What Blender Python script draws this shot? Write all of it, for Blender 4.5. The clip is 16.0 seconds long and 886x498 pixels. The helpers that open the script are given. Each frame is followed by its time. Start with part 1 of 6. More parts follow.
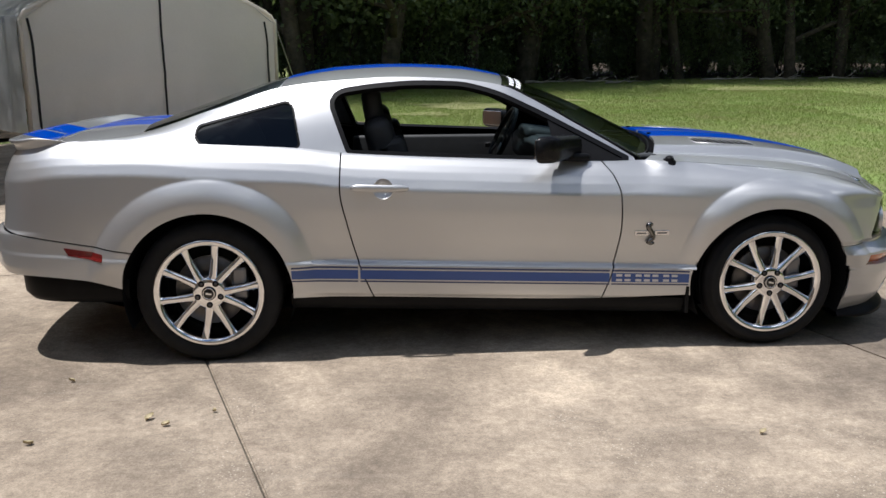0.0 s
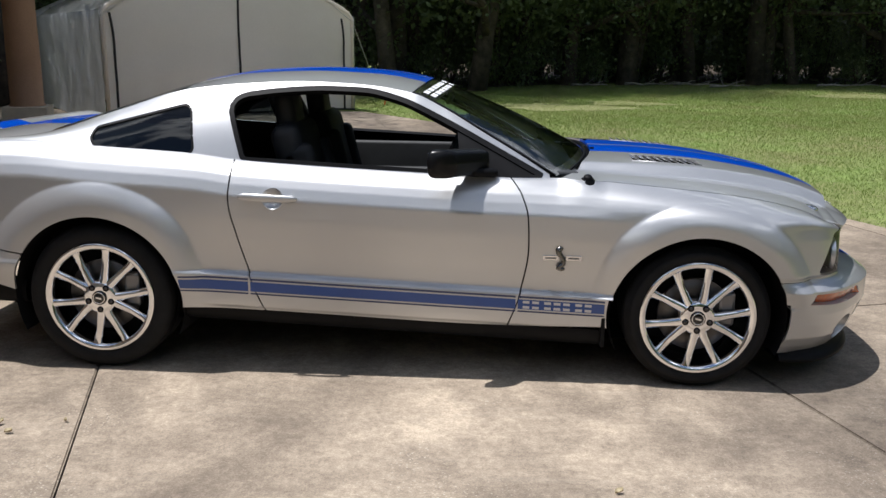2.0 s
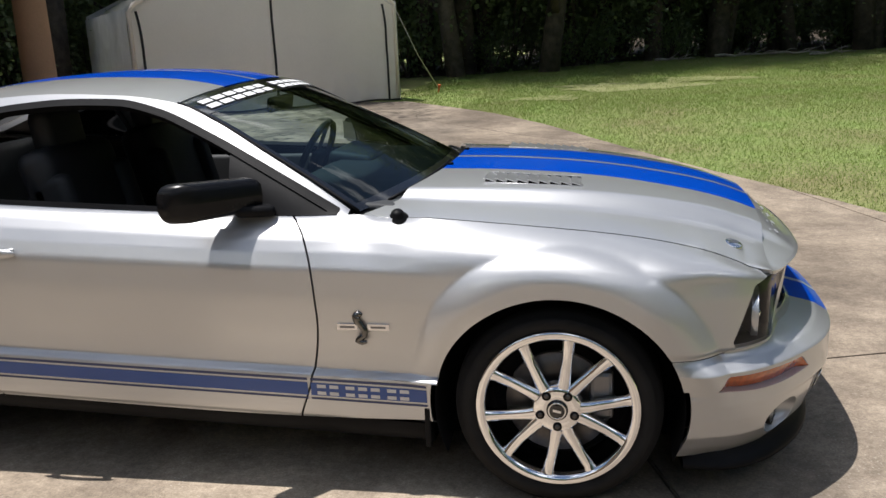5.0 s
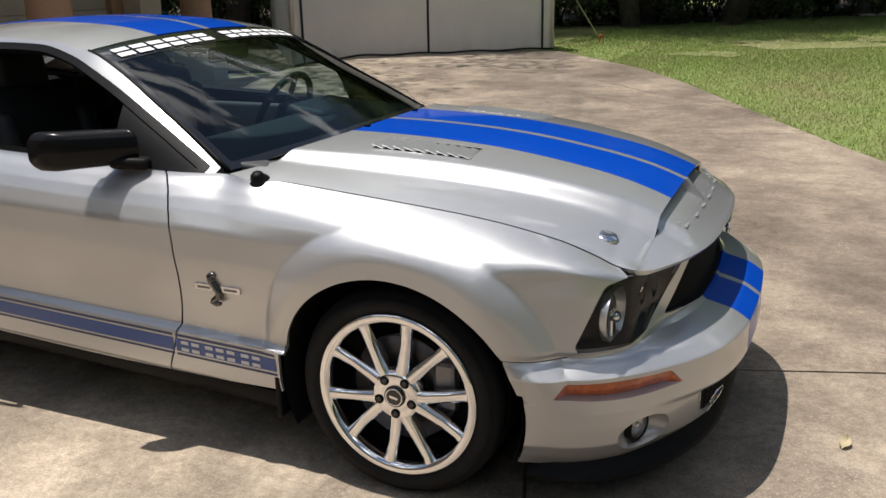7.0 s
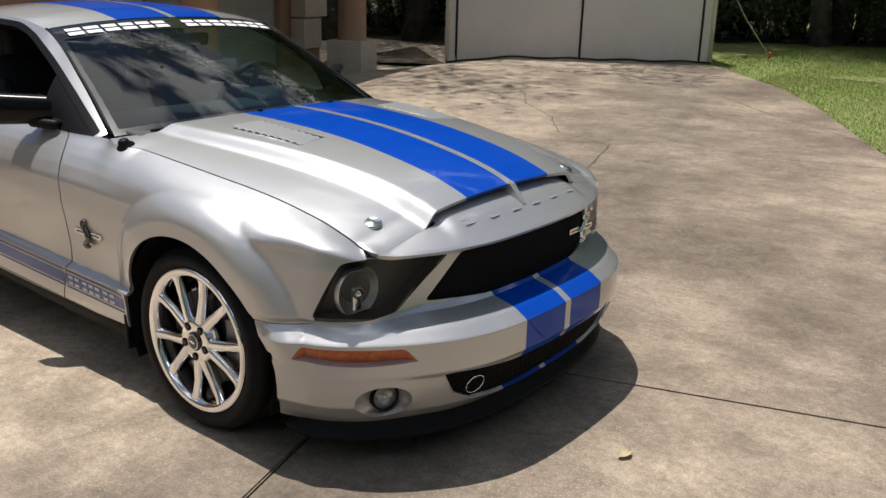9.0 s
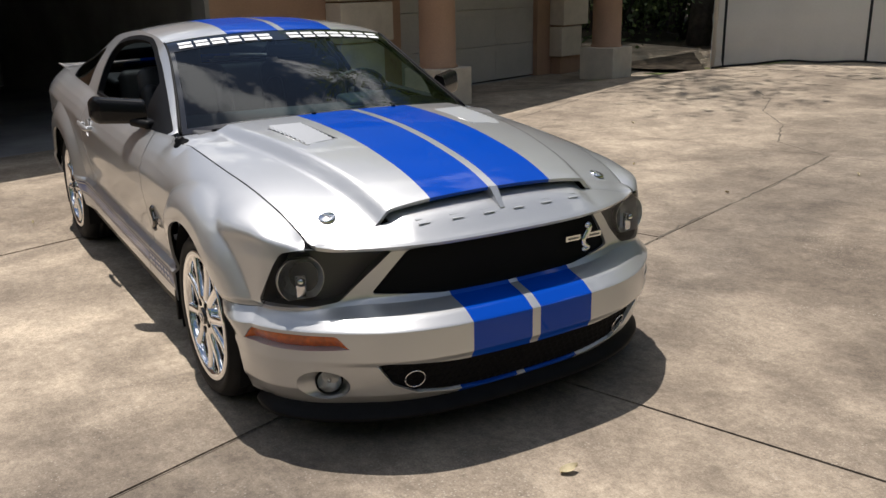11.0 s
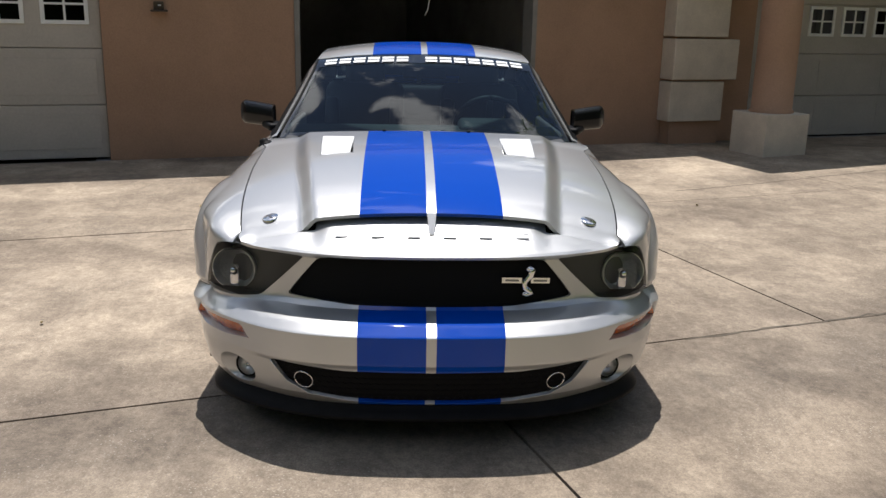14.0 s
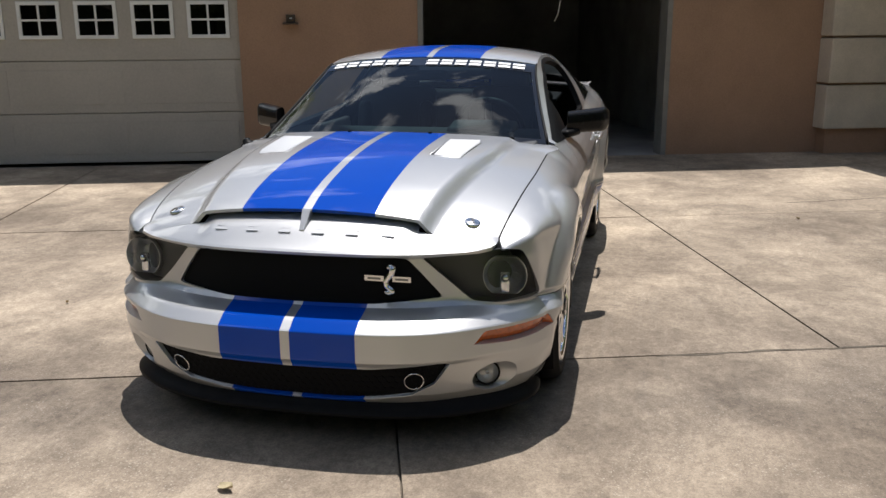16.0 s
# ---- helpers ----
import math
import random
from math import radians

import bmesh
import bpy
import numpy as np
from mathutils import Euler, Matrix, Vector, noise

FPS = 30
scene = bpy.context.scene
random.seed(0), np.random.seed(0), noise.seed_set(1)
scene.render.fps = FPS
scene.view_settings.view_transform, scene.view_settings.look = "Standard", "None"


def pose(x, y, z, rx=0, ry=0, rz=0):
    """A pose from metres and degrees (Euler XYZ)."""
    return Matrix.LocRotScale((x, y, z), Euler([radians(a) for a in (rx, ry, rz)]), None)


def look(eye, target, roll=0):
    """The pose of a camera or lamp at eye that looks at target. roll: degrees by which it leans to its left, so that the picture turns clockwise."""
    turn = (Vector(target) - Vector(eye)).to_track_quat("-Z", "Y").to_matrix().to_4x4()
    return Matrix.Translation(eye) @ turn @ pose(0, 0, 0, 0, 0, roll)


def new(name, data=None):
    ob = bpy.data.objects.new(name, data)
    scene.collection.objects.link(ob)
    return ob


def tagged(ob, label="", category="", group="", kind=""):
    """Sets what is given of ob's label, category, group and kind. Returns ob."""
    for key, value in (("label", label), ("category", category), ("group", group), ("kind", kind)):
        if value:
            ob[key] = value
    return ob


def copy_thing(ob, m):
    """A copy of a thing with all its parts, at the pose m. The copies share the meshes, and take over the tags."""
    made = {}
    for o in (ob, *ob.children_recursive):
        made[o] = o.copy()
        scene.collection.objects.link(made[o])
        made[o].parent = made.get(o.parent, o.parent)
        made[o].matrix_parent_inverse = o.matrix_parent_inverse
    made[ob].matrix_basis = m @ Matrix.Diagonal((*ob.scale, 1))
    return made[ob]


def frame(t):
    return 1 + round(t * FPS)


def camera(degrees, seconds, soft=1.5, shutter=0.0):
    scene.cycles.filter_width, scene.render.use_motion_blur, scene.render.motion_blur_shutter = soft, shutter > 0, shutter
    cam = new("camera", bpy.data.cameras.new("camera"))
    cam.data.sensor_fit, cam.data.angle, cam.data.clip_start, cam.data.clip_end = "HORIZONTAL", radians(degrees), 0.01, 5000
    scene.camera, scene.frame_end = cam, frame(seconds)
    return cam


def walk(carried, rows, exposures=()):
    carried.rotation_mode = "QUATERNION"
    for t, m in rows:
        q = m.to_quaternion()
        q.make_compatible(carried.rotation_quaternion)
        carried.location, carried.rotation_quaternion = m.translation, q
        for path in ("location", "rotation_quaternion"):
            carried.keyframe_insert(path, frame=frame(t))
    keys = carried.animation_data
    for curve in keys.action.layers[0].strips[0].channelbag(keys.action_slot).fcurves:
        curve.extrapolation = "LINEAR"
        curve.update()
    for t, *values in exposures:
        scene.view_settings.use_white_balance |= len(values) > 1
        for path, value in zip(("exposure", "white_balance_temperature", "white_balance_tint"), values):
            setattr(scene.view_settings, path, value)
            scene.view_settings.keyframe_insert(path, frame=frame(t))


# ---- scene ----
cam = camera(53.5, 16.0)
PATH = [
    (0, (-0.565, -4.94, 1.462), (-0.417, -2.996, 1.014), -0.3),
    (0.5, (-0.286, -4.968, 1.494), (-0.217, -3.026, 1.024), 0.2),
    (1, (-0.037, -4.913, 1.475), (0.004, -2.973, 0.993), 0.4),
    (1.5, (0.24, -4.802, 1.482), (0.223, -2.855, 1.024), 0.4),
    (2, (0.45, -4.682, 1.498), (0.334, -2.738, 1.044), 0.7),
    (2.5, (0.662, -4.507, 1.5), (0.467, -2.567, 1.052), 0.4),
    (3, (0.812, -4.28, 1.488), (0.59, -2.336, 1.073), -0.5),
    (3.5, (0.98, -4.089, 1.469), (0.71, -2.151, 1.053), -0.7),
    (4, (1.172, -3.883, 1.483), (0.835, -1.963, 1.039), -1.3),
    (4.5, (1.329, -3.652, 1.488), (0.963, -1.741, 1.026), -2.2),
    (5, (1.516, -3.433, 1.494), (1.145, -1.529, 1.005), -2.5),
    (5.2, (1.592, -3.357, 1.486), (1.233, -1.452, 0.994), -2.3),
    (7.3, (2.632, -2.9, 1.498), (1.804, -1.185, 0.889), -0.9),
    (7.5, (2.758, -2.85, 1.492), (1.912, -1.146, 0.875), -0.6),
    (8, (3.066, -2.773, 1.514), (2.164, -1.093, 0.91), 0.5),
    (8.5, (3.422, -2.71, 1.529), (2.379, -1.107, 0.944), 1.2),
    (8.7, (3.533, -2.663, 1.524), (2.444, -1.091, 0.939), 1.5),
    (10.8, (4.513, -1.84, 1.545), (2.914, -0.787, 0.969), -1.3),
    (11, (4.552, -1.756, 1.526), (2.917, -0.757, 0.952), -1.1),
    (11.5, (4.709, -1.448, 1.532), (2.962, -0.681, 0.933), -0.8),
    (12, (4.759, -1.136, 1.523), (2.95, -0.537, 0.915), -0.1),
    (12.5, (4.85, -0.872, 1.523), (2.985, -0.424, 0.957), 0.2),
    (13, (5.019, -0.595, 1.525), (3.12, -0.256, 0.996), 0.4),
    (13.5, (5.08, -0.352, 1.5), (3.161, -0.121, 0.986), 1.2),
    (14, (5.11, -0.089, 1.512), (3.177, -0.006, 1.006), 1.2),
    (14.5, (5.145, 0.239, 1.497), (3.215, 0.148, 0.982), 1.3),
    (15, (5.126, 0.537, 1.48), (3.208, 0.32, 0.957), 0.9),
    (15.5, (5.042, 0.838, 1.493), (3.133, 0.505, 0.997), -0.1),
    (16, (4.995, 1.192, 1.478), (3.105, 0.758, 0.99), -0.4),
]
walk(cam, [(t, look(eye, target, roll)) for t, eye, target, roll in PATH], exposures=[(0.0, 0.08, 6150, 10), (2.0, 0.10, 6150, 10), (4.5, 0.20, 6300, 10), (7.5, 0.06, 6620, 10), (8.5, 0.03, 6620, 10), (11.0, 0.04, 6560, 10), (14.0, 0.15, 6420, 10), (16.0, 0.13, 6420, 10)])

# ---------------------------------------------------------------- sky, sun, exposure
world = bpy.data.worlds.new("sky")
scene.world = world
world.use_nodes = True
wn, wl = world.node_tree.nodes, world.node_tree.links
wn.clear()
SUN_FROM = Vector((-0.27, -0.03, 1.0)).normalized()
sky = wn.new("ShaderNodeTexSky")
sky.sky_type, sky.sun_disc = "NISHITA", False
sky.sun_elevation = math.asin(SUN_FROM.z)
sky.sun_rotation = math.atan2(SUN_FROM.x, SUN_FROM.y)
sky.air_density, sky.dust_density = 1.0, 0.3
tc = wn.new("ShaderNodeTexCoord")
# drifting cumulus: stretched noise over the dome
mp = wn.new("ShaderNodeMapping")
mp.inputs["Scale"].default_value = (1.0, 1.0, 2.2)
mp.inputs["Location"].default_value = (0.35, 1.9, 0.4)
mp.inputs["Rotation"].default_value = (0.0, 0.0, math.radians(63))
cn = wn.new("ShaderNodeTexNoise")
cn.inputs["Scale"].default_value, cn.inputs["Detail"].default_value, cn.inputs["Roughness"].default_value = 2.3, 10.0, 0.58
cr = wn.new("ShaderNodeValToRGB")
cr.color_ramp.elements[0].position, cr.color_ramp.elements[1].position = 0.535, 0.590
cm = wn.new("ShaderNodeMix")
cm.data_type = "RGBA"
cm.inputs[7].default_value = (20.0, 20.3, 20.8, 1)
bg = wn.new("ShaderNodeBackground")
bg.inputs["Strength"].default_value = 0.076
wo = wn.new("ShaderNodeOutputWorld")
wl.new(tc.outputs["Generated"], mp.inputs["Vector"])
wl.new(mp.outputs["Vector"], cn.inputs["Vector"])
wl.new(cn.outputs["Fac"], cr.inputs["Fac"])
wl.new(cr.outputs["Color"], cm.inputs[0])
wl.new(sky.outputs["Color"], cm.inputs[6])
wl.new(cm.outputs[2], bg.inputs["Color"])
wl.new(bg.outputs["Background"], wo.inputs["Surface"])

sun = new("sun", bpy.data.lights.new("sun", "SUN"))
sun.data.energy, sun.data.angle, sun.data.color = 4.7, radians(0.53), (1.0, 0.95, 0.90)
sun.matrix_world = look(SUN_FROM * 30, (0, 0, 0))


# ---------------------------------------------------------------- materials
def material(name, base, rough=0.5, metal=0.0, noise_scale=0.0, vary=0.0, tint=None, bump=0.0, bump_scale=60.0, fine=0.0, fine_scale=300.0, coat=0.0, spec=0.5, trans=0.0, ior=1.45, rough_vary=0.0, seed=0.0, per_object=0.0):
    """A principled material with two scales of variation: broad stains (noise_scale) and fine grain (fine_scale)."""
    m = bpy.data.materials.new(name)
    m.use_nodes = True
    n, l = m.node_tree.nodes, m.node_tree.links
    p = n["Principled BSDF"]
    p.inputs["Base Color"].default_value = (*base, 1)
    p.inputs["Roughness"].default_value, p.inputs["Metallic"].default_value = rough, metal
    p.inputs["Coat Weight"].default_value, p.inputs["Coat Roughness"].default_value = coat, 0.03
    p.inputs["Specular IOR Level"].default_value = spec
    p.inputs["Transmission Weight"].default_value, p.inputs["IOR"].default_value = trans, ior
    co = n.new("ShaderNodeTexCoord")
    mapping = n.new("ShaderNodeMapping")
    mapping.inputs["Location"].default_value = (seed, seed * 1.7, seed * 0.6)
    l.new(co.outputs["Object"], mapping.inputs["Vector"])
    col = None
    if vary or per_object:
        nz = n.new("ShaderNodeTexNoise")
        nz.inputs["Scale"].default_value, nz.inputs["Detail"].default_value, nz.inputs["Roughness"].default_value = noise_scale, 8, 0.62
        l.new(mapping.outputs[0], nz.inputs["Vector"])
        ramp = n.new("ShaderNodeValToRGB")
        dark = tint or tuple(c * (1 - vary) for c in base)
        ramp.color_ramp.elements[0].color, ramp.color_ramp.elements[1].color = (*dark, 1), (*[min(1, c * (1 + vary * 0.5)) for c in base], 1)
        ramp.color_ramp.elements[0].position, ramp.color_ramp.elements[1].position = 0.33, 0.66
        l.new(nz.outputs["Fac"], ramp.inputs["Fac"])
        col = ramp.outputs["Color"]
    if fine:
        nf = n.new("ShaderNodeTexNoise")
        nf.inputs["Scale"].default_value, nf.inputs["Detail"].default_value = fine_scale, 4
        l.new(mapping.outputs[0], nf.inputs["Vector"])
        mr = n.new("ShaderNodeMapRange")
        mr.inputs[1].default_value, mr.inputs[2].default_value = 0.3, 0.7
        mr.inputs[3].default_value, mr.inputs[4].default_value = 1 - fine, 1 + fine
        l.new(nf.outputs["Fac"], mr.inputs[0])
        mx = n.new("ShaderNodeMix")
        mx.data_type, mx.blend_type = "RGBA", "MULTIPLY"
        mx.inputs[0].default_value = 1.0
        if col:
            l.new(col, mx.inputs[6])
        else:
            mx.inputs[6].default_value = (*base, 1)
        l.new(mr.outputs[0], mx.inputs[7])
        col = mx.outputs[2]
    if per_object:
        oi = n.new("ShaderNodeObjectInfo")
        mr2 = n.new("ShaderNodeMapRange")
        mr2.inputs[3].default_value, mr2.inputs[4].default_value = 1 - per_object, 1 + per_object
        l.new(oi.outputs["Random"], mr2.inputs[0])
        mx2 = n.new("ShaderNodeMix")
        mx2.data_type, mx2.blend_type = "RGBA", "MULTIPLY"
        mx2.inputs[0].default_value = 1.0
        l.new(col, mx2.inputs[6])
        l.new(mr2.outputs[0], mx2.inputs[7])
        col = mx2.outputs[2]
    if col:
        l.new(col, p.inputs["Base Color"])
    if rough_vary:
        nr = n.new("ShaderNodeTexNoise")
        nr.inputs["Scale"].default_value, nr.inputs["Detail"].default_value = max(noise_scale, 3.0) * 2, 5
        l.new(mapping.outputs[0], nr.inputs["Vector"])
        mr3 = n.new("ShaderNodeMapRange")
        mr3.inputs[3].default_value, mr3.inputs[4].default_value = max(0.02, rough - rough_vary), min(1, rough + rough_vary)
        l.new(nr.outputs["Fac"], mr3.inputs[0])
        l.new(mr3.outputs[0], p.inputs["Roughness"])
    if bump:
        nb = n.new("ShaderNodeTexNoise")
        nb.inputs["Scale"].default_value, nb.inputs["Detail"].default_value = bump_scale, 6
        l.new(mapping.outputs[0], nb.inputs["Vector"])
        bp = n.new("ShaderNodeBump")
        bp.inputs["Strength"].default_value, bp.inputs["Distance"].default_value = bump, 0.01
        l.new(nb.outputs["Fac"], bp.inputs["Height"])
        l.new(bp.outputs[0], p.inputs["Normal"])
    return m


def paint_material(name, striped):
    """Silver metallic paint with fine flakes under clear coat; striped adds the twin racing stripes along the centre line."""
    m = material(name, (0.535, 0.538, 0.546), rough=0.38, metal=0.64, fine=0.05, fine_scale=900, coat=1.0, noise_scale=1.5, vary=0.03)
    if not striped:
        return m
    n, l = m.node_tree.nodes, m.node_tree.links
    p = n["Principled BSDF"]
    old = p.inputs["Base Color"].links[0].from_socket
    co = n.new("ShaderNodeTexCoord")
    sx = n.new("ShaderNodeSeparateXYZ")
    l.new(co.outputs["Object"], sx.inputs[0])

    def op(kind, a, b):
        q = n.new("ShaderNodeMath")
        q.operation = kind
        for i, v in enumerate((a, b)):
            if isinstance(v, (int, float)):
                q.inputs[i].default_value = v
            elif v is not None:
                l.new(v, q.inputs[i])
        return q.outputs[0]

    ay = op("ABSOLUTE", sx.outputs["Y"], None)
    half = op("SUBTRACT", 0.288, op("MULTIPLY", sx.outputs["X"], 0.0145))
    inside = op("MULTIPLY", op("LESS_THAN", ay, half), op("GREATER_THAN", ay, 0.0175))
    inside = op("MULTIPLY", inside, op("GREATER_THAN", op("ABSOLUTE", op("SUBTRACT", sx.outputs["Z"], 0.69), None), 0.09))
    mx = n.new("ShaderNodeMix")
    mx.data_type = "RGBA"
    mx.inputs[7].default_value = (0.0006, 0.055, 0.40, 1)
    l.new(inside, mx.inputs[0])
    l.new(old, mx.inputs[6])
    l.new(mx.outputs[2], p.inputs["Base Color"])
    l.new(op("SUBTRACT", 0.64, op("MULTIPLY", inside, 0.64)), p.inputs["Metallic"])
    l.new(op("SUBTRACT", 0.5, op("MULTIPLY", inside, 0.48)), p.inputs["Specular IOR Level"])
    l.new(op("SUBTRACT", 1.0, op("MULTIPLY", inside, 0.45)), p.inputs["Coat Weight"])
    return m


def glass_material(name, tint, rough=0.0, ior=1.58):
    """Thin pane: mostly see-through, mirror-like by Fresnel."""
    m = bpy.data.materials.new(name)
    m.use_nodes = True
    n, l = m.node_tree.nodes, m.node_tree.links
    n.clear()
    out = n.new("ShaderNodeOutputMaterial")
    tr = n.new("ShaderNodeBsdfTransparent")
    tr.inputs["Color"].default_value = (*tint, 1)
    gl = n.new("ShaderNodeBsdfGlossy")
    gl.inputs["Roughness"].default_value = rough
    fr = n.new("ShaderNodeFresnel")
    fr.inputs["IOR"].default_value = ior
    mx = n.new("ShaderNodeMixShader")
    l.new(fr.outputs[0], mx.inputs[0])
    l.new(tr.outputs[0], mx.inputs[1])
    l.new(gl.outputs[0], mx.inputs[2])
    l.new(mx.outputs[0], out.inputs["Surface"])
    return m


PAINT = paint_material("silver paint", False)
STRIPED = paint_material("silver paint with blue stripes", True)
BLUE = material("blue vinyl", (0.014, 0.065, 0.27), rough=0.35, coat=0.6, noise_scale=2, vary=0.05)
BLUEEDGE = material("dark blue vinyl line", (0.02, 0.035, 0.12), rough=0.4, coat=0.5)
LETTER = material("silver lettering", (0.55, 0.57, 0.61), rough=0.35, metal=0.3)
WHITE = material("white lettering", (0.85, 0.86, 0.87), rough=0.45)
BLACKTRIM = material("black plastic trim", (0.007, 0.007, 0.008), rough=0.5, spec=0.14, noise_scale=8, vary=0.3, bump=0.05, bump_scale=400)
MIRRORBLACK = material("black mirror shell", (0.007, 0.007, 0.008), rough=0.25, spec=0.25, noise_scale=8, vary=0.2)
GLOSSBLACK = material("gloss black", (0.010, 0.010, 0.011), rough=0.12, coat=0.8)
RUBBER = material("tyre rubber", (0.013, 0.013, 0.014), spec=0.25, rough=0.7, noise_scale=10, vary=0.35, bump=0.08, bump_scale=180)
CHROME = material("polished alloy", (0.90, 0.90, 0.91), rough=0.09, metal=1.0, noise_scale=20, vary=0.05, rough_vary=0.04)
STEEL = material("brake steel", (0.14, 0.13, 0.125), rough=0.45, metal=0.9, noise_scale=12, vary=0.3)
BRIGHT = material("bright badge metal", (0.80, 0.80, 0.82), rough=0.18, metal=1.0)
DARKBADGE = material("dark badge metal", (0.20, 0.20, 0.21), rough=0.3, metal=0.8)
SMOKED = material("smoked badge metal", (0.16, 0.155, 0.15), rough=0.22, metal=1.0)
MESHBLACK = material("black grille mesh", (0.003, 0.0035, 0.006), rough=0.6, spec=0.15)
LETTERGREY = material("grey letter metal", (0.45, 0.46, 0.48), rough=0.4, metal=0.5)
LINER = material("dark inner liner", (0.007, 0.007, 0.008), rough=0.9, spec=0.2)
AMBER = material("amber lens", (0.52, 0.10, 0.006), rough=0.12, coat=1.0, noise_scale=60, vary=0.4)
REDLENS = material("dark red lens", (0.16, 0.012, 0.012), rough=0.15, coat=1.0, noise_scale=60, vary=0.3)
LAMPGREY = material("lamp housing", (0.055, 0.058, 0.063), rough=0.35)
REFLECTOR = material("lamp reflector", (0.60, 0.61, 0.63), rough=0.30, metal=0.9, bump=0.4, bump_scale=70)
CLOTH = material("charcoal leather", (0.016, 0.016, 0.018), rough=0.55, noise_scale=9, vary=0.3, bump=0.15, bump_scale=250)
DASH = material("dark dash vinyl", (0.050, 0.053, 0.057), rough=0.6, noise_scale=9, vary=0.2, bump=0.1, bump_scale=350)
GLASS = glass_material("clear windscreen glass", (0.46, 0.62, 0.64))
TINT = glass_material("dark tinted glass", (0.16, 0.19, 0.20))
LENS = glass_material("clear lamp lens", (0.95, 0.96, 0.97), ior=1.30)


# ---------------------------------------------------------------- mesh helpers
def smooth(a, b, x):
    t = np.clip((np.asarray(x, float) - a) / (b - a), 0, 1)
    return t * t * (3 - 2 * t)


def curve1(xs, ys):
    """A smooth monotone-ish interpolant through knots (xs rising)."""
    xs, ys = np.asarray(xs, float), np.asarray(ys, float)
    d = np.diff(ys) / np.diff(xs)
    g = np.empty_like(ys)
    g[0], g[-1] = d[0], d[-1]
    g[1:-1] = np.where(d[:-1] * d[1:] <= 0, 0, 2 * d[:-1] * d[1:] / np.where(d[:-1] + d[1:] == 0, 1, d[:-1] + d[1:]))

    def f(x):
        x = np.clip(np.asarray(x, float), xs[0], xs[-1])
        i = np.clip(np.searchsorted(xs, x) - 1, 0, len(xs) - 2)
        h = xs[i + 1] - xs[i]
        t = (x - xs[i]) / h
        return ys[i] * (1 + 2 * t) * (1 - t) ** 2 + g[i] * h * t * (1 - t) ** 2 + ys[i + 1] * t * t * (3 - 2 * t) + g[i + 1] * h * t * t * (t - 1)

    return f


def link_mesh(name, verts, faces, mat, parent=None, label="", shade=True):
    me = bpy.data.meshes.new(name)
    me.from_pydata([tuple(v) for v in verts], [], [tuple(int(i) for i in f) for f in faces])
    if shade:
        me.polygons.foreach_set("use_smooth", [True] * len(me.polygons))
    me.materials.append(mat)
    me.update()
    ob = new(name, me)
    if parent:
        ob.parent = parent
    if label:
        ob["label"] = label
    return ob


def part(name, bm, mat, parent=None, label="", shade=False):
    """Links a bmesh as one mesh object under a thing or a part."""
    me = bpy.data.meshes.new(name)
    bmesh.ops.recalc_face_normals(bm, faces=bm.faces)
    bm.to_mesh(me)
    bm.free()
    if shade:
        me.polygons.foreach_set("use_smooth", [True] * len(me.polygons))
    me.materials.append(mat)
    ob = new(name, me)
    if parent:
        ob.parent = parent
    if label:
        ob["label"] = label
    return ob


def box(bm, size, at=(0, 0, 0), turn=None, bevel=0.0, segments=2):
    """A bevelled box added to bm."""
    b = bmesh.new()
    bmesh.ops.create_cube(b, size=1)
    bmesh.ops.scale(b, vec=size, verts=b.verts)
    if bevel:
        bmesh.ops.bevel(b, geom=b.edges, offset=bevel, segments=segments, affect="EDGES", profile=0.5)
    m = Matrix.Translation(at) @ (turn.to_4x4() if turn else Matrix())
    bmesh.ops.transform(b, matrix=m, verts=b.verts)
    me = bpy.data.meshes.new("tmp")
    b.to_mesh(me)
    b.free()
    bm.from_mesh(me)
    bpy.data.meshes.remove(me)
    return bm


def lathe(profile, n=48, axis="Y"):
    """Verts and faces of a profile of (radius, height) turned round an axis."""
    pr = np.array(profile, float)
    a = np.linspace(0, 2 * np.pi, n, endpoint=False)
    r, h = pr[:, 0][:, None], pr[:, 1][:, None]
    c, s, hh = r * np.cos(a), r * np.sin(a), h + 0 * a
    v = np.stack((c, hh, s) if axis == "Y" else (c, s, hh), -1).reshape(-1, 3)
    f = []
    for i in range(len(pr) - 1):
        for j in range(n):
            k = (j + 1) % n
            f.append((i * n + j, i * n + k, (i + 1) * n + k, (i + 1) * n + j))
    return v, f


def tube(points, radius, n=8):
    """Verts and faces of a round bar through points."""
    pts = [Vector(p) for p in points]
    v, f = [], []
    for i, p in enumerate(pts):
        d = (pts[min(i + 1, len(pts) - 1)] - pts[max(i - 1, 0)]).normalized()
        a = d.orthogonal().normalized() if i == 0 else (a - d * a.dot(d)).normalized()
        b = d.cross(a)
        r = radius[i] if isinstance(radius, (list, tuple)) else radius
        v += [p + a * (r * math.cos(2 * math.pi * j / n)) + b * (r * math.sin(2 * math.pi * j / n)) for j in range(n)]
    for i in range(len(pts) - 1):
        f += [(i * n + j, i * n + (j + 1) % n, (i + 1) * n + (j + 1) % n, (i + 1) * n + j) for j in range(n)]
    f += [tuple(range(n))[::-1], tuple((len(pts) - 1) * n + j for j in range(n))]
    return v, f


def grid_mesh(P):
    n, m = P.shape[:2]
    i = np.arange((n - 1) * (m - 1))
    a = (i // (m - 1)) * m + i % (m - 1)
    return P.reshape(-1, 3), np.stack((a, a + 1, a + m + 1, a + m), -1)


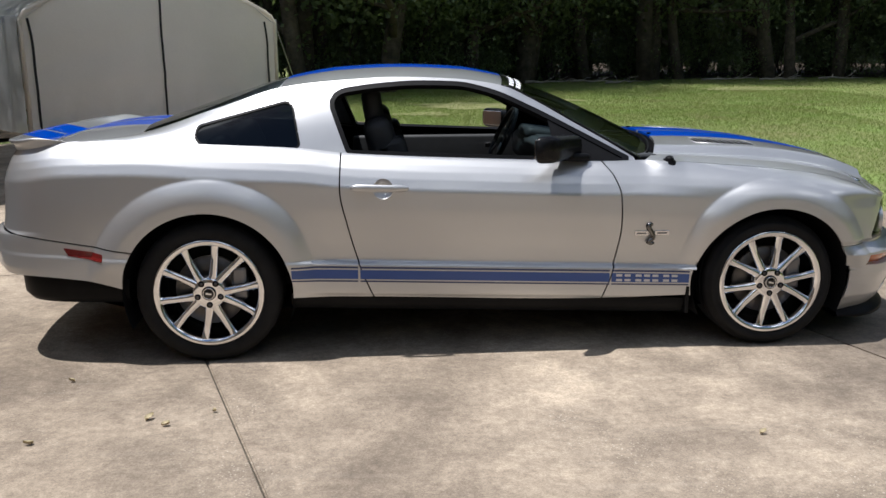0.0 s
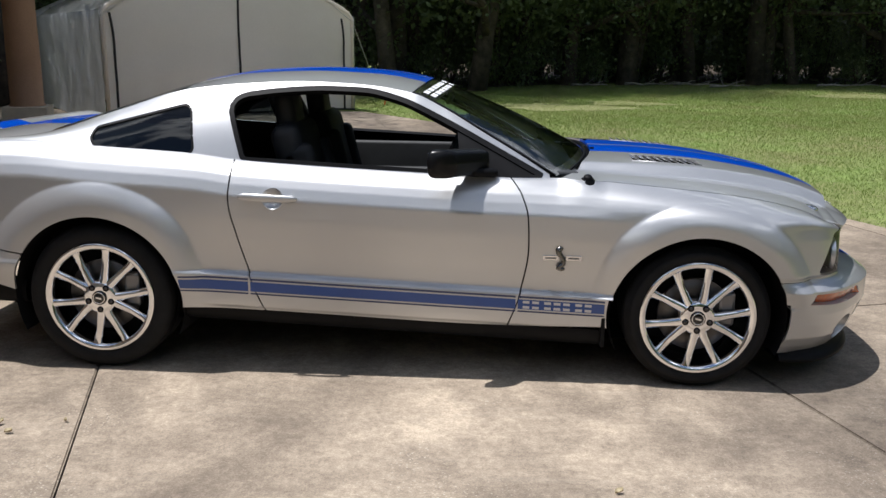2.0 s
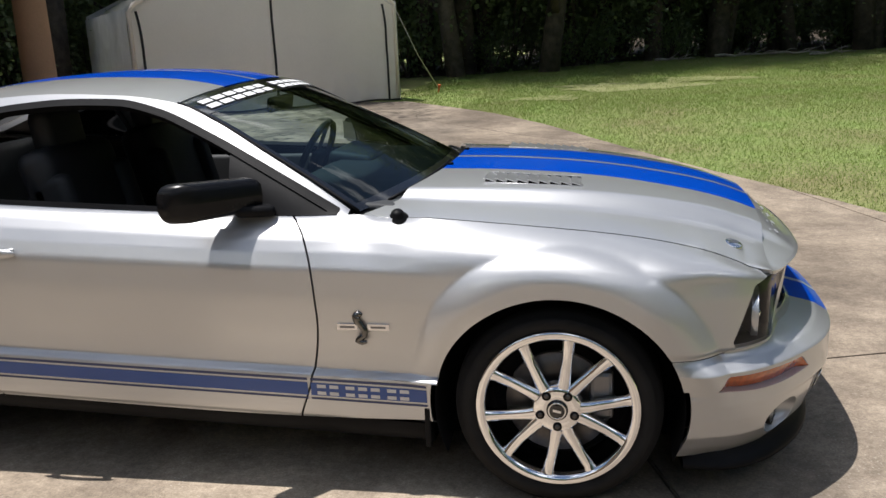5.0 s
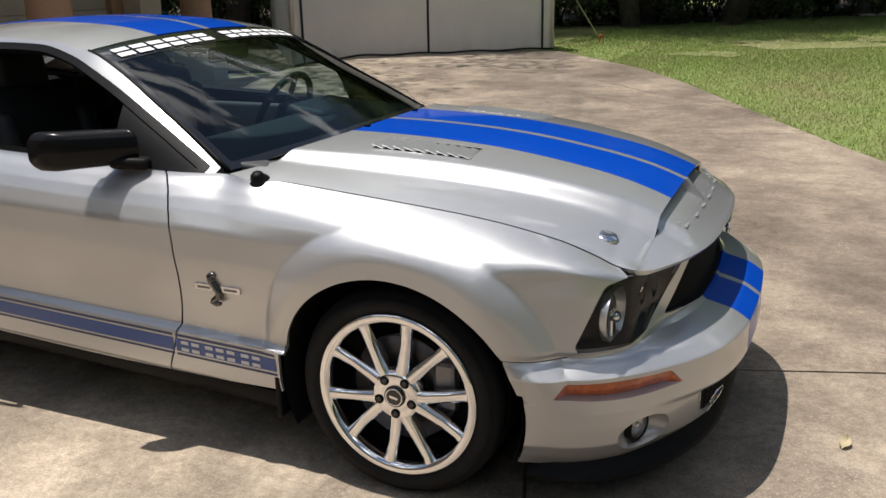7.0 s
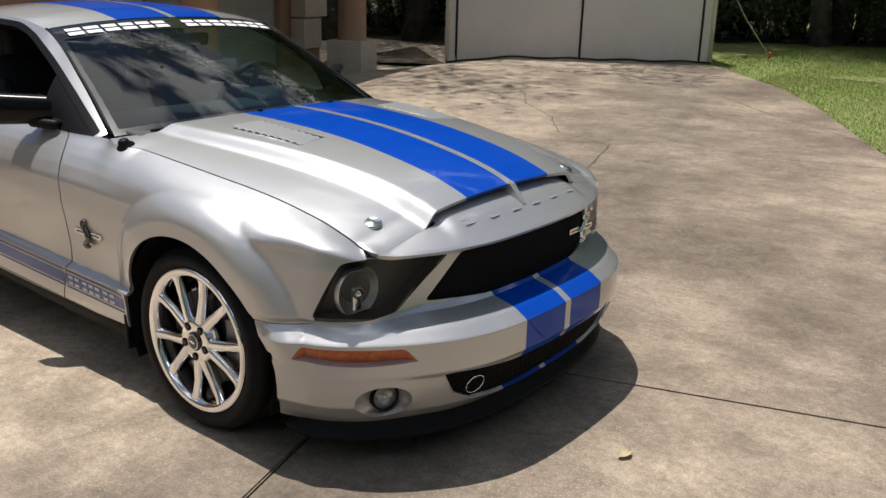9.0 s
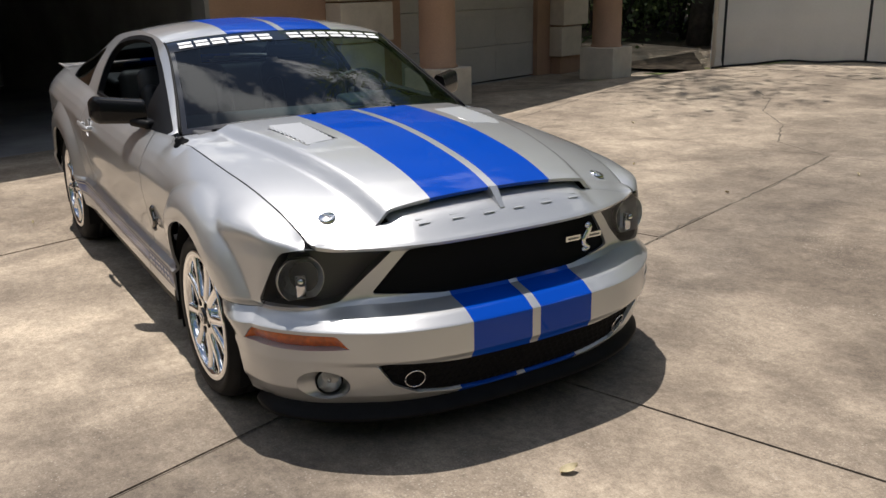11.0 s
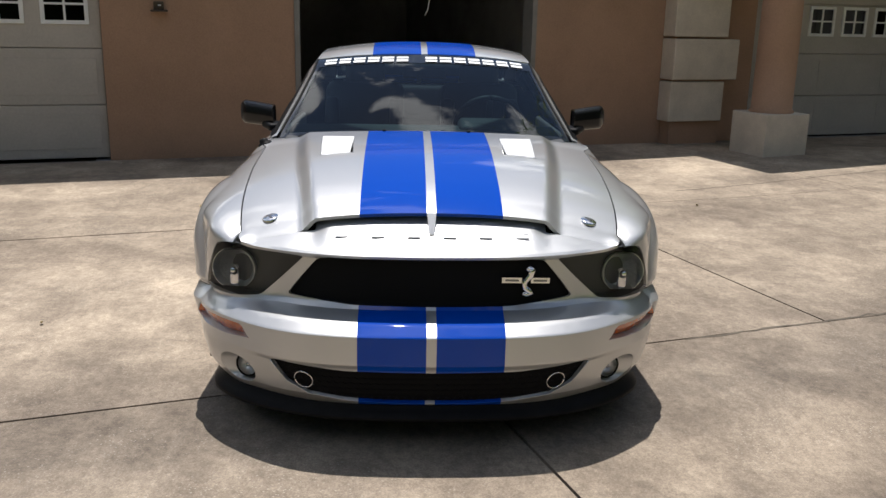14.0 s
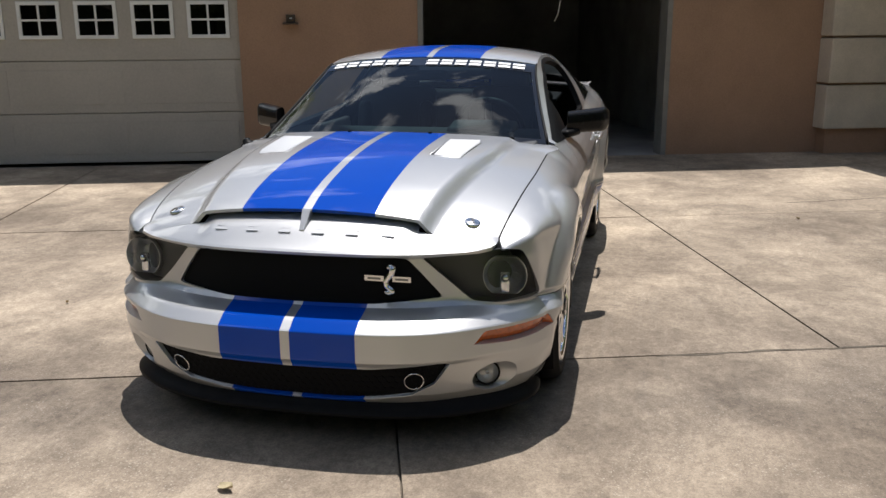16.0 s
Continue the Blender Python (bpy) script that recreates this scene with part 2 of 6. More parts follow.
def poly_sdf(poly, x, y):
    """Signed distance to a polygon, negative inside."""
    p = np.array(poly, float)
    d = np.full(np.shape(x), 1e9)
    inside = np.zeros(np.shape(x), bool)
    for a, b in zip(p, np.roll(p, -1, 0)):
        e = b - a
        wx, wy = x - a[0], y - a[1]
        t = np.clip((wx * e[0] + wy * e[1]) / (e @ e), 0, 1)
        d = np.minimum(d, np.hypot(wx - t * e[0], wy - t * e[1]))
        c = (a[1] > y) != (b[1] > y)
        with np.errstate(divide="ignore", invalid="ignore"):
            xi = a[0] + (y - a[1]) * e[0] / (e[1] if e[1] else 1e-12)
        inside ^= c & (x < xi)
    return np.where(inside, -d, d)


def rounded(poly, r, n=5):
    """Polygon with its corners rounded."""
    out = []
    p = [Vector(q) for q in poly]
    for i, q in enumerate(p):
        a, b = p[i - 1] - q, p[(i + 1) % len(p)] - q
        k = min(r, a.length * 0.45, b.length * 0.45)
        s, e = q + a.normalized() * k, q + b.normalized() * k
        for j in range(n + 1):
            t = j / n
            out.append(tuple(s * (1 - t) ** 2 + q * (2 * t * (1 - t)) + e * t * t))
    return out


def panel(surface, A, B, region, name, mat, parent, label="", mirror=False, lip=0.012, weld=False, lift=0.0, crease=0.0):
    """Cuts a panel out of a surface(a, b): the cells of the grid where region(a, b, point) is negative, their rim moved onto the outline,
    folded inwards by lip. mirror: flipped to the other side of the car; weld: both halves as one."""
    A, B = A.copy(), B.copy()
    ac, bc = (A[:-1, :-1] + A[1:, 1:]) / 2, (B[:-1, :-1] + B[1:, 1:]) / 2
    keep = region(ac, bc, surface(ac, bc)) < 0
    n, m = A.shape
    near_keep, near_drop = np.zeros((n, m), bool), np.zeros((n, m), bool)
    for di in (0, 1):
        for dj in (0, 1):
            near_keep[di:n - 1 + di, dj:m - 1 + dj] |= keep
            near_drop[di:n - 1 + di, dj:m - 1 + dj] |= ~keep
    rim = near_keep & near_drop
    a, b = A[rim], B[rim]
    da, db = abs(A[1, 0] - A[0, 0]) + abs(A[0, 1] - A[0, 0]), abs(B[0, 1] - B[0, 0]) + abs(B[1, 0] - B[0, 0])
    a0, b0 = a.copy(), b.copy()
    e = 1e-4
    for _ in range(5):
        v = region(a, b, surface(a, b))
        ga = (region(a + e, b, surface(a + e, b)) - v) / e
        gb = (region(a, b + e, surface(a, b + e)) - v) / e
        g = ga * ga + gb * gb + 1e-9
        a = np.clip(a - v * ga / g, a0 - 0.95 * da, a0 + 0.95 * da)
        b = np.clip(b - v * gb / g, b0 - 0.95 * db, b0 + 0.95 * db)
    A[rim], B[rim] = np.clip(a, A.min(), A.max()), b
    P = surface(A, B)
    if lift:
        ta, tb = surface(A + e, B) - P, surface(A, B + e) - P
        nn = np.cross(ta, tb)
        nn /= np.linalg.norm(nn, axis=-1, keepdims=True) + 1e-12
        nn *= np.sign(np.sum(nn * (P - np.array([0.0, 0.0, 0.6])), -1, keepdims=True))
        P = P + nn * lift
    v, f = grid_mesh(P)
    f = f[keep.reshape(-1)]
    used = np.unique(f)
    back = np.full(len(v), -1)
    back[used] = np.arange(len(used))
    v, f = v[used], back[f]
    if mirror or weld:
        w = v * np.array([1, -1, 1])
        if weld:
            f = np.concatenate((f, f[:, ::-1] + len(v)))
            v = np.concatenate((v, w))
        else:
            v, f = w, f[:, ::-1]
    bm = bmesh.new()
    bv = [bm.verts.new(q) for q in v]
    for q in f:
        try:
            bm.faces.new([bv[i] for i in q])
        except ValueError:
            pass
    if weld:
        bmesh.ops.remove_doubles(bm, verts=bm.verts, dist=0.0008)
    bm.normal_update()
    if lip:
        # turn the faces outwards, then fold the rim in
        c = Vector((0, 0, 0.6))
        flip = sum((fc.normal.dot(fc.calc_center_median() - c)) for fc in bm.faces) < 0
        if flip:
            bmesh.ops.reverse_faces(bm, faces=bm.faces)
        bm.normal_update()
        edges = [q for q in bm.edges if q.is_boundary]
        nrm = {q: q.normal.copy() for q in bm.verts}
        ret = bmesh.ops.extrude_edge_only(bm, edges=edges)
        newv = [g for g in ret["geom"] if isinstance(g, bmesh.types.BMVert)]
        for q in newv:
            s = next((ed.other_vert(q) for ed in q.link_edges if ed.other_vert(q) in nrm), None)
            if s:
                q.co -= nrm[s] * lip
        for ed in edges:
            ed.smooth = False
    ob = part(name, bm, mat, parent, label, shade=True)
    if crease:
        ob.data.set_sharp_from_angle(angle=radians(crease))
    return ob


# ---------------------------------------------------------------- the site
TH = radians(18.0)
NX, NY = math.cos(TH), math.sin(TH)          # the way out from the garage front
UX, UY = -math.sin(TH), math.cos(TH)         # along the garage front


def site(n, s, z=0.0):
    """World place from metres out from the garage line (n), along it (s) and up (z)."""
    return Vector((n * NX + s * UX, n * NY + s * UY, z))


SITE_TURN = Matrix.Rotation(TH, 4, "Z")


def concrete_material():
    m = bpy.data.materials.new("weathered concrete")
    m.use_nodes = True
    n, l = m.node_tree.nodes, m.node_tree.links
    p = n["Principled BSDF"]
    p.inputs["Roughness"].default_value = 0.85
    p.inputs["Specular IOR Level"].default_value = 0.3
    geo = n.new("ShaderNodeNewGeometry")

    def nz(scale, detail=8, rough=0.6, dist=0.0):
        q = n.new("ShaderNodeTexNoise")
        q.inputs["Scale"].default_value, q.inputs["Detail"].default_value, q.inputs["Roughness"].default_value, q.inputs["Distortion"].default_value = scale, detail, rough, dist
        l.new(geo.outputs["Position"], q.inputs["Vector"])
        return q.outputs["Fac"]

    def ramp(fac, a, b, ca, cb):
        q = n.new("ShaderNodeValToRGB")
        q.color_ramp.elements[0].position, q.color_ramp.elements[1].position = a, b
        q.color_ramp.elements[0].color, q.color_ramp.elements[1].color = (*ca, 1), (*cb, 1)
        l.new(fac, q.inputs["Fac"])
        return q.outputs["Color"]

    def mix(kind, fac, a, b):
        q = n.new("ShaderNodeMix")
        q.data_type, q.blend_type = "RGBA", kind
        for sock, v in ((q.inputs[0], fac), (q.inputs[6], a), (q.inputs[7], b)):
            if isinstance(v, (int, float)):
                sock.default_value = v
            elif isinstance(v, tuple):
                sock.default_value = (*v, 1)
            else:
                l.new(v, sock)
        return q.outputs[2]

    base = ramp(nz(0.55, 6, 0.60, 0.3), 0.37, 0.63, (0.262, 0.218, 0.176), (0.495, 0.420, 0.338))
    # washed-out stains with map-like rims at two sizes
    stains = ramp(nz(1.5, 14, 0.74, 0.4), 0.43, 0.57, (0.60, 0.585, 0.575), (1.06, 1.05, 1.03))
    col = mix("MULTIPLY", 0.62, base, stains)
    blotch = ramp(nz(4.0, 12, 0.80, 0.2), 0.42, 0.60, (0.62, 0.60, 0.58), (1.16, 1.15, 1.12))
    col = mix("MULTIPLY", 0.55, col, blotch)
    fleck = ramp(nz(30.0, 7, 0.78, 0.0), 0.38, 0.62, (0.68, 0.665, 0.645), (1.22, 1.215, 1.20))
    col = mix("MULTIPLY", 0.62, col, fleck)
    grit = ramp(nz(110, 3, 0.75), 0.36, 0.66, (0.60, 0.59, 0.57), (1.30, 1.29, 1.28))
    col = mix("MULTIPLY", 0.5, col, grit)
    vo = n.new("ShaderNodeTexVoronoi")
    vo.inputs["Scale"].default_value = 160
    l.new(geo.outputs["Position"], vo.inputs["Vector"])
    pit = ramp(vo.outputs["Distance"], 0.08, 0.20, (0.62, 0.6, 0.57), (1, 1, 1))
    col = mix("MULTIPLY", 0.5, col, pit)
    # pale stones laid bare where the skin of the concrete has worn off
    vs = n.new("ShaderNodeTexVoronoi")
    vs.inputs["Scale"].default_value = 60
    l.new(geo.outputs["Position"], vs.inputs["Vector"])
    speck = ramp(vs.outputs["Distance"], 0.12, 0.26, (1, 1, 1), (0, 0, 0))
    worn = ramp(nz(1.1, 8, 0.7, 0.2), 0.48, 0.60, (0, 0, 0), (1, 1, 1))
    col = mix("MIX", mix("MULTIPLY", 1.0, mix("MULTIPLY", 1.0, speck, worn), (0.55, 0.55, 0.55)), col, (0.66, 0.60, 0.51))
    # thin scratches of lighter mortar and drag marks
    mp2 = n.new("ShaderNodeMapping")
    mp2.inputs["Scale"].default_value, mp2.inputs["Rotation"].default_value = (0.5, 5.0, 1), (0, 0, radians(28))
    l.new(geo.outputs["Position"], mp2.inputs["Vector"])
    ns = n.new("ShaderNodeTexNoise")
    ns.inputs["Scale"].default_value, ns.inputs["Detail"].default_value = 3.0, 5
    l.new(mp2.outputs[0], ns.inputs["Vector"])
    drag = ramp(ns.outputs["Fac"], 0.58, 0.66, (0, 0, 0), (1, 1, 1))
    col = mix("MIX", mix("MULTIPLY", 1.0, drag, (0.05, 0.05, 0.05)), col, (0.55, 0.50, 0.43))
    # a grimy grey band with ragged edges along the joint before the car's nose
    dt = n.new("ShaderNodeVectorMath")
    dt.operation = "DOT_PRODUCT"
    dt.inputs[1].default_value = (NX, NY, 0)
    l.new(geo.outputs["Position"], dt.inputs[0])
    wob = n.new("ShaderNodeMath")
    wob.operation = "MULTIPLY_ADD"
    l.new(nz(0.9, 6, 0.6, 0.5), wob.inputs[0])
    wob.inputs[1].default_value = 1.8
    l.new(dt.outputs["Value"], wob.inputs[2])
    mrg = n.new("ShaderNodeMapRange")
    mrg.inputs[1].default_value, mrg.inputs[2].default_value = 1.2, 4.4
    l.new(wob.outputs[0], mrg.inputs[0])
    grime = ramp(mrg.outputs[0], 0.0, 1.0, (1.04, 1.035, 1.02), (0.86, 0.85, 0.84))
    stops = grime.node.color_ramp.elements
    for at, c in ((0.28, (0.74, 0.735, 0.735)), (0.46, (0.62, 0.62, 0.63)), (0.66, (0.84, 0.83, 0.82))):
        stops.new(at).color = (*c, 1)
    col = mix("MULTIPLY", 1.0, col, grime)
    oi = n.new("ShaderNodeObjectInfo")
    mr = n.new("ShaderNodeMapRange")
    mr.inputs[3].default_value, mr.inputs[4].default_value = 0.94, 1.06
    l.new(oi.outputs["Random"], mr.inputs[0])
    col = mix("MULTIPLY", 1.0, col, mr.outputs[0])
    l.new(col, p.inputs["Base Color"])
    bp = n.new("ShaderNodeBump")
    bp.inputs["Strength"].default_value, bp.inputs["Distance"].default_value = 0.35, 0.004
    l.new(nz(130, 4, 0.7), bp.inputs["Height"])
    l.new(bp.outputs[0], p.inputs["Normal"])
    return m


CONCRETE = concrete_material()
SOIL = material("dark joint soil", (0.12, 0.10, 0.077), rough=0.95, noise_scale=6, vary=0.4, bump=0.4, bump_scale=80)
TURF = material("mown turf", (0.155, 0.215, 0.055), rough=0.9, noise_scale=0.7, vary=0.45, tint=(0.20, 0.185, 0.080), fine=0.45, fine_scale=28, bump=0.8, bump_scale=45)
BLADE = material("grass blades", (0.170, 0.255, 0.058), rough=0.6, noise_scale=0.8, vary=0.35, tint=(0.21, 0.205, 0.075), fine=0.3, fine_scale=9)
STUCCO = material("tan stucco", (0.385, 0.238, 0.155), rough=0.9, noise_scale=1.3, vary=0.12, fine=0.08, fine_scale=60, bump=0.35, bump_scale=110)
QUOIN = material("cream cast stone", (0.60, 0.53, 0.43), rough=0.85, noise_scale=3, vary=0.14, fine=0.08, fine_scale=80, bump=0.25, bump_scale=140, per_object=0.05)
DOORGREY = material("putty grey door paint", (0.44, 0.405, 0.355), rough=0.55, noise_scale=1.2, vary=0.10, fine=0.05, fine_scale=40, rough_vary=0.1)
WHITEPAINT = material("white window paint", (0.78, 0.78, 0.76), rough=0.5, noise_scale=4, vary=0.06)
DARKPANE = glass_material("dark window glass", (0.05, 0.05, 0.05))
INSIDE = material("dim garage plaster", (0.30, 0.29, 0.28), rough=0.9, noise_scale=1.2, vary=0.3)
SOFFIT = material("white soffit", (0.62, 0.60, 0.56), rough=0.8, noise_scale=2, vary=0.1)
SHINGLE = material("brown roof shingles", (0.10, 0.082, 0.07), rough=0.9, noise_scale=5, vary=0.4, bump=0.5, bump_scale=25)
TARP = material("white tent fabric", (0.85, 0.81, 0.765), rough=0.6, noise_scale=0.8, vary=0.07, fine=0.03, fine_scale=30, bump=0.10, bump_scale=7)
TARPCLEAR = material("shiny silver tarp", (0.60, 0.61, 0.63), rough=0.30, noise_scale=2.5, vary=0.3, bump=1.0, bump_scale=6, coat=0.5)
ZIP = material("black zip tape", (0.015, 0.015, 0.017), rough=0.7)
ROPE = material("pale rope", (0.55, 0.53, 0.48), rough=0.8)
BARK = material("grey-brown bark", (0.095, 0.077, 0.060), rough=0.95, noise_scale=5, vary=0.5, bump=0.9, bump_scale=28, per_object=0.25)
LEAF = material("dark oak foliage", (0.150, 0.190, 0.100), rough=0.55, noise_scale=0.9, vary=0.45, fine=0.3, fine_scale=6, per_object=0.2)
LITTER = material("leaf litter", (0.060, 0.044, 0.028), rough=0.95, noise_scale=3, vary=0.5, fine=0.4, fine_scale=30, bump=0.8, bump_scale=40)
DRYLEAF = material("dry leaf", (0.50, 0.42, 0.26), rough=0.7, noise_scale=30, vary=0.3)
DIRT = material("dry bare soil", (0.215, 0.215, 0.100), rough=0.95, noise_scale=2.5, vary=0.35, tint=(0.17, 0.185, 0.06), fine=0.35, fine_scale=22, bump=0.6, bump_scale=45)


def let_light_through(m, colour, share):
    """Thin leaves and fabric: part of the light that falls on one side comes out of the other."""
    n, l = m.node_tree.nodes, m.node_tree.links
    out = n["Material Output"]
    t = n.new("ShaderNodeBsdfTranslucent")
    t.inputs["Color"].default_value = (*colour, 1)
    mx = n.new("ShaderNodeMixShader")
    mx.inputs[0].default_value = share
    l.new(n["Principled BSDF"].outputs[0], mx.inputs[1])
    l.new(t.outputs[0], mx.inputs[2])
    l.new(mx.outputs[0], out.inputs["Surface"])


let_light_through(LEAF, (0.24, 0.32, 0.10), 0.42)
let_light_through(BLADE, (0.22, 0.34, 0.06), 0.30)
let_light_through(TARP, (0.90, 0.84, 0.76), 0.50)
let_light_through(TARPCLEAR, (0.80, 0.80, 0.80), 0.45)
STAKE = material("orange stake", (0.55, 0.12, 0.03), rough=0.6)

def rise(x, y):
    """The gentle rise of the ground towards the tent and the lawn behind it."""
    return 0.15 * smooth(3.5, 11.0, -0.35 * x + 0.94 * y) * smooth(-6.6, -5.4, x)


# ground: one sheet of turf out to the horizon
bm = bmesh.new()
R = [0.5, 1.5, 2.5, 3.5, 4.5, 5.5, 6.5, 7.5, 8.5, 9.5, 11, 13, 16, 20, 26, 35, 60, 150, 500, 2500]
spot = lambda x, y: (x, y, float(rise(x, y)) - 0.030)
c = bm.verts.new(spot(0, 5))
rings = [[bm.verts.new(spot(r * math.cos(2 * math.pi * k / 48), 5 + r * math.sin(2 * math.pi * k / 48))) for k in range(48)] for r in R]
for k in range(48):
    bm.faces.new((c, rings[0][k], rings[0][(k + 1) % 48]))
    for a, b in zip(rings[:-1], rings[1:]):
        bm.faces.new((a[k], b[k], b[(k + 1) % 48], a[(k + 1) % 48]))
tagged(part("ground", bm, TURF), "mown green lawn with bare patches running to the woods", "ground", kind="structure")

# driveway: concrete slabs laid square with the garage, cut along the lawn's edge
EDGE = [(-14, 34), (-2.25, 13.1), (-0.25, 10.45), (1.25, 8.1), (2.33, 6.25), (3.35, 4.0), (4.1, 2.6), (6.2, -2.0), (7.2, -9.0), (7.0, -22)]


def clip(poly, a, b):
    """The part of a polygon left of the line a-b."""
    out = []
    f = lambda p: (b[0] - a[0]) * (p[1] - a[1]) - (b[1] - a[1]) * (p[0] - a[0])
    for p, q in zip(poly, poly[1:] + poly[:1]):
        u, v = f(p), f(q)
        if u >= 0:
            out.append(p)
        if u * v < 0:
            t = u / (u - v)
            out.append((p[0] + (q[0] - p[0]) * t, p[1] + (q[1] - p[1]) * t))
    return out


def on_drive(poly):
    for a, b in zip(EDGE[1:-1], EDGE[2:]):
        if len(poly) > 2:
            poly = clip(poly, b, a)
    if len(poly) > 2:
        poly = clip(poly, (-2.25, 13.1), (-14, 13.1 + 2.0))
    return poly


driveway = link_mesh("driveway", [(*p, -0.020) for p in on_drive([(-16, -22), (12, -22), (12, 18), (-16, 18)])], [tuple(range(len(on_drive([(-16, -22), (12, -22), (12, 18), (-16, 18)]))))], SOIL, shade=False)
tagged(driveway, "weathered tan concrete driveway in large cracked slabs", "driveway", kind="structure")


def slab(n0, n1, s0, s1):
    g = 0.0038
    q = [site(n0 + g, s0 + g), site(n1 - g, s0 + g), site(n1 - g, s1 - g), site(n0 + g, s1 - g)]
    poly = on_drive([(p.x, p.y) for p in q])
    if len(poly) < 3:
        return
    bm = bmesh.new()
    if max(float(rise(x, y)) for x, y in poly) > 0.002:
        # a slab that follows the rise: cut into strips, then lifted
        kn, ks = max(2, int((n1 - n0) / 0.6)), max(2, int((s1 - s0) / 0.6))
        for i in range(kn):
            for j in range(ks):
                a, b = n0 + g + (n1 - n0 - 2 * g) * i / kn, n0 + g + (n1 - n0 - 2 * g) * (i + 1) / kn
                c, d = s0 + g + (s1 - s0 - 2 * g) * j / ks, s0 + g + (s1 - s0 - 2 * g) * (j + 1) / ks
                cell = on_drive([(p.x, p.y) for p in (site(a, c), site(b, c), site(b, d), site(a, d))])
                if len(cell) > 2:
                    bm.faces.new([bm.verts.new((x, y, float(rise(x, y)))) for x, y in cell])
        bmesh.ops.remove_doubles(bm, verts=bm.verts, dist=0.002)
        rim = [e for e in bm.edges if e.is_boundary]
        r = bmesh.ops.extrude_edge_only(bm, edges=rim)
        for w in r["geom"]:
            if isinstance(w, bmesh.types.BMVert):
                w.co.z -= 0.05
        part("slab", bm, CONCRETE, driveway)
        return
    top = bm.faces.new([bm.verts.new((x, y, 0.0)) for x, y in poly])
    r = bmesh.ops.extrude_face_region(bm, geom=[top])
    for w in r["geom"]:
        if isinstance(w, bmesh.types.BMVert):
            w.co.z -= 0.011
    bmesh.ops.recalc_face_normals(bm, faces=bm.faces)
    edges = [e for e in bm.edges if all(abs(w.co.z) < 1e-6 for w in e.verts)]
    bmesh.ops.bevel(bm, geom=edges, offset=0.006, segments=2, affect="EDGES")
    part("slab", bm, CONCRETE, driveway)


COLS = [(-5.0, -1.60, [-18, -12.5, -8.4, -3.35, 1.80, 5.0]), (-1.60, 1.40, [-18, -12.5, -8.4, -3.35, 1.80, 5.0]), (-5.0, 8.0, [5.0, 11.2]), (-12.0, 8.0, [11.2, 23]),
        (1.40, 4.30, [-18, -12, -8, -4.1, -0.32, 5.0]), (4.30, 7.6, [-18, -12, -8, -4.1, -0.3, 5.0]), (7.6, 11, [-18, -10, -4, 2]), (11, 15, [-18, -8, 0])]
for n0, n1, ss in COLS:
    for s0, s1 in zip(ss[:-1], ss[1:]):
        slab(n0, n1, s0, s1)


# cracks that wander over the slabs: narrow raised threads of dark dirt and weeds
def crack(points, width, seed):
    rnd = random.Random(seed)
    v, f = [], []
    pts = []
    for (x0, y0), (x1, y1) in zip(points[:-1], points[1:]):
        d = math.hypot(x1 - x0, y1 - y0)
        k = max(3, int(d / 0.07))
        for i in range(k):
            t = i / k
            pts.append((x0 + (x1 - x0) * t + rnd.gauss(0, 0.007), y0 + (y1 - y0) * t + rnd.gauss(0, 0.007)))
    pts.append(points[-1])
    for i, (x, y) in enumerate(pts):
        a, b = pts[max(0, i - 1)], pts[min(len(pts) - 1, i + 1)]
        L = math.hypot(b[0] - a[0], b[1] - a[1]) or 1
        nx, ny = -(b[1] - a[1]) / L, (b[0] - a[0]) / L
        w = width * (0.35 + rnd.random() * 0.9)
        h = float(rise(x, y))
        v += [(x - nx * w, y - ny * w, h + 0.0012), (x + nx * w, y + ny * w, h + 0.0012), (x, y, h + 0.0035)]
    for i in range(len(pts) - 1):
        f += [(3 * i, 3 * i + 3, 3 * i + 5, 3 * i + 2), (3 * i + 2, 3 * i + 5, 3 * i + 4, 3 * i + 1)]
    ob = link_mesh("crack", v, f, SOIL, driveway, "dark dirt-filled crack")
    return ob


def sp(n, s):
    p = site(n, s)
    return (p.x, p.y)


crack([(-3.33, 7.99), (-2.7, 7.5), (-2.2, 6.75), (-1.5, 6.2), (-0.91, 5.39), (-0.3, 5.2)], 0.008, 1)
crack([(-1.40, 9.9), (0.38, 8.1), (1.41, 7.3), (2.0, 6.75)], 0.010, 2)
crack([sp(1.40, 5.0), sp(1.42, 3.6), sp(1.38, 2.4), sp(1.41, 0.9)], 0.012, 3)
crack([(-1.40, 9.9), (-1.55, 10.5), (-1.3, 11.6)], 0.012, 4)
crack([sp(-2.0, 3.2), sp(-2.2, 5.0), sp(-2.6, 9.6)], 0.008, 5)

# ---------------------------------------------------------------- the garage building
WALL_H = 3.0


def wall_box(name, n0, n1, s0, s1, z0, z1, mat, label="", kind="structure", parent=None, bevel=0.0):
    bm = bmesh.new()
    box(bm, (abs(n1 - n0), abs(s1 - s0), z1 - z0), (0, 0, 0), None, bevel, 2)
    c = site((n0 + n1) / 2, (s0 + s1) / 2, (z0 + z1) / 2)
    bmesh.ops.transform(bm, matrix=Matrix.Translation(c) @ SITE_TURN, verts=bm.verts)
    ob = part(name, bm, mat, parent, label)
    if not parent:
        tagged(ob, label, "wall", kind=kind)
    return ob


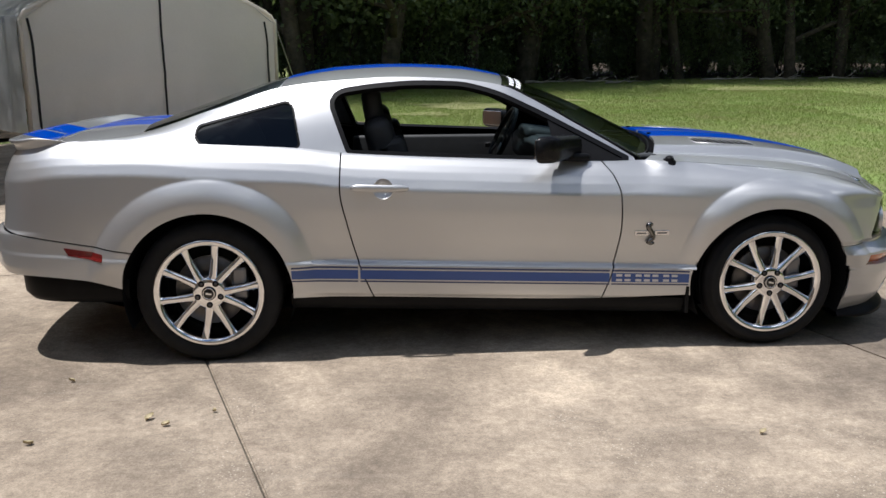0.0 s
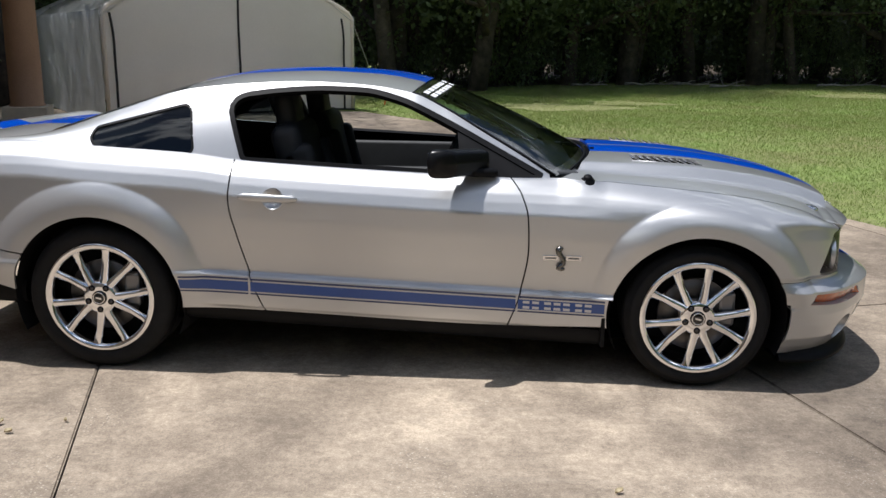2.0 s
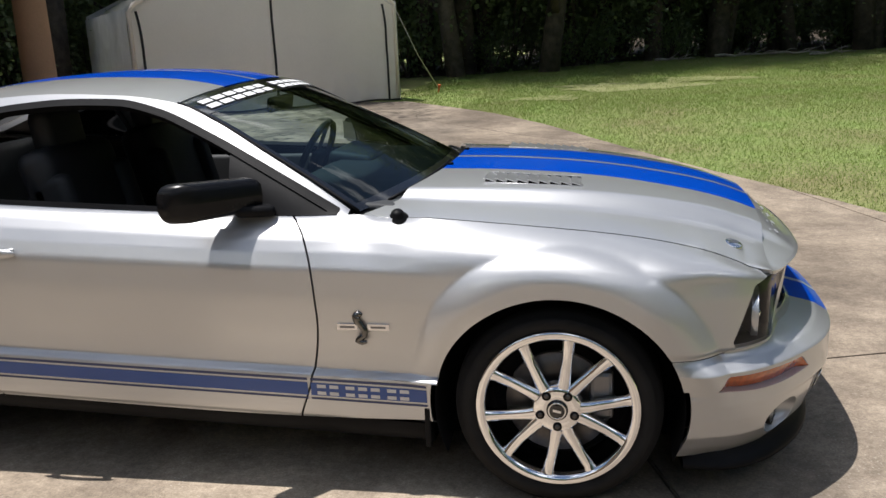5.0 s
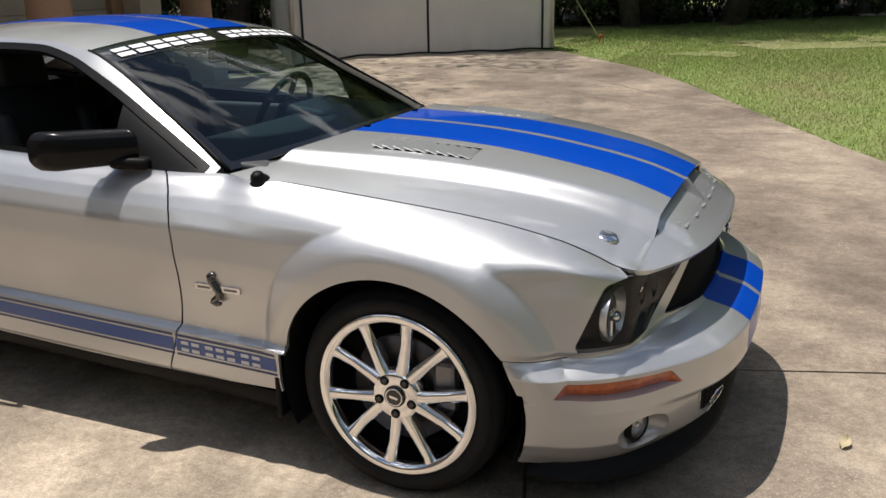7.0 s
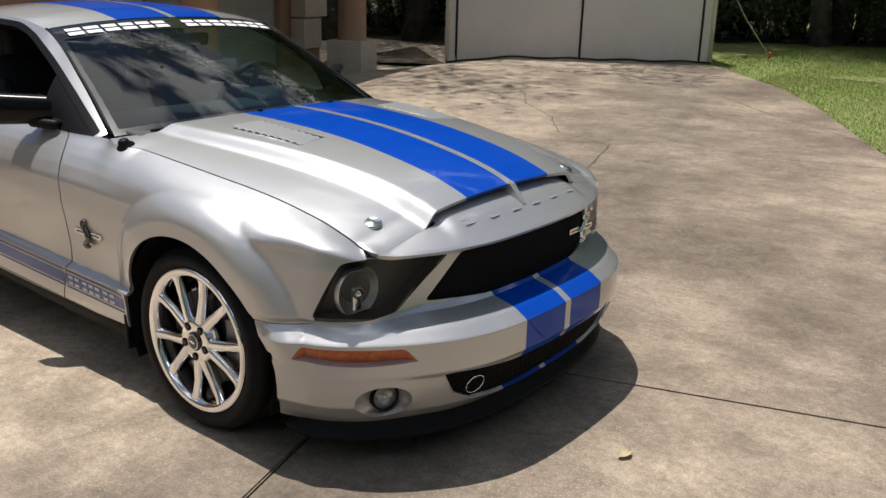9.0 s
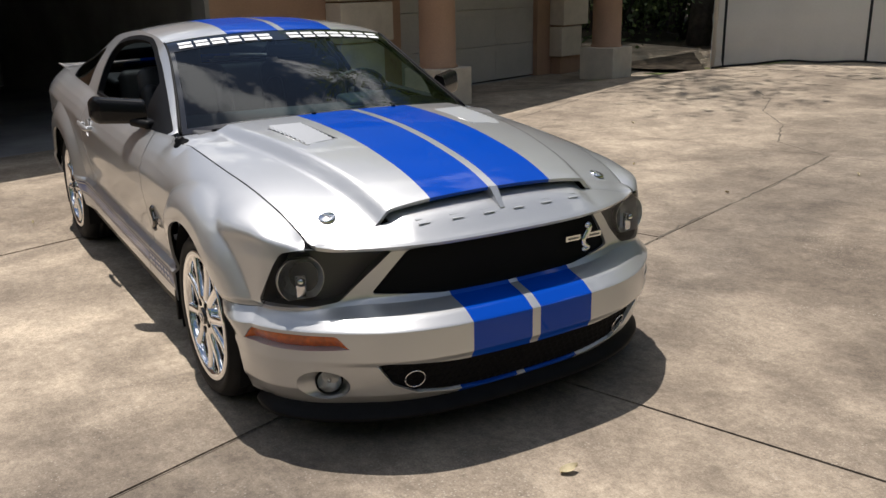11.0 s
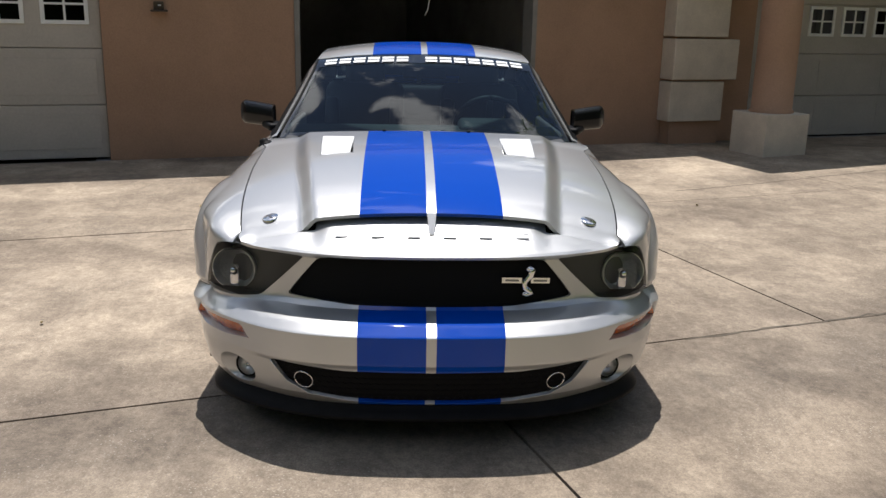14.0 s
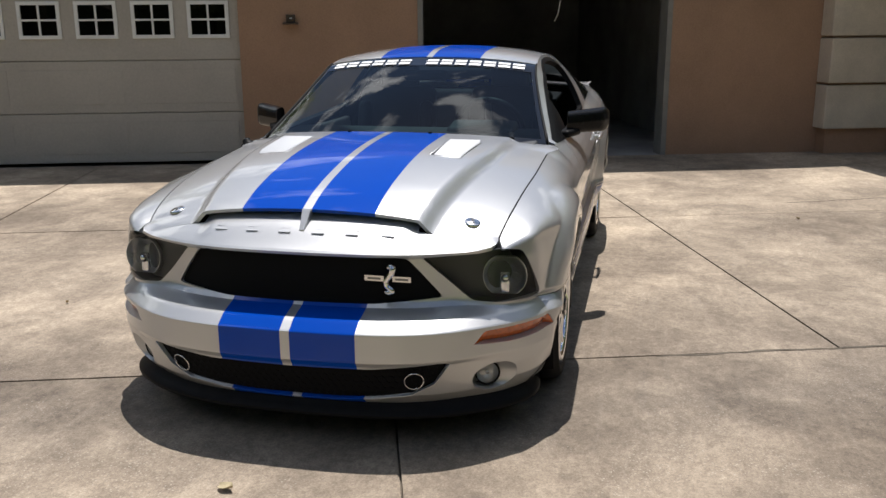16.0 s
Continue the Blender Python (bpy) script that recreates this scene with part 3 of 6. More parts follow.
DOOR_L, OPEN, DOOR_R2 = (-6.70, -1.75), (0.22, 3.14), (6.35, 9.78)
DOOR_TOP = 2.25
wall_box("wall_front_1", -5.25, -5.0, -14, DOOR_L[0], 0, WALL_H, STUCCO, "tan stucco garage wall")
wall_box("wall_front_2", -5.25, -5.0, DOOR_L[1], OPEN[0], 0, WALL_H, STUCCO, "tan stucco garage wall beside the open bay")
wall_box("wall_front_3", -5.25, -5.0, OPEN[1], DOOR_R2[0], 0, WALL_H, STUCCO, "tan stucco garage wall with stone quoins")
wall_box("wall_front_4", -5.25, -5.0, DOOR_R2[1], 11.2, 0, WALL_H, STUCCO, "tan stucco wall at the end of the garage")
for i, (a, b) in enumerate((DOOR_L, OPEN, DOOR_R2)):
    wall_box("lintel_%d" % (i + 1), -5.25, -5.0, a, b, DOOR_TOP, WALL_H, STUCCO, "tan stucco lintel over a garage door")
wall_box("wall_end", -12.0, -5.252, 10.95, 11.2, 0, WALL_H, STUCCO, "tan stucco end wall")
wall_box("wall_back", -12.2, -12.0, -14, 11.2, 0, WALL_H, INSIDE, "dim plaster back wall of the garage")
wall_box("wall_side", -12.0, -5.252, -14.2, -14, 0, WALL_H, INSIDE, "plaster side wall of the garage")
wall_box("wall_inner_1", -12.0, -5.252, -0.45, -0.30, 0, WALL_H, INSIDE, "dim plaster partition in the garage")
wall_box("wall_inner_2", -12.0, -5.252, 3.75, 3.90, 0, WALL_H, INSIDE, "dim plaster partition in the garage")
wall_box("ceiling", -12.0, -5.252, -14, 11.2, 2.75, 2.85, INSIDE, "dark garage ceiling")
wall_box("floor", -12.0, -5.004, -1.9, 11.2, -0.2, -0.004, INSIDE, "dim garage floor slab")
# eaves, porch roof and roof slope
wall_box("eaves", -5.0, -4.66, -14.4, 4.95, 2.90, 3.05, SOFFIT, "white eaves over the garage doors")
wall_box("porch_roof", -5.0, -3.42, 4.95, 10.55, 2.90, 3.05, SOFFIT, "white porch soffit carried by columns")
bm = bmesh.new()
for (n0, z0, n1, z1, s0, s1) in ((-4.60, 3.04, -9, 5.2, -14.6, 11.4), (-3.36, 3.06, -9, 5.22, 4.9, 10.6), (-13.0, 3.0, -9, 5.2, -14.6, 11.4)):
    q = [site(n0, s0, z0), site(n0, s1, z0), site(n1, s1, z1), site(n1, s0, z1)]
    lo = [bm.verts.new(p) for p in q]
    hi = [bm.verts.new(p + Vector((0, 0, 0.06))) for p in q]
    bm.faces.new(lo)
    bm.faces.new(hi)
    for i in range(4):
        bm.faces.new((lo[i], lo[(i + 1) % 4], hi[(i + 1) % 4], hi[i]))
tagged(part("roof", bm, SHINGLE), "brown shingle roof of the garage", "roof", kind="structure")
bm = bmesh.new()
q = [site(-5.1, 11.1, WALL_H), site(-12.1, 11.1, WALL_H), site(-9, 11.1, 5.15)]
q2 = [p + site(0, 0.15) for p in q]
a = [bm.verts.new(p) for p in q]
b = [bm.verts.new(p) for p in q2]
bm.faces.new(a)
bm.faces.new(b)
for i in range(3):
    bm.faces.new((a[i], a[(i + 1) % 3], b[(i + 1) % 3], b[i]))
tagged(part("wall_gable", bm, STUCCO), "tan stucco gable end", "wall", kind="structure")


def garage_door(name, s0, s1, windows, label):
    """Closed sectional door: embossed panels and a row of small cross-barred windows."""
    d = wall_box(name, -5.16, -5.11, s0, s1, 0.02, DOOR_TOP, DOORGREY, label)
    d["category"] = "garage door"
    z = 0.02
    heights = [0.555, 0.575, 0.66, 0.44]
    width = s1 - s0
    cols = max(4, round(width / 0.60))
    for r, h in enumerate(heights):
        wall_box("door_section", -5.108, -5.085, s0 + 0.004, s1 - 0.004, z + 0.004, z + h - 0.004, DOORGREY, parent=d, bevel=0.006)
        if r != 2:
            for c in range(cols // 2):
                a, b = s0 + width * c / (cols // 2) + 0.07, s0 + width * (c + 1) / (cols // 2) - 0.07
                wall_box("door_panel", -5.087, -5.080, a, b, z + 0.10, z + h - 0.10, DOORGREY, parent=d, bevel=0.003)
        z += h
    for w0, w1 in windows:
        win = wall_box("door_window", -5.090, -5.084, w0 + 0.03, w1 - 0.03, 1.42, 1.75, DARKPANE, parent=d)
        for a, b, z0, z1 in ((w0, w1, 1.385, 1.425), (w0, w1, 1.745, 1.785), (w0, w0 + 0.04, 1.425, 1.745), (w1 - 0.04, w1, 1.425, 1.745), ((w0 + w1) / 2 - 0.011, (w0 + w1) / 2 + 0.011, 1.425, 1.745)):
            wall_box("window_bar", -5.088, -5.066, a, b, z0, z1, WHITEPAINT, parent=win, bevel=0.004)
        m = (w0 + w1) / 2
        for a, b in ((w0 + 0.04, m - 0.011), (m + 0.011, w1 - 0.04)):
            wall_box("window_bar", -5.086, -5.068, a, b, 1.575, 1.597, WHITEPAINT, parent=win, bevel=0.003)
    return d


garage_door("door_1", DOOR_L[0], DOOR_L[1], [(-4.11 - 0.6 * k, -3.66 - 0.6 * k) for k in range(4, 0, -1)] + [(-4.11, -3.66), (-3.51, -3.06), (-2.91, -2.46), (-2.31, -1.86)], "closed putty grey sectional garage door with small windows")
garage_door("door_2", DOOR_R2[0], DOOR_R2[1], [(6.72, 7.14), (7.30, 7.74), (7.87, 8.31), (8.44, 8.88), (9.02, 9.46)], "closed grey sectional garage door behind the columns")
# jambs of the open bay and the cord of its raised door
for s in (OPEN[0] + 0.03, OPEN[1] - 0.03):
    wall_box("trim", -5.25, -4.985, s - 0.03, s + 0.03, 0, DOOR_TOP, material("grey jamb", (0.24, 0.23, 0.21), rough=0.6, noise_scale=4, vary=0.15) if s < 1 else bpy.data.materials["grey jamb"], "grey door jamb of the open garage bay")
v, f = tube([site(-5.4, 1.93, 2.25), site(-5.4, 1.94, 1.9), site(-5.41, 1.90, 1.62), site(-5.4, 1.86, 1.55)], 0.008, 6)
tagged(link_mesh("pull_cord", v, f, ROPE), "pale pull cord hanging in the open garage bay", "cord")


bm = bmesh.new()
box(bm, (0.020, 0.10, 0.10), (0.010, 0, 0.0), None, 0.006)
box(bm, (0.075, 0.17, 0.022), (0.048, 0, -0.045), None, 0.008)
box(bm, (0.045, 0.05, 0.035), (0.040, 0.01, -0.012), None, 0.010)
bracket = tagged(part("wall_bracket", bm, material("bronze fitting", (0.10, 0.075, 0.055), rough=0.45, metal=0.6, noise_scale=20, vary=0.2)), "small bronze bracket on the stucco wall beside the open bay", "bracket")
bracket.matrix_basis = Matrix.Translation(site(-4.998, -1.18, 1.58)) @ SITE_TURN
bm = bmesh.new()
box(bm, (0.030, 0.032, 0.012), (0.040, 0.005, 0.012), None, 0.004)
part("bracket_cap", bm, WHITEPAINT, bracket, "pale cap")


def pilaster(s0, s1, name):
    """Stone quoins stacked on a tan base, standing proud of the wall."""
    base = wall_box(name, -5.0, -4.80, s0 + 0.06, s1 - 0.06, 0, WALL_H, STUCCO, "tan pilaster faced with cream stone blocks")
    z, k = 0.30, 0
    while z < 2.8:
        wide = 0.10 if k % 2 else 0.0
        wall_box("block", -5.0, -4.74 + wide * 0.3, s0, s1 - 0.06 + wide + (0.06 if k % 2 else 0), z, z + 0.505, QUOIN, parent=base, bevel=0.012)
        z += 0.53
        k += 1
    return base


pilaster(4.93, 5.80, "pilaster_1")
pilaster(10.15, 10.85, "pilaster_2")


def column(s):
    c = tagged(new("column"), "round tan stucco column on a square cream pedestal", "column", "porch columns")
    c.matrix_basis = Matrix.Translation(site(-3.73, s)) @ SITE_TURN
    bm = bmesh.new()
    box(bm, (0.62, 0.62, 0.52), (0, 0, 0.26), None, 0.012)
    part("pedestal", bm, QUOIN, c, "square cream stone pedestal")
    v, f = lathe([(0.255, 0.52), (0.255, 0.545), (0.235, 0.56), (0.232, 1.2), (0.224, 2.0), (0.212, 2.75), (0.24, 2.80), (0.24, 2.90)], 40, "Z")
    link_mesh("shaft", v, f, STUCCO, c)


column(5.67)
column(9.92)

# ---------------------------------------------------------------- the tent garage
TA, TB = Vector((-6.42, 10.59, 0.0)), Vector((-2.52, 13.50, 0.0))
TU = (TB - TA).normalized()
TN = Vector((TU.y, -TU.x, 0))
TW = (TB - TA).length
EAVE, PEAK, TD = 2.10, 3.22, 7.6
tent = tagged(new("tent_garage"), "white fabric tent garage with a gable front and black zips", "tent")


def tent_pt(u, z, d=0.0):
    p = TA + TU * u - TN * d
    foot = float(rise(p.x, p.y))
    return Vector((p.x, p.y, z + foot * max(0.0, 1 - z / 1.5)))


def gable(u):
    """Height of the roof line over the front, with rounded eave corners."""
    h = EAVE + (PEAK - EAVE) * (1 - abs(u / TW - 0.5) * 2)
    e = min(u, TW - u)
    return h - 0.16 * max(0.0, 1 - e / 0.22) ** 2


def wrinkle(u, z, k):
    sag = 0.010 * math.sin(z * 15 + 1.3 * noise.noise(Vector((u * 0.7, z, k)))) * max(0.0, 1 - z / 1.6)
    return 0.026 * noise.noise(Vector((u * 0.8 + k, z * 1.6, k))) + 0.012 * noise.noise(Vector((u * 2.2, z * 3.1 + k, 3.0))) + sag


P = np.array([[tuple(tent_pt(TW * i / 70, 0.03 + (gable(TW * i / 70) - 0.03) * j / 40, -wrinkle(TW * i / 70, 3 * j / 40, 1.0) - 0.05 * (1 - j / 40) ** 6 * math.sin(i * 0.9))) for j in range(41)] for i in range(71)])
v, f = grid_mesh(P)
link_mesh("front_wall", v, f, TARP, tent, "white fabric front wall of the tent")
# piping of the front frame under the fabric
for pts, r in (([tent_pt(0.02, 0), tent_pt(0.02, EAVE - 0.14), tent_pt(0.10, EAVE - 0.02), tent_pt(TW / 2, PEAK), tent_pt(TW - 0.10, EAVE - 0.02), tent_pt(TW - 0.02, EAVE - 0.14), tent_pt(TW - 0.02, 0)], 0.035),):
    v, f = tube(pts, r, 10)
    link_mesh("front_pole", v, f, TARP, tent)
for u, z0, z1 in ((0.18, 0.03, 1.97), (TW / 2 + 0.02, 0.03, PEAK - 0.06), (TW - 0.22, 0.03, 1.97)):
    pts = []
    for k in range(14):
        z = z0 + (z1 - z0) * k / 13
        lean = 0.05 * max(0, (k - 9) / 4) ** 2 * (-1 if u < 1 else (-1 if u > 4 else 0))
        pts.append(tent_pt(u + lean, z, -0.032 - wrinkle(u, 3 * (z - 0.03) / max(0.5, gable(u)), 1.0)))
    v, f = [], []
    w = 0.022
    for p in pts:
        v += [p - TU * w + TN * 0.002, p + TU * w + TN * 0.002, p + TN * 0.008]
    f = [q for i in range(13) for q in ((3 * i, 3 * i + 3, 3 * i + 5, 3 * i + 2), (3 * i + 2, 3 * i + 5, 3 * i + 4, 3 * i + 1))]
    link_mesh("zip", v, f, ZIP, tent, "black zip in the tent front")
pts = [tent_pt(TW * k / 30, 0.035 + 0.012 * math.sin(k), -0.045) for k in range(31)]
v, f = tube(pts, 0.018, 6)
link_mesh("hem", v, f, ZIP, tent, "dark hem along the foot of the tent")
for side in (0, 1):
    u0 = 0.0 if side == 0 else TW
    P = np.array([[tuple(tent_pt(u0 + (1 if side else -1) * (0.03 + 0.6 * wrinkle(i * 0.35, j * 0.3, 5.0 + side)), 0.02 + (EAVE - 0.1) * j / 26, TD * i / 50)) for j in range(27)] for i in range(51)])
    v, f = grid_mesh(P)
    link_mesh("side_wall", v, f, TARPCLEAR, tent, "shiny wrinkled tarp side wall")
    P = np.array([[tuple(tent_pt(u0 + (TW / 2 - u0) * j / 20, EAVE - 0.10 + (PEAK - EAVE + 0.12) * j / 20 - 0.08 * math.sin(math.pi * min(1, j / 4) / 2 + math.pi / 2) + 0.5 * wrinkle(i * 0.4, j * 0.25, 9.0 + side), TD * i / 50 - 0.05)) for j in range(21)] for i in range(51)])
    v, f = grid_mesh(P)
    link_mesh("roof_sheet", v, f, TARPCLEAR, tent, "shiny wrinkled tarp roof")
q = [tent_pt(0, 0, TD), tent_pt(TW, 0, TD), tent_pt(TW, EAVE, TD), tent_pt(TW / 2, PEAK, TD), tent_pt(0, EAVE, TD)]
link_mesh("rear_wall", q, [(0, 1, 2, 3, 4)], TARP, tent, shade=False)
# guy rope and its stake in the lawn
gx = Vector((-2.15, 15.6, 0.12))
rope = link_mesh("guy_rope", *tube([tent_pt(TW, 1.9), (tent_pt(TW, 1.9) + gx) / 2 + Vector((0, 0, -0.04)), gx + Vector((0, 0, 0.12))], 0.008, 6), ROPE)
tagged(rope, "pale guy rope from the tent to a stake", "rope")
v, f = lathe([(0.0, 0.2), (0.03, 0.2), (0.035, 0.17), (0.02, 0.14), (0.015, -0.03)], 12, "Z")
st = tagged(link_mesh("tent_stake", v, f, STAKE), "orange peg in the lawn holding the guy rope", "stake")
st.matrix_basis = pose(gx.x, gx.y, 0.10, 0, 12, 0)


# ---------------------------------------------------------------- the car: lower skin
# half outline of the body in plan, from the nose round to the tail
OUT = np.array([(2.262, 0), (2.259, 0.15), (2.248, 0.3), (2.222, 0.43), (2.180, 0.552), (2.116, 0.668), (2.024, 0.780), (1.895, 0.866), (1.72, 0.900), (1.5, 0.902),
                (1.2, 0.898), (0.8, 0.90), (0, 0.905), (-0.8, 0.905), (-1.3, 0.905), (-1.7, 0.897), (-1.95, 0.878), (-2.15, 0.838), (-2.28, 0.76), (-2.36, 0.62),
                (-2.40, 0.4), (-2.42, 0.2), (-2.425, 0)])


def dense(points, n=24):
    p = np.concatenate(([points[1] * [1, -1]], points, [points[-2] * [1, -1]]))
    t = np.linspace(0, 1, n, endpoint=False)[:, None]
    out = []
    for a, b, c, d in zip(p[:-3], p[1:-2], p[2:-1], p[3:]):
        out.append(0.5 * (2 * b + (c - a) * t + (2 * a - 5 * b + 4 * c - d) * t ** 2 + (3 * b - a - 3 * c + d) * t ** 3))
    return np.concatenate(out + [points[-1:]])


PLAN = dense(OUT)
ARC = np.concatenate(([0], np.cumsum(np.linalg.norm(np.diff(PLAN, axis=0), axis=1))))
LENGTH = ARC[-1]
_tan = np.gradient(PLAN, axis=0)
_tan /= np.linalg.norm(_tan, axis=1)[:, None]
PNORM = np.stack((_tan[:, 1], -_tan[:, 0]), 1)
ZHI = curve1([-2.43, -2.2, -2.0, -1.7, -1.37, -0.91, -0.72, 0.16, 0.52, 0.7, 0.86, 1.15, 1.4, 1.6, 1.8, 1.9, 1.98, 2.05, 2.2, 2.27],
             [1.0, 1.02, 1.045, 1.05, 1.03, 1.005, 0.982, 0.938, 0.925, 0.923, 0.915, 0.892, 0.868, 0.842, 0.798, 0.760, 0.723, 0.714, 0.712, 0.712])
ZLO = curve1([-2.43, -2.2, -1.9, -1.72, -1.6, -1.1, -0.97, -0.6, 0.53, 0.93, 1.1, 1.6, 1.80, 1.9, 2.1, 2.27],
             [0.42, 0.43, 0.41, 0.36, 0.3, 0.3, 0.308, 0.30, 0.263, 0.27, 0.2, 0.17, 0.155, 0.155, 0.16, 0.165])
def P_NOSE(z):
    return np.interp(z, [0.15, 0.19, 0.21, 0.335, 0.355, 0.456, 0.460, 0.484, 0.490, 0.512, 0.526, 0.54, 0.69, 0.70, 0.715],
                     [-0.10, -0.065, -0.05, -0.012, 0.0, 0.0, -0.003, -0.034, -0.044, -0.116, -0.122, -0.124, -0.116, -0.097, -0.085])


def P_CORNER(z):
    return np.interp(z, [0.15, 0.19, 0.24, 0.3, 0.35, 0.456, 0.460, 0.486, 0.492, 0.510, 0.522, 0.68, 0.73], [-0.088, -0.055, -0.024, -0.008, 0.0, 0.0, -0.003, -0.030, -0.038, -0.056, -0.060, -0.068, -0.076])


P_SIDE = curve1([0.2, 0.28, 0.30, 0.33, 0.436, 0.441, 0.456, 0.51, 0.62, 0.72, 0.9], [-0.05, -0.03, -0.016, -0.012, -0.009, -0.012, -0.034, -0.030, -0.012, 0, 0])
P_REAR = curve1([0.35, 0.42, 0.47, 0.58, 0.62, 0.64, 0.9, 1.05], [-0.04, 0.015, 0.045, 0.048, 0.040, 0.004, -0.030, -0.05])
def SHOULDER(w):
    return np.interp(w, [0, 0.012, 0.035, 0.065, 0.10, 0.140, 0.150, 0.158, 0.2], [-1.0, -0.92, -0.68, -0.42, -0.205, -0.035, -0.008, 0, 0])


S_AMP = curve1([-2.43, -2.0, -1.5, -0.9, 0.5, 0.75, 1.0, 1.5, 1.8, 2.0], [0.06, 0.12, 0.115, 0.105, 0.105, 0.135, 0.14, 0.145, 0.11, 0.06])
FRONT_AXLE, REAR_AXLE = Vector((1.36, 0, 0.325)), Vector((-1.36, 0, 0.340))


# the shut line of the hood on the wings, and the corner where it meets the lamp
S_CORNER = 0.775
SHUT_Y = curve1([0.7, 0.9, 1.0, 1.3, 1.5, 1.7, 1.8, 1.9, 1.976], [0.766, 0.763, 0.761, 0.756, 0.745, 0.731, 0.721, 0.708, 0.694])


def x_shut(s):
    px = np.interp(s, ARC, PLAN[:, 0])
    return px - (np.interp(S_CORNER, ARC, PLAN[:, 0]) - 1.976) * (1 - smooth(S_CORNER, 1.2, s)) * smooth(0.60, S_CORNER, s)


def z_top(s):
    return ZHI(x_shut(s))


def skin(s, z):
    """Point of the body's right-hand... mirrored later: left half (y > 0), at arc length s from the nose and height z."""
    px, py = np.interp(s, ARC, PLAN[:, 0]), np.interp(s, ARC, PLAN[:, 1])
    nx, ny = np.interp(s, ARC, PNORM[:, 0]), np.interp(s, ARC, PNORM[:, 1])
    hi = z_top(s)
    wc = smooth(0.58, 0.86, s)
    ws = smooth(1.04, 1.28, s)
    wr = smooth(LENGTH - 1.05, LENGTH - 0.55, s)
    fore = smooth(0.72, 0.95, px) * smooth(S_CORNER, S_CORNER + 0.07, s)
    drop = (0.158 - 0.030 * smooth(0.95, 1.70, px)) / (1 + 2.2 * (1 - smooth(0.86, 1.30, s)))
    q = (hi - z) / drop
    roll = smooth(0.70, 1.20, px)
    w = -SHOULDER(q * 0.158) * (1 - roll) + np.clip(1 - q, 0, 1) ** 3.0 * roll
    side = P_SIDE(z + 0.038 * px) * (1 - 0.75 * smooth(-0.75, -1.0, px)) - w * S_AMP(px) * (1 - fore)
    front = P_NOSE(z) * (1 - wc) + P_CORNER(z) * wc
    front = front + np.interp(z, [0.15, 0.21, 0.35, 0.456, 0.50, 0.53], [0.012, 0.02, 0.03, 0.03, 0.02, 0.0]) * (1 - smooth(0.40, 0.85, s))
    front = front + 0.034 * smooth(0.70, 1.0, s) * smooth(0.498, 0.530, z)
    off = front * (1 - ws) + side * ws * (1 - wr) + (P_REAR(z) + SHOULDER(hi - z) * 0.05) * wr
    rf = np.hypot((px - FRONT_AXLE.x) * 0.97, z - FRONT_AXLE.z)
    rr = np.hypot((px - REAR_AXLE.x) * 0.97, z - REAR_AXLE.z)
    flank = (py > 0.7) * smooth(0.33, 0.50, z)
    qx, qy = px + nx * off, py + ny * off
    xs = x_shut(s)
    back = smooth(radians(118), radians(178), np.arctan2(z - FRONT_AXLE.z, px - FRONT_AXLE.x))
    uf = np.clip((0.512 - 0.055 * back - rf) / 0.092, 0, 1)
    ahead = smooth(radians(62), radians(2), np.arctan2(z - REAR_AXLE.z, px - REAR_AXLE.x))
    ur = np.clip((0.540 - 0.050 * ahead - rr) / 0.104, 0, 1)
    flare = flank * (0.042 * (1 - (1 - uf) ** 1.7) * (1 - 0.35 * back) + 0.038 * (1 - (1 - ur) ** 1.7))
    return np.stack((qx + (xs - qx) * w * fore + nx * flare, qy + (SHUT_Y(xs) - qy) * w * fore + ny * flare, z + 0.85 * flare * w), -1)


S, V = np.meshgrid(np.linspace(0, LENGTH, 660), np.linspace(0, 1, 128), indexing="ij")
SX = np.interp(S, ARC, PLAN[:, 0])
ZT = z_top(S)
_low = ZLO(SX) + (0.44 - ZLO(SX)) * np.clip(V / 0.46, 0, 1)
_mid = 0.09 * np.clip((V - 0.46) / 0.24, 0, 1)
_up = (ZT - 0.53) * np.clip((V - 0.70) / 0.30, 0, 1)
_k = 1 - smooth(1.15, 1.7, S)
Z = (_low + _mid + _up) * _k + (ZLO(SX) + (ZT - ZLO(SX)) * V) * (1 - _k)


def wheel_arch(s, z, p):
    """Positive inside a wheel arch."""
    f = 0.375 - np.hypot((p[..., 0] - FRONT_AXLE.x) * np.where(z < 0.4, 0.93, 0.97), z - FRONT_AXLE.z)
    r = 0.388 - np.hypot((p[..., 0] - REAR_AXLE.x) * 0.985, z - REAR_AXLE.z)
    return np.where(p[..., 1] > 0.5, np.maximum(f, r), -1.0)


DOOR_F = curve1([0.2, 0.264, 0.406, 0.626, 0.762, 0.86, 0.924, 1.0], [0.50, 0.518, 0.568, 0.602, 0.596, 0.565, 0.517, 0.45])
DOOR_R = curve1([0.2, 0.304, 0.445, 0.661, 0.819, 0.974, 1.05], [-0.555, -0.590, -0.647, -0.706, -0.735, -0.728, -0.72])
GAP = 0.0035
GRILLE = rounded([(-0.7, 0.702), (0.37, 0.702), (0.435, 0.690), (0.585, 0.543), (0.30, 0.524), (-0.7, 0.517)], 0.02)
LOWER_GRILLE = rounded([(-0.7, 0.318), (0.30, 0.326), (0.535, 0.345), (0.575, 0.342), (0.525, 0.255), (0.44, 0.212), (0.30, 0.19), (0.15, 0.18), (-0.7, 0.178)], 0.012)
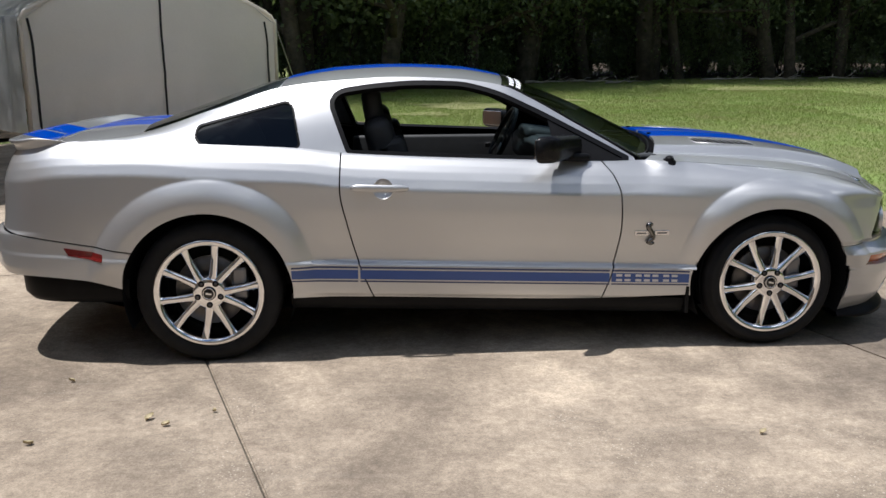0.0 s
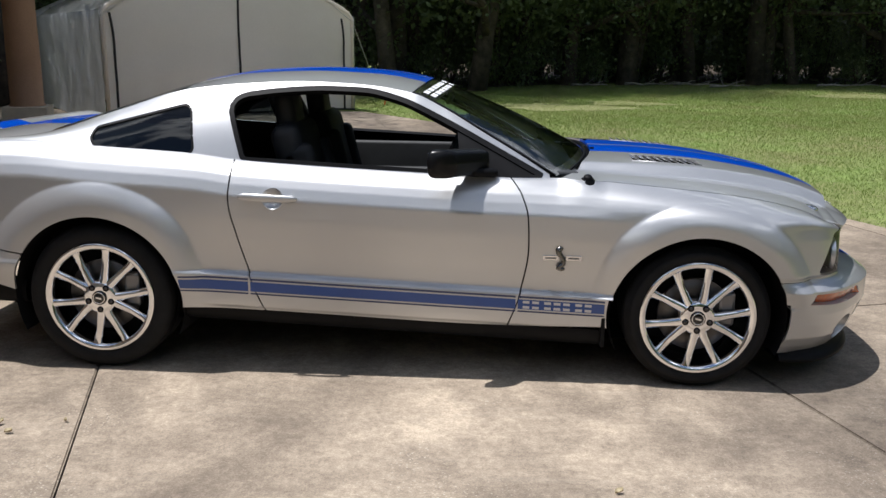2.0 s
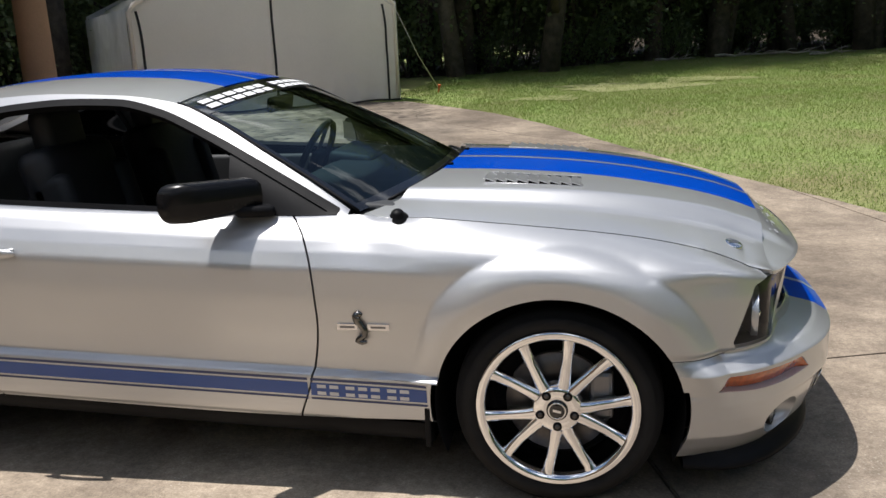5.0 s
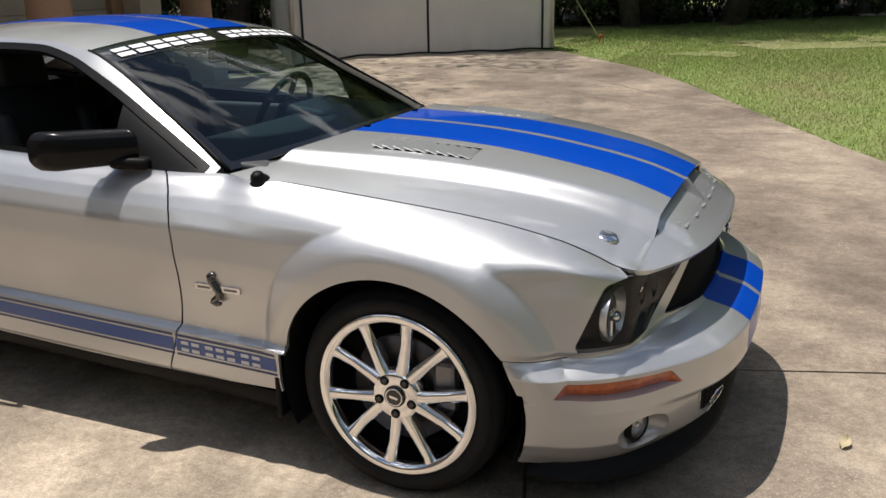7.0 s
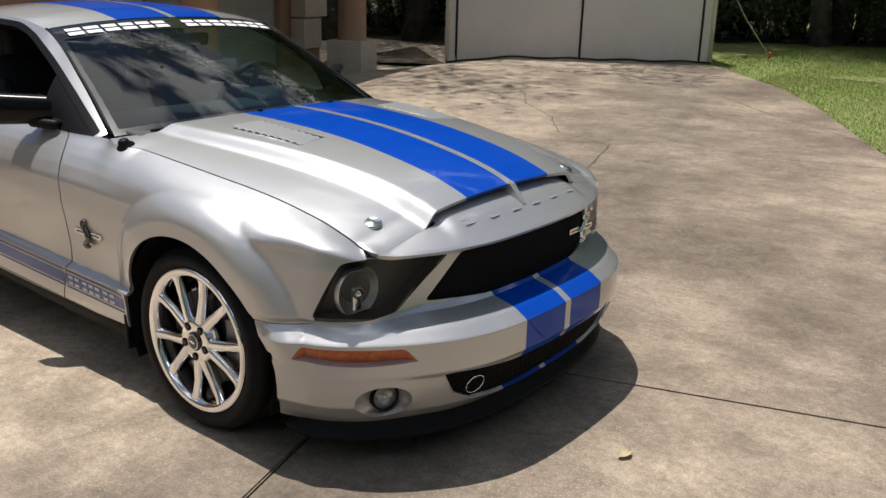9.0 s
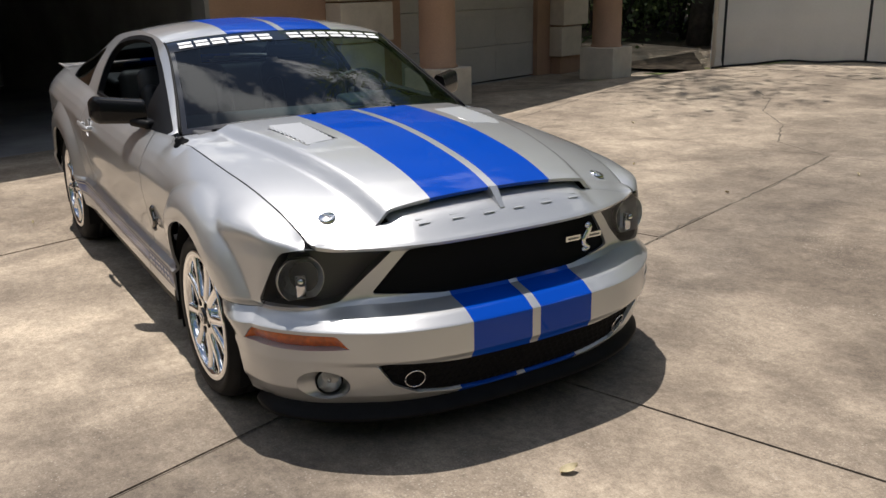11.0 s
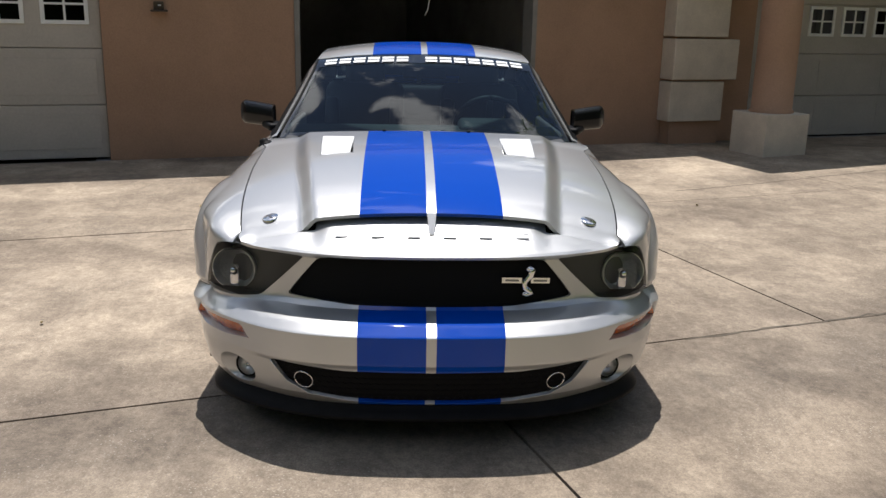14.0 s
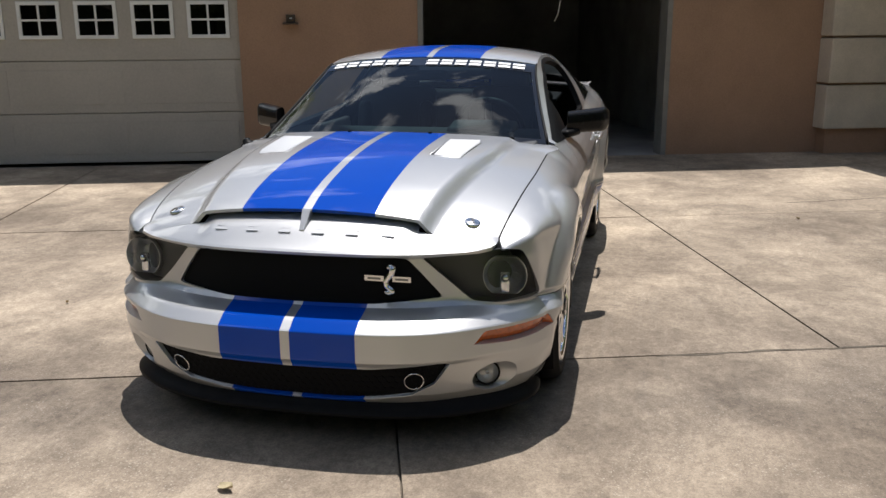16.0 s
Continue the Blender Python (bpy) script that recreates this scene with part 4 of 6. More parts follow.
HEADLAMP = rounded([(0.490, 0.694), (0.70, 0.706), (0.775, 0.713), (0.84, 0.714), (0.905, 0.704), (0.935, 0.66), (1.0, 0.540), (0.985, 0.522), (0.80, 0.520), (0.705, 0.528)], 0.016)
PS = np.linspace(0.655, 1.06, 48)
_u = (PS - PS[0]) / (PS[-1] - PS[0])
P_LOW = 0.402 - 0.012 * np.sin(np.pi * _u)
P_TOP = 0.402 + 0.043 * smooth(0.0, 0.14, _u) * smooth(1.0, 0.90, _u)
P_DEEP = 0.024 * smooth(0.0, 0.16, _u) * smooth(1.0, 0.90, _u)
POCKET = list(zip(PS, P_LOW)) + list(zip(PS[-2:0:-1], P_TOP[-2:0:-1]))
FOG = [(0.765 + 0.095 * math.cos(a), 0.256 + 0.060 * math.sin(a)) for a in np.linspace(0, 2 * np.pi, 36, endpoint=False)]


def front_openings(s, z):
    d = np.minimum(poly_sdf(GRILLE, s, z), poly_sdf(LOWER_GRILLE, s, z))
    d = np.minimum(d, poly_sdf(HEADLAMP, s, z))
    d = np.minimum(d, poly_sdf(POCKET, s, z))
    return np.minimum(d, poly_sdf(FOG, s, z))


def SEAM(s):
    return 0.528 - 0.026 * smooth(0.97, 1.03, s)


def r_bumper(s, z, p):
    x = p[..., 0]
    low = np.maximum(z - SEAM(s), 1.5 - x)
    mid = s - S_CORNER
    own = np.minimum(low, mid) + 0.0012
    return np.maximum(np.maximum(own, -front_openings(s, z)), wheel_arch(s, z, p))


def r_fender(s, z, p):
    x = p[..., 0]
    bump = np.minimum(np.maximum(z - SEAM(s), 1.5 - x), s - S_CORNER)
    own = np.maximum(DOOR_F(z) - x + GAP, -bump + 0.0012)
    return np.maximum(np.maximum(own, -poly_sdf(HEADLAMP, s, z)), wheel_arch(s, z, p))


CUP = (-0.535, 0.822)


def r_door(s, z, p):
    x = p[..., 0]
    cup = 0.047 - np.hypot(x - CUP[0], z - CUP[1])
    return np.maximum(np.maximum(np.maximum(x - DOOR_F(z), DOOR_R(z) - x) + GAP, cup), wheel_arch(s, z, p))


def rear_cut(x, z):
    return np.maximum(x - (-1.55), z - (0.60 - 0.14 * (x + 2.07)))


def r_quarter(s, z, p):
    x = p[..., 0]
    return np.maximum(np.maximum(x - DOOR_R(z), -rear_cut(x, z)) + GAP, wheel_arch(s, z, p))


def r_rear(s, z, p):
    return np.maximum(rear_cut(p[..., 0], z) + GAP, wheel_arch(s, z, p))


def r_liner(s, z, p):
    holes = np.minimum(np.minimum(poly_sdf(HEADLAMP, s, z), poly_sdf(POCKET, s, z) - 0.004), poly_sdf(FOG, s, z))
    holes = np.minimum(holes, np.hypot(p[..., 0] - CUP[0], z - CUP[1]) - 0.05)
    return np.maximum(wheel_arch(s, z, p), -holes)


car = tagged(new("car"), "silver two-door coupe with blue racing stripes and black lip spoiler", "car")
panel(skin, S[:225], Z[:225], r_bumper, "front_bumper", STRIPED, car, "silver front bumper with blue stripes", weld=True, crease=17)
for mir in (False, True):
    panel(skin, S[90:450], Z[90:450], r_fender, "front_fender", PAINT, car, mirror=mir, crease=24)
    panel(skin, S[150:540], Z[150:540], r_door, "door", PAINT, car, mirror=mir)
    panel(skin, S[300:], Z[300:], r_quarter, "rear_quarter", PAINT, car, mirror=mir, crease=24)
panel(skin, S[450:], Z[450:], r_rear, "rear_bumper", PAINT, car, weld=True)


def skin_in(s, z):
    p = skin(s, z)
    nx, ny = np.interp(s, ARC, PNORM[:, 0]), np.interp(s, ARC, PNORM[:, 1])
    return p - np.stack((nx, ny, 0 * nx), -1) * 0.016


panel(skin_in, S, Z, r_liner, "inner_liner", LINER, car, "dark inner structure behind the panel gaps", weld=True, lip=0)


def strip_on_skin(name, mat, x0, x1, z0, z1, parent, mir, lift=0.0015, label=""):
    """A vinyl strip on the flank between two stations; z0, z1 follow the rake of the sill."""
    xs = np.linspace(x0, x1, max(4, int(abs(x1 - x0) / 0.03)))
    ss = np.interp(-xs, -PLAN[:, 0], ARC)
    A, T = np.meshgrid(ss, np.linspace(0, 1, 5), indexing="ij")
    X = np.interp(A, ARC, PLAN[:, 0])
    P = skin(A, z0 + (z1 - z0) * T - 0.038 * X)
    P[..., 1] += lift
    if mir:
        P[..., 1] *= -1
    v, f = grid_mesh(P)
    return link_mesh(name, v, f, mat, parent, label)


for mir in (False, True):
    for x0, x1 in ((0.948, 0.562), (0.552, -0.650), (-0.660, -0.97)):
        tag = "blue side stripe with thin edge lines"
        strip_on_skin("side_stripe", BLUE, x0, x1, 0.368, 0.413, car, mir, label=tag)
        strip_on_skin("stripe_line", BLUEEDGE, x0, x1, 0.354, 0.361, car, mir)
        strip_on_skin("stripe_line", BLUEEDGE, x0, x1, 0.420, 0.429, car, mir)
    # model marking on the stripe: plain bars, two a character
    for k in range(7):
        x = 0.875 - 0.042 * k - (0.012 if k > 1 else 0) - (0.012 if k > 4 else 0)
        x = 1.50 - x if not mir else x
        for zc in (0.378, 0.402):
            strip_on_skin("marking", LETTER, x + 0.015, x - 0.015, zc - 0.006, zc + 0.006, car, mir, 0.003)

# ---------------------------------------------------------------- hood
HX = [0.70, 0.86, 1.0, 1.275, 1.5, 1.77, 1.9, 2.0, 2.2]
_ts = np.linspace(S_CORNER, 2.6, 160)
_top = skin(_ts, z_top(_ts))
H_BASE = curve1(HX, [0.966, 0.966, 0.962, 0.942, 0.916, 0.868, 0.836, 0.806, 0.742])


def H_EDGE_Y(x):
    return np.interp(x, _top[::-1, 0], _top[::-1, 1])


H_BULGE = curve1(HX, [0.022, 0.028, 0.032, 0.040, 0.044, 0.046, 0.047, 0.048, 0.048])
B_HALF = curve1(HX, [0.625, 0.61, 0.60, 0.57, 0.54, 0.50, 0.482, 0.468, 0.46])


def edge_z(x):
    return np.interp(x, _top[::-1, 0], _top[::-1, 2])


LIP_S = np.linspace(0, S_CORNER - 0.002, 60)
_lip = skin(LIP_S, z_top(LIP_S) - 0.0005)


def hood_raw(x, y):
    t = np.clip(np.abs(y) / H_EDGE_Y(x), 0, 1)
    return H_BASE(x) + (edge_z(x) - H_BASE(x)) * (0.75 * t ** 2.2 + 0.25 * t ** 6)


def hood_base(x, y):
    """The hood without its bulge, bent down to the lip over the grille."""
    ay = np.abs(y)
    xl, zl = np.interp(ay, _lip[:, 1], _lip[:, 0]), np.interp(ay, _lip[:, 1], _lip[:, 2])
    k = np.clip((x - 1.86) / (xl - 1.86), 0, 1)
    return hood_raw(x, y) - (hood_raw(xl, y) - zl) * k ** 2.2


def hood_top(x, y):
    b = B_HALF(x)
    return hood_base(x, y) + H_BULGE(x) * (1 - smooth(b - 0.055, b + 0.012, np.abs(y))) * (1 - 0.12 * (y / b) ** 2)


SCOOP_X = 2.025
VENT_X0, VENT_X1 = 1.095, 1.420


def hood_surface(a, t):
    # a: 0 at the back, 1 at the scoop; t: -1..1 across
    xr = 0.925 - 0.185 * np.abs(t) ** 2.6
    x = xr + (SCOOP_X - 0.02 * t * t - xr) * a
    y = t * (H_EDGE_Y(x) - 0.006)
    return np.stack((x, y, hood_top(x, y)), -1)


def vent_poly(sign):
    return [(VENT_X0, 0.330 * sign), (VENT_X1, 0.318 * sign), (VENT_X1, 0.452 * sign), (VENT_X0, 0.478 * sign)]


def r_hood(a, t, p):
    d = np.minimum(poly_sdf(vent_poly(1), p[..., 0], p[..., 1]), poly_sdf(vent_poly(-1), p[..., 0], p[..., 1]))
    return -d


A_, T_ = np.meshgrid(np.linspace(0, 1, 110), np.linspace(-1, 1, 140), indexing="ij")
hood = panel(hood_surface, A_, T_, r_hood, "hood", STRIPED, car, "silver hood with twin blue stripes and a wide scoop", lip=0.014)

# nose panel in front of the scoop, down to the lip over the grille
def nose_surface(a, t):
    y1 = t * _lip[-1, 1]
    ay = np.abs(y1)
    xl = np.interp(ay, _lip[:, 1], _lip[:, 0])
    zl = np.interp(ay, _lip[:, 1], _lip[:, 2])
    x0 = 1.80 + 0 * a
    y0 = t * (H_EDGE_Y(x0) - 0.006)
    x = x0 + (xl - x0) * a
    y = y0 + (y1 - y0) * a
    swell = 0.013 * (1 - smooth(0.36, 0.43, np.abs(y))) * smooth(2.16, 2.05, x)
    return np.stack((x, y, hood_base(x, y) + swell), -1)


def r_nose(a, t, p):
    b = B_HALF(p[..., 0]) - 0.05
    front = SCOOP_X - 0.02 * t * t - p[..., 0] + 0.0
    slot = np.maximum(1.935 - p[..., 0], np.abs(p[..., 1]) - b)
    return np.minimum(front, slot)


A2, T2 = np.meshgrid(np.linspace(0, 1, 70), np.linspace(-1, 1, 120), indexing="ij")
panel(nose_surface, A2, T2, r_nose, "hood_nose", PAINT, hood, "silver hood nose under the scoop", lip=0.012)
# dark throat of the scoop and its centre fin
_ys = np.linspace(-0.45, 0.45, 31)
P = np.array([[(1.945, y, float(hood_top(np.array(1.945), np.array(y))) - 0.010 - 0.09 * j) for j in (0, 1)] for y in _ys])
v, f = grid_mesh(P)
link_mesh("scoop_throat", v, f, LINER, hood, "black opening of the hood scoop")
bm = bmesh.new()
fz = float(hood_top(np.array(2.02), np.array(0.0)))
nz0 = float(hood_base(np.array(2.085), np.array(0.0))) + 0.0125
fv = [(1.95, 0.014, fz), (1.95, -0.014, fz), (2.030, 0.0165, fz - 0.001), (2.030, -0.0165, fz - 0.001), (2.088, 0.009, nz0), (2.088, -0.009, nz0), (1.95, 0.014, fz - 0.06), (1.95, -0.014, fz - 0.06), (2.082, 0.010, nz0 - 0.02), (2.082, -0.010, nz0 - 0.02)]
bv = [bm.verts.new(q) for q in fv]
for q in ((0, 1, 3, 2), (2, 3, 5, 4), (0, 2, 6), (2, 4, 8, 6), (1, 7, 3), (3, 7, 9, 5), (4, 5, 9, 8)):
    bm.faces.new([bv[i] for i in q])
part("scoop_fin", bm, PAINT, hood)
# raised letters on the nose as plain bars
for k in range(6):
    y = -0.318 + k * 0.1275 + (0.0 if k < 5 else 0.005)
    p = nose_surface(np.array(0.765), np.array(y / _lip[-1, 1]))
    bm = bmesh.new()
    tilt = Euler((0, radians(20), 0)).to_matrix()
    for dx in (-0.011, 0.011):
        box(bm, (0.008, 0.046, 0.0025), (float(p[0]) + dx, y, float(p[2]) + 0.001 - dx * 0.40), tilt, 0.0008, 1)
    part("letter_bar", bm, LETTERGREY, hood)
# hood locks
for sy in (1, -1):
    z = float(hood_top(np.array(1.905), np.array(0.595)))
    v, f = lathe([(0, 0.003), (0.012, 0.003), (0.014, 0.002), (0.026, 0.002), (0.030, 0.0), (0.031, -0.006)], 28, "Z")
    lock = link_mesh("hood_lock", v, f, BRIGHT, hood)
    lock.matrix_basis = pose(1.905, 0.595 * sy, z + 0.002, -12 * sy, 14, 0)
    bm = bmesh.new()
    box(bm, (0.034, 0.009, 0.003), (0, 0, 0.003), Euler((0, 0, radians(25))).to_matrix(), 0.001, 1)
    part("lock_slot", bm, DARKBADGE, hood).matrix_basis = lock.matrix_basis.copy()
# louvred heat extractors
for sy in (1, -1):
    pts = vent_poly(sy)
    bm = bmesh.new()
    xm, ym = (VENT_X0 + VENT_X1) / 2, 0.395 * sy
    zf = lambda x, y: float(hood_top(np.array(x), np.array(y)))
    q = [bm.verts.new((x, y, zf(x, y) - 0.028)) for x, y in pts]
    bm.faces.new(q)
    tray = part("hood_vent", bm, LINER, car, "silver louvred heat extractor in the hood")
    for k in range(9):
        x = VENT_X0 + 0.018 + k * (VENT_X1 - VENT_X0 - 0.03) / 8
        w0, w1 = 0.331, 0.474 - 0.022 * k / 8
        bm = bmesh.new()
        zz = zf(x, ym)
        box(bm, (0.043, w1 - w0, 0.003), (x, (w0 + w1) / 2 * sy, zz + 0.001), Euler((0, radians(19), 0)).to_matrix(), 0.001, 1)
        part("louvre", bm, PAINT, tray)
    v, f = [], []
    loop = pts + [pts[0]]
    v, f = tube([(x, y, zf(x, y)) for x, y in loop], 0.003, 6)
    link_mesh("vent_rim", v, f, PAINT, tray)

# ---------------------------------------------------------------- greenhouse
RAIL_Y = curve1([-1.95, -1.6, -1.3, -1.0, -0.73, -0.45, -0.18, 0.10, 0.39, 0.70], [0.67, 0.635, 0.612, 0.592, 0.584, 0.58, 0.585, 0.602, 0.66, 0.742])
RAIL_Z = curve1([-1.95, -1.7, -1.3, -1.0, -0.73, -0.45, -0.18, 0.06, 0.20, 0.39, 0.55, 0.70], [1.03, 1.066, 1.188, 1.278, 1.308, 1.322, 1.312, 1.278, 1.215, 1.108, 1.018, 0.928])
ROOF_Z = curve1([-1.95, -1.75, -1.6, -1.32, -1.02, -0.73, -0.44, -0.14, 0.11, 0.3, 0.55, 0.84], [1.055, 1.082, 1.130, 1.224, 1.314, 1.362, 1.374, 1.362, 1.320, 1.238, 1.118, 0.978])


def belt_point(x):
    s = np.interp(-x, -PLAN[:, 0], ARC)
    return skin(s, ZHI(np.interp(s, ARC, PLAN[:, 0])))


def side_glass_surface(x, v):
    b = belt_point(x)
    ry, rz = RAIL_Y(x), RAIL_Z(x)
    k = 0.018 * np.sin(np.pi * np.clip(v, 0, 1)) * smooth(0.70, 0.3, x)
    y = b[..., 1] + (ry - b[..., 1]) * v + k
    z = b[..., 2] + (rz - b[..., 2]) * v + k * 0.4
    return np.stack((x + 0 * v, y, z), -1)


DLO_TOP = curve1([-0.70, -0.55, -0.355, -0.17, 0.0, 0.20, 0.42, 0.655], [1.268, 1.287, 1.298, 1.293, 1.257, 1.171, 1.059, 0.936])
DLO = [(-0.70, 0.990), (-0.715, 1.03), (-0.752, 1.13), (-0.772, 1.185), (-0.772, 1.215), (-0.755, 1.243), (-0.732, 1.258)] + [(x, float(DLO_TOP(x))) for x in np.linspace(-0.70, 0.655, 40)] + [(0.645, 0.919), (0.62, 0.917), (-0.68, 0.976)]
QUARTER = rounded([(-1.405, 1.062), (-1.392, 1.108), (-0.985, 1.215), (-0.952, 1.195), (-0.918, 1.02), (-0.936, 1.002), (-1.37, 1.024)], 0.018)


def r_side(x, v, p):
    d = np.minimum(poly_sdf(DLO, p[..., 0], p[..., 2]), poly_sdf(QUARTER, p[..., 0], p[..., 2]))
    return np.maximum(-d, p[..., 0] - 0.69)


X3, V3 = np.meshgrid(np.linspace(-1.93, 0.70, 230), np.linspace(0, 1, 60), indexing="ij")
for mir in (False, True):
    panel(side_glass_surface, X3, V3, r_side, "roof_side", PAINT, car, "silver roof pillars and side frame", mirror=mir, lip=0.03)
    panel(side_glass_surface, X3, V3, lambda x, v, p: poly_sdf(QUARTER, p[..., 0], p[..., 2]) - 0.002, "quarter_window", TINT, car, "dark tinted rear quarter window", mirror=mir, lip=0, lift=-0.004)
    panel(side_glass_surface, X3, V3, lambda x, v, p: np.maximum(poly_sdf(DLO, p[..., 0], p[..., 2]) - 0.006, -(poly_sdf(DLO, p[..., 0], p[..., 2]) + 0.016)), "window_seal", BLACKTRIM, car, "black rubber window seal", mirror=mir, lip=0.03, lift=0.002)
    panel(side_glass_surface, X3, V3, lambda x, v, p: np.maximum(poly_sdf(QUARTER, p[..., 0], p[..., 2]) - 0.004, -(poly_sdf(QUARTER, p[..., 0], p[..., 2]) + 0.006)), "quarter_seal", BLACKTRIM, car, mirror=mir, lip=0.004, lift=0.001)
    # dark sail corner ahead of the window, behind the mirror
    SAIL = [(0.27, 1.13), (0.44, 1.04), (0.665, 0.920), (0.30, 0.920)]
    panel(side_glass_surface, X3, V3, lambda x, v, p: poly_sdf(SAIL, p[..., 0], p[..., 2]), "mirror_sail", BLACKTRIM, car, mirror=mir, lip=0.004, lift=-0.004)


def roof_point(x, t):
    ry, rz, cz = RAIL_Y(x), RAIL_Z(x), ROOF_Z(x)
    return ry * t, rz + (cz - rz) * (1 - np.abs(t) ** 2.3)


def roof_surface(a, t):
    xf, xb = 0.105 - 0.05 * t * t, -1.0 - 0.02 * t * t
    x = xb + (xf - xb) * a
    y, z = roof_point(x, t)
    return np.stack((x, y, z), -1)


def wind_surface(a, t):
    xf, xb = 0.905 - 0.185 * np.abs(t) ** 2.2, 0.110 - 0.05 * t * t
    x = xb + (xf - xb) * a
    xe = 0.055 + (0.70 - 0.055) * a
    y = RAIL_Y(xe) * t * 0.985
    rz, cz = RAIL_Z(xe), 1.320 + (0.975 - 1.320) * a + 0.022 * np.sin(np.pi * a)
    return np.stack((x, y, rz + (cz - rz) * (1 - np.abs(t) ** 2.2) - 0.004), -1)


def rear_surface(a, t):
    xf, xb = -1.005 - 0.02 * t * t, -1.72 + 0.06 * t * t
    x = xb + (xf - xb) * a
    y, z = roof_point(x, t * 0.97)
    return np.stack((x, y, z - 0.003), -1)


_rs = np.linspace(np.interp(1.55, -PLAN[:, 0], ARC), LENGTH, 120)
_rtop = skin(_rs, ZHI(np.interp(_rs, ARC, PLAN[:, 0])))


def deck_surface(a, t):
    x0 = float(_rtop[-1, 0]) + 0.001
    x = x0 + (-1.71 + 0.06 * t * t - x0) * a
    ye = np.interp(-x, -_rtop[:, 0], _rtop[:, 1]) - 0.002
    ze = np.interp(-x, -_rtop[:, 0], _rtop[:, 2])
    zc = ze + 0.038 * smooth(0.0, 0.9, a)
    return np.stack((x, ye * t, ze + (zc - ze) * (1 - np.abs(t) ** 2.6) + 0.001), -1)


A4, T4 = np.meshgrid(np.linspace(0, 1, 60), np.linspace(-1, 1, 80), indexing="ij")
whole = lambda a, t, p: -1.0 + 0 * a
panel(roof_surface, A4, T4, whole, "roof", STRIPED, car, "silver roof with twin blue stripes", lip=0.02)
panel(wind_surface, A4, T4, whole, "windscreen", GLASS, car, "clear windscreen with black top banner", lip=0)
panel(rear_surface, A4, T4, whole, "rear_window", TINT, car, "dark sloping rear window", lip=0)
panel(deck_surface, A4, T4, whole, "trunk_lid", STRIPED, car, "silver trunk lid with blue stripes", lip=0.01)
# banner across the top of the glass, with plain bars in place of lettering
panel(wind_surface, A4, T4, lambda a, t, p: a - 0.142 - 0.01 * t * t, "banner", GLOSSBLACK, car, "black sun strip on the windscreen", lip=0, lift=0.002)
for k in range(14):
    if k == 6:
        continue
    t0 = -0.93 + k * 0.1325
    for a0 in (0.060, 0.108):
        bm_a, bm_t = np.meshgrid(np.linspace(a0 - 0.0165, a0 + 0.0165, 3), np.linspace(t0 + 0.010, t0 + 0.118, 6), indexing="ij")
        P = wind_surface(bm_a, bm_t)
        P[..., 0] += 0.005
        P[..., 2] += 0.005
        v, f = grid_mesh(P)
        link_mesh("banner_bar", v, f, WHITE, car)
# black ceramic border at the foot and sides of the glass, and the cowl
panel(wind_surface, A4, T4, lambda a, t, p: -np.maximum(a - 0.955, np.abs(t) - 0.968), "glass_border", GLOSSBLACK, car, lip=0, lift=0.0015)


def cowl_surface(a, t):
    w = wind_surface(np.ones_like(a), t)
    h = hood_surface(np.zeros_like(a), t * 0.98)
    p = w + (h - w) * a[..., None]
    p[..., 2] -= 0.018 * np.sin(np.pi * a) + 0.004
    return p


panel(cowl_surface, A4[::6], T4[::6], whole, "cowl", BLACKTRIM, car, "black plastic cowl below the windscreen", lip=0)
for t0, t1 in ((-0.85, -0.05), (0.05, 0.80)):
    pts = []
    for k in range(9):
        w = wind_surface(np.array(1.0 - 0.03 * (k / 8)), np.array(t0 + (t1 - t0) * k / 8))
        pts.append((w[0] + 0.016, w[1], w[2] + 0.004))
    v, f = tube(pts, 0.006, 6)
    link_mesh("wiper", v, f, BLACKTRIM, car)
# bright strip along the pillars
for sy in (1, -1):
    pts = []
    for k in range(14):
        w = wind_surface(np.array(k / 13), np.array(0.998 * sy))
        pts.append((w[0] - 0.004, w[1] + 0.006 * sy, w[2] + 0.004))
    v, f = tube(pts, 0.006, 6)
    link_mesh("pillar_trim", v, f, BLACKTRIM, car)

# lip spoiler round the tail
sp_s = np.linspace(np.interp(1.98, -PLAN[:, 0], ARC), LENGTH, 50)
half = []
for k, s_ in enumerate(sp_s):
    q = skin(s_, ZHI(np.interp(s_, ARC, PLAN[:, 0])))
    nx, ny = np.interp(s_, ARC, PNORM[:, 0]), np.interp(s_, ARC, PNORM[:, 1])
    g = float(smooth(0, 9, k))
    half.append([(q[0] + nx * o * g, q[1] + ny * o * g, q[2] + z * g) for o, z in ((-0.13, 0.004), (-0.06, 0.020), (0.0, 0.034), (0.030, 0.040), (0.034, 0.032), (0.012, 0.016), (0.004, -0.012))])
half = np.array(half)
P = np.concatenate((half, half[-2::-1] * np.array([1, -1, 1])))
v, f = grid_mesh(P)
link_mesh("tail_spoiler", v, f, STRIPED, car, "silver lip spoiler on the trunk lid")

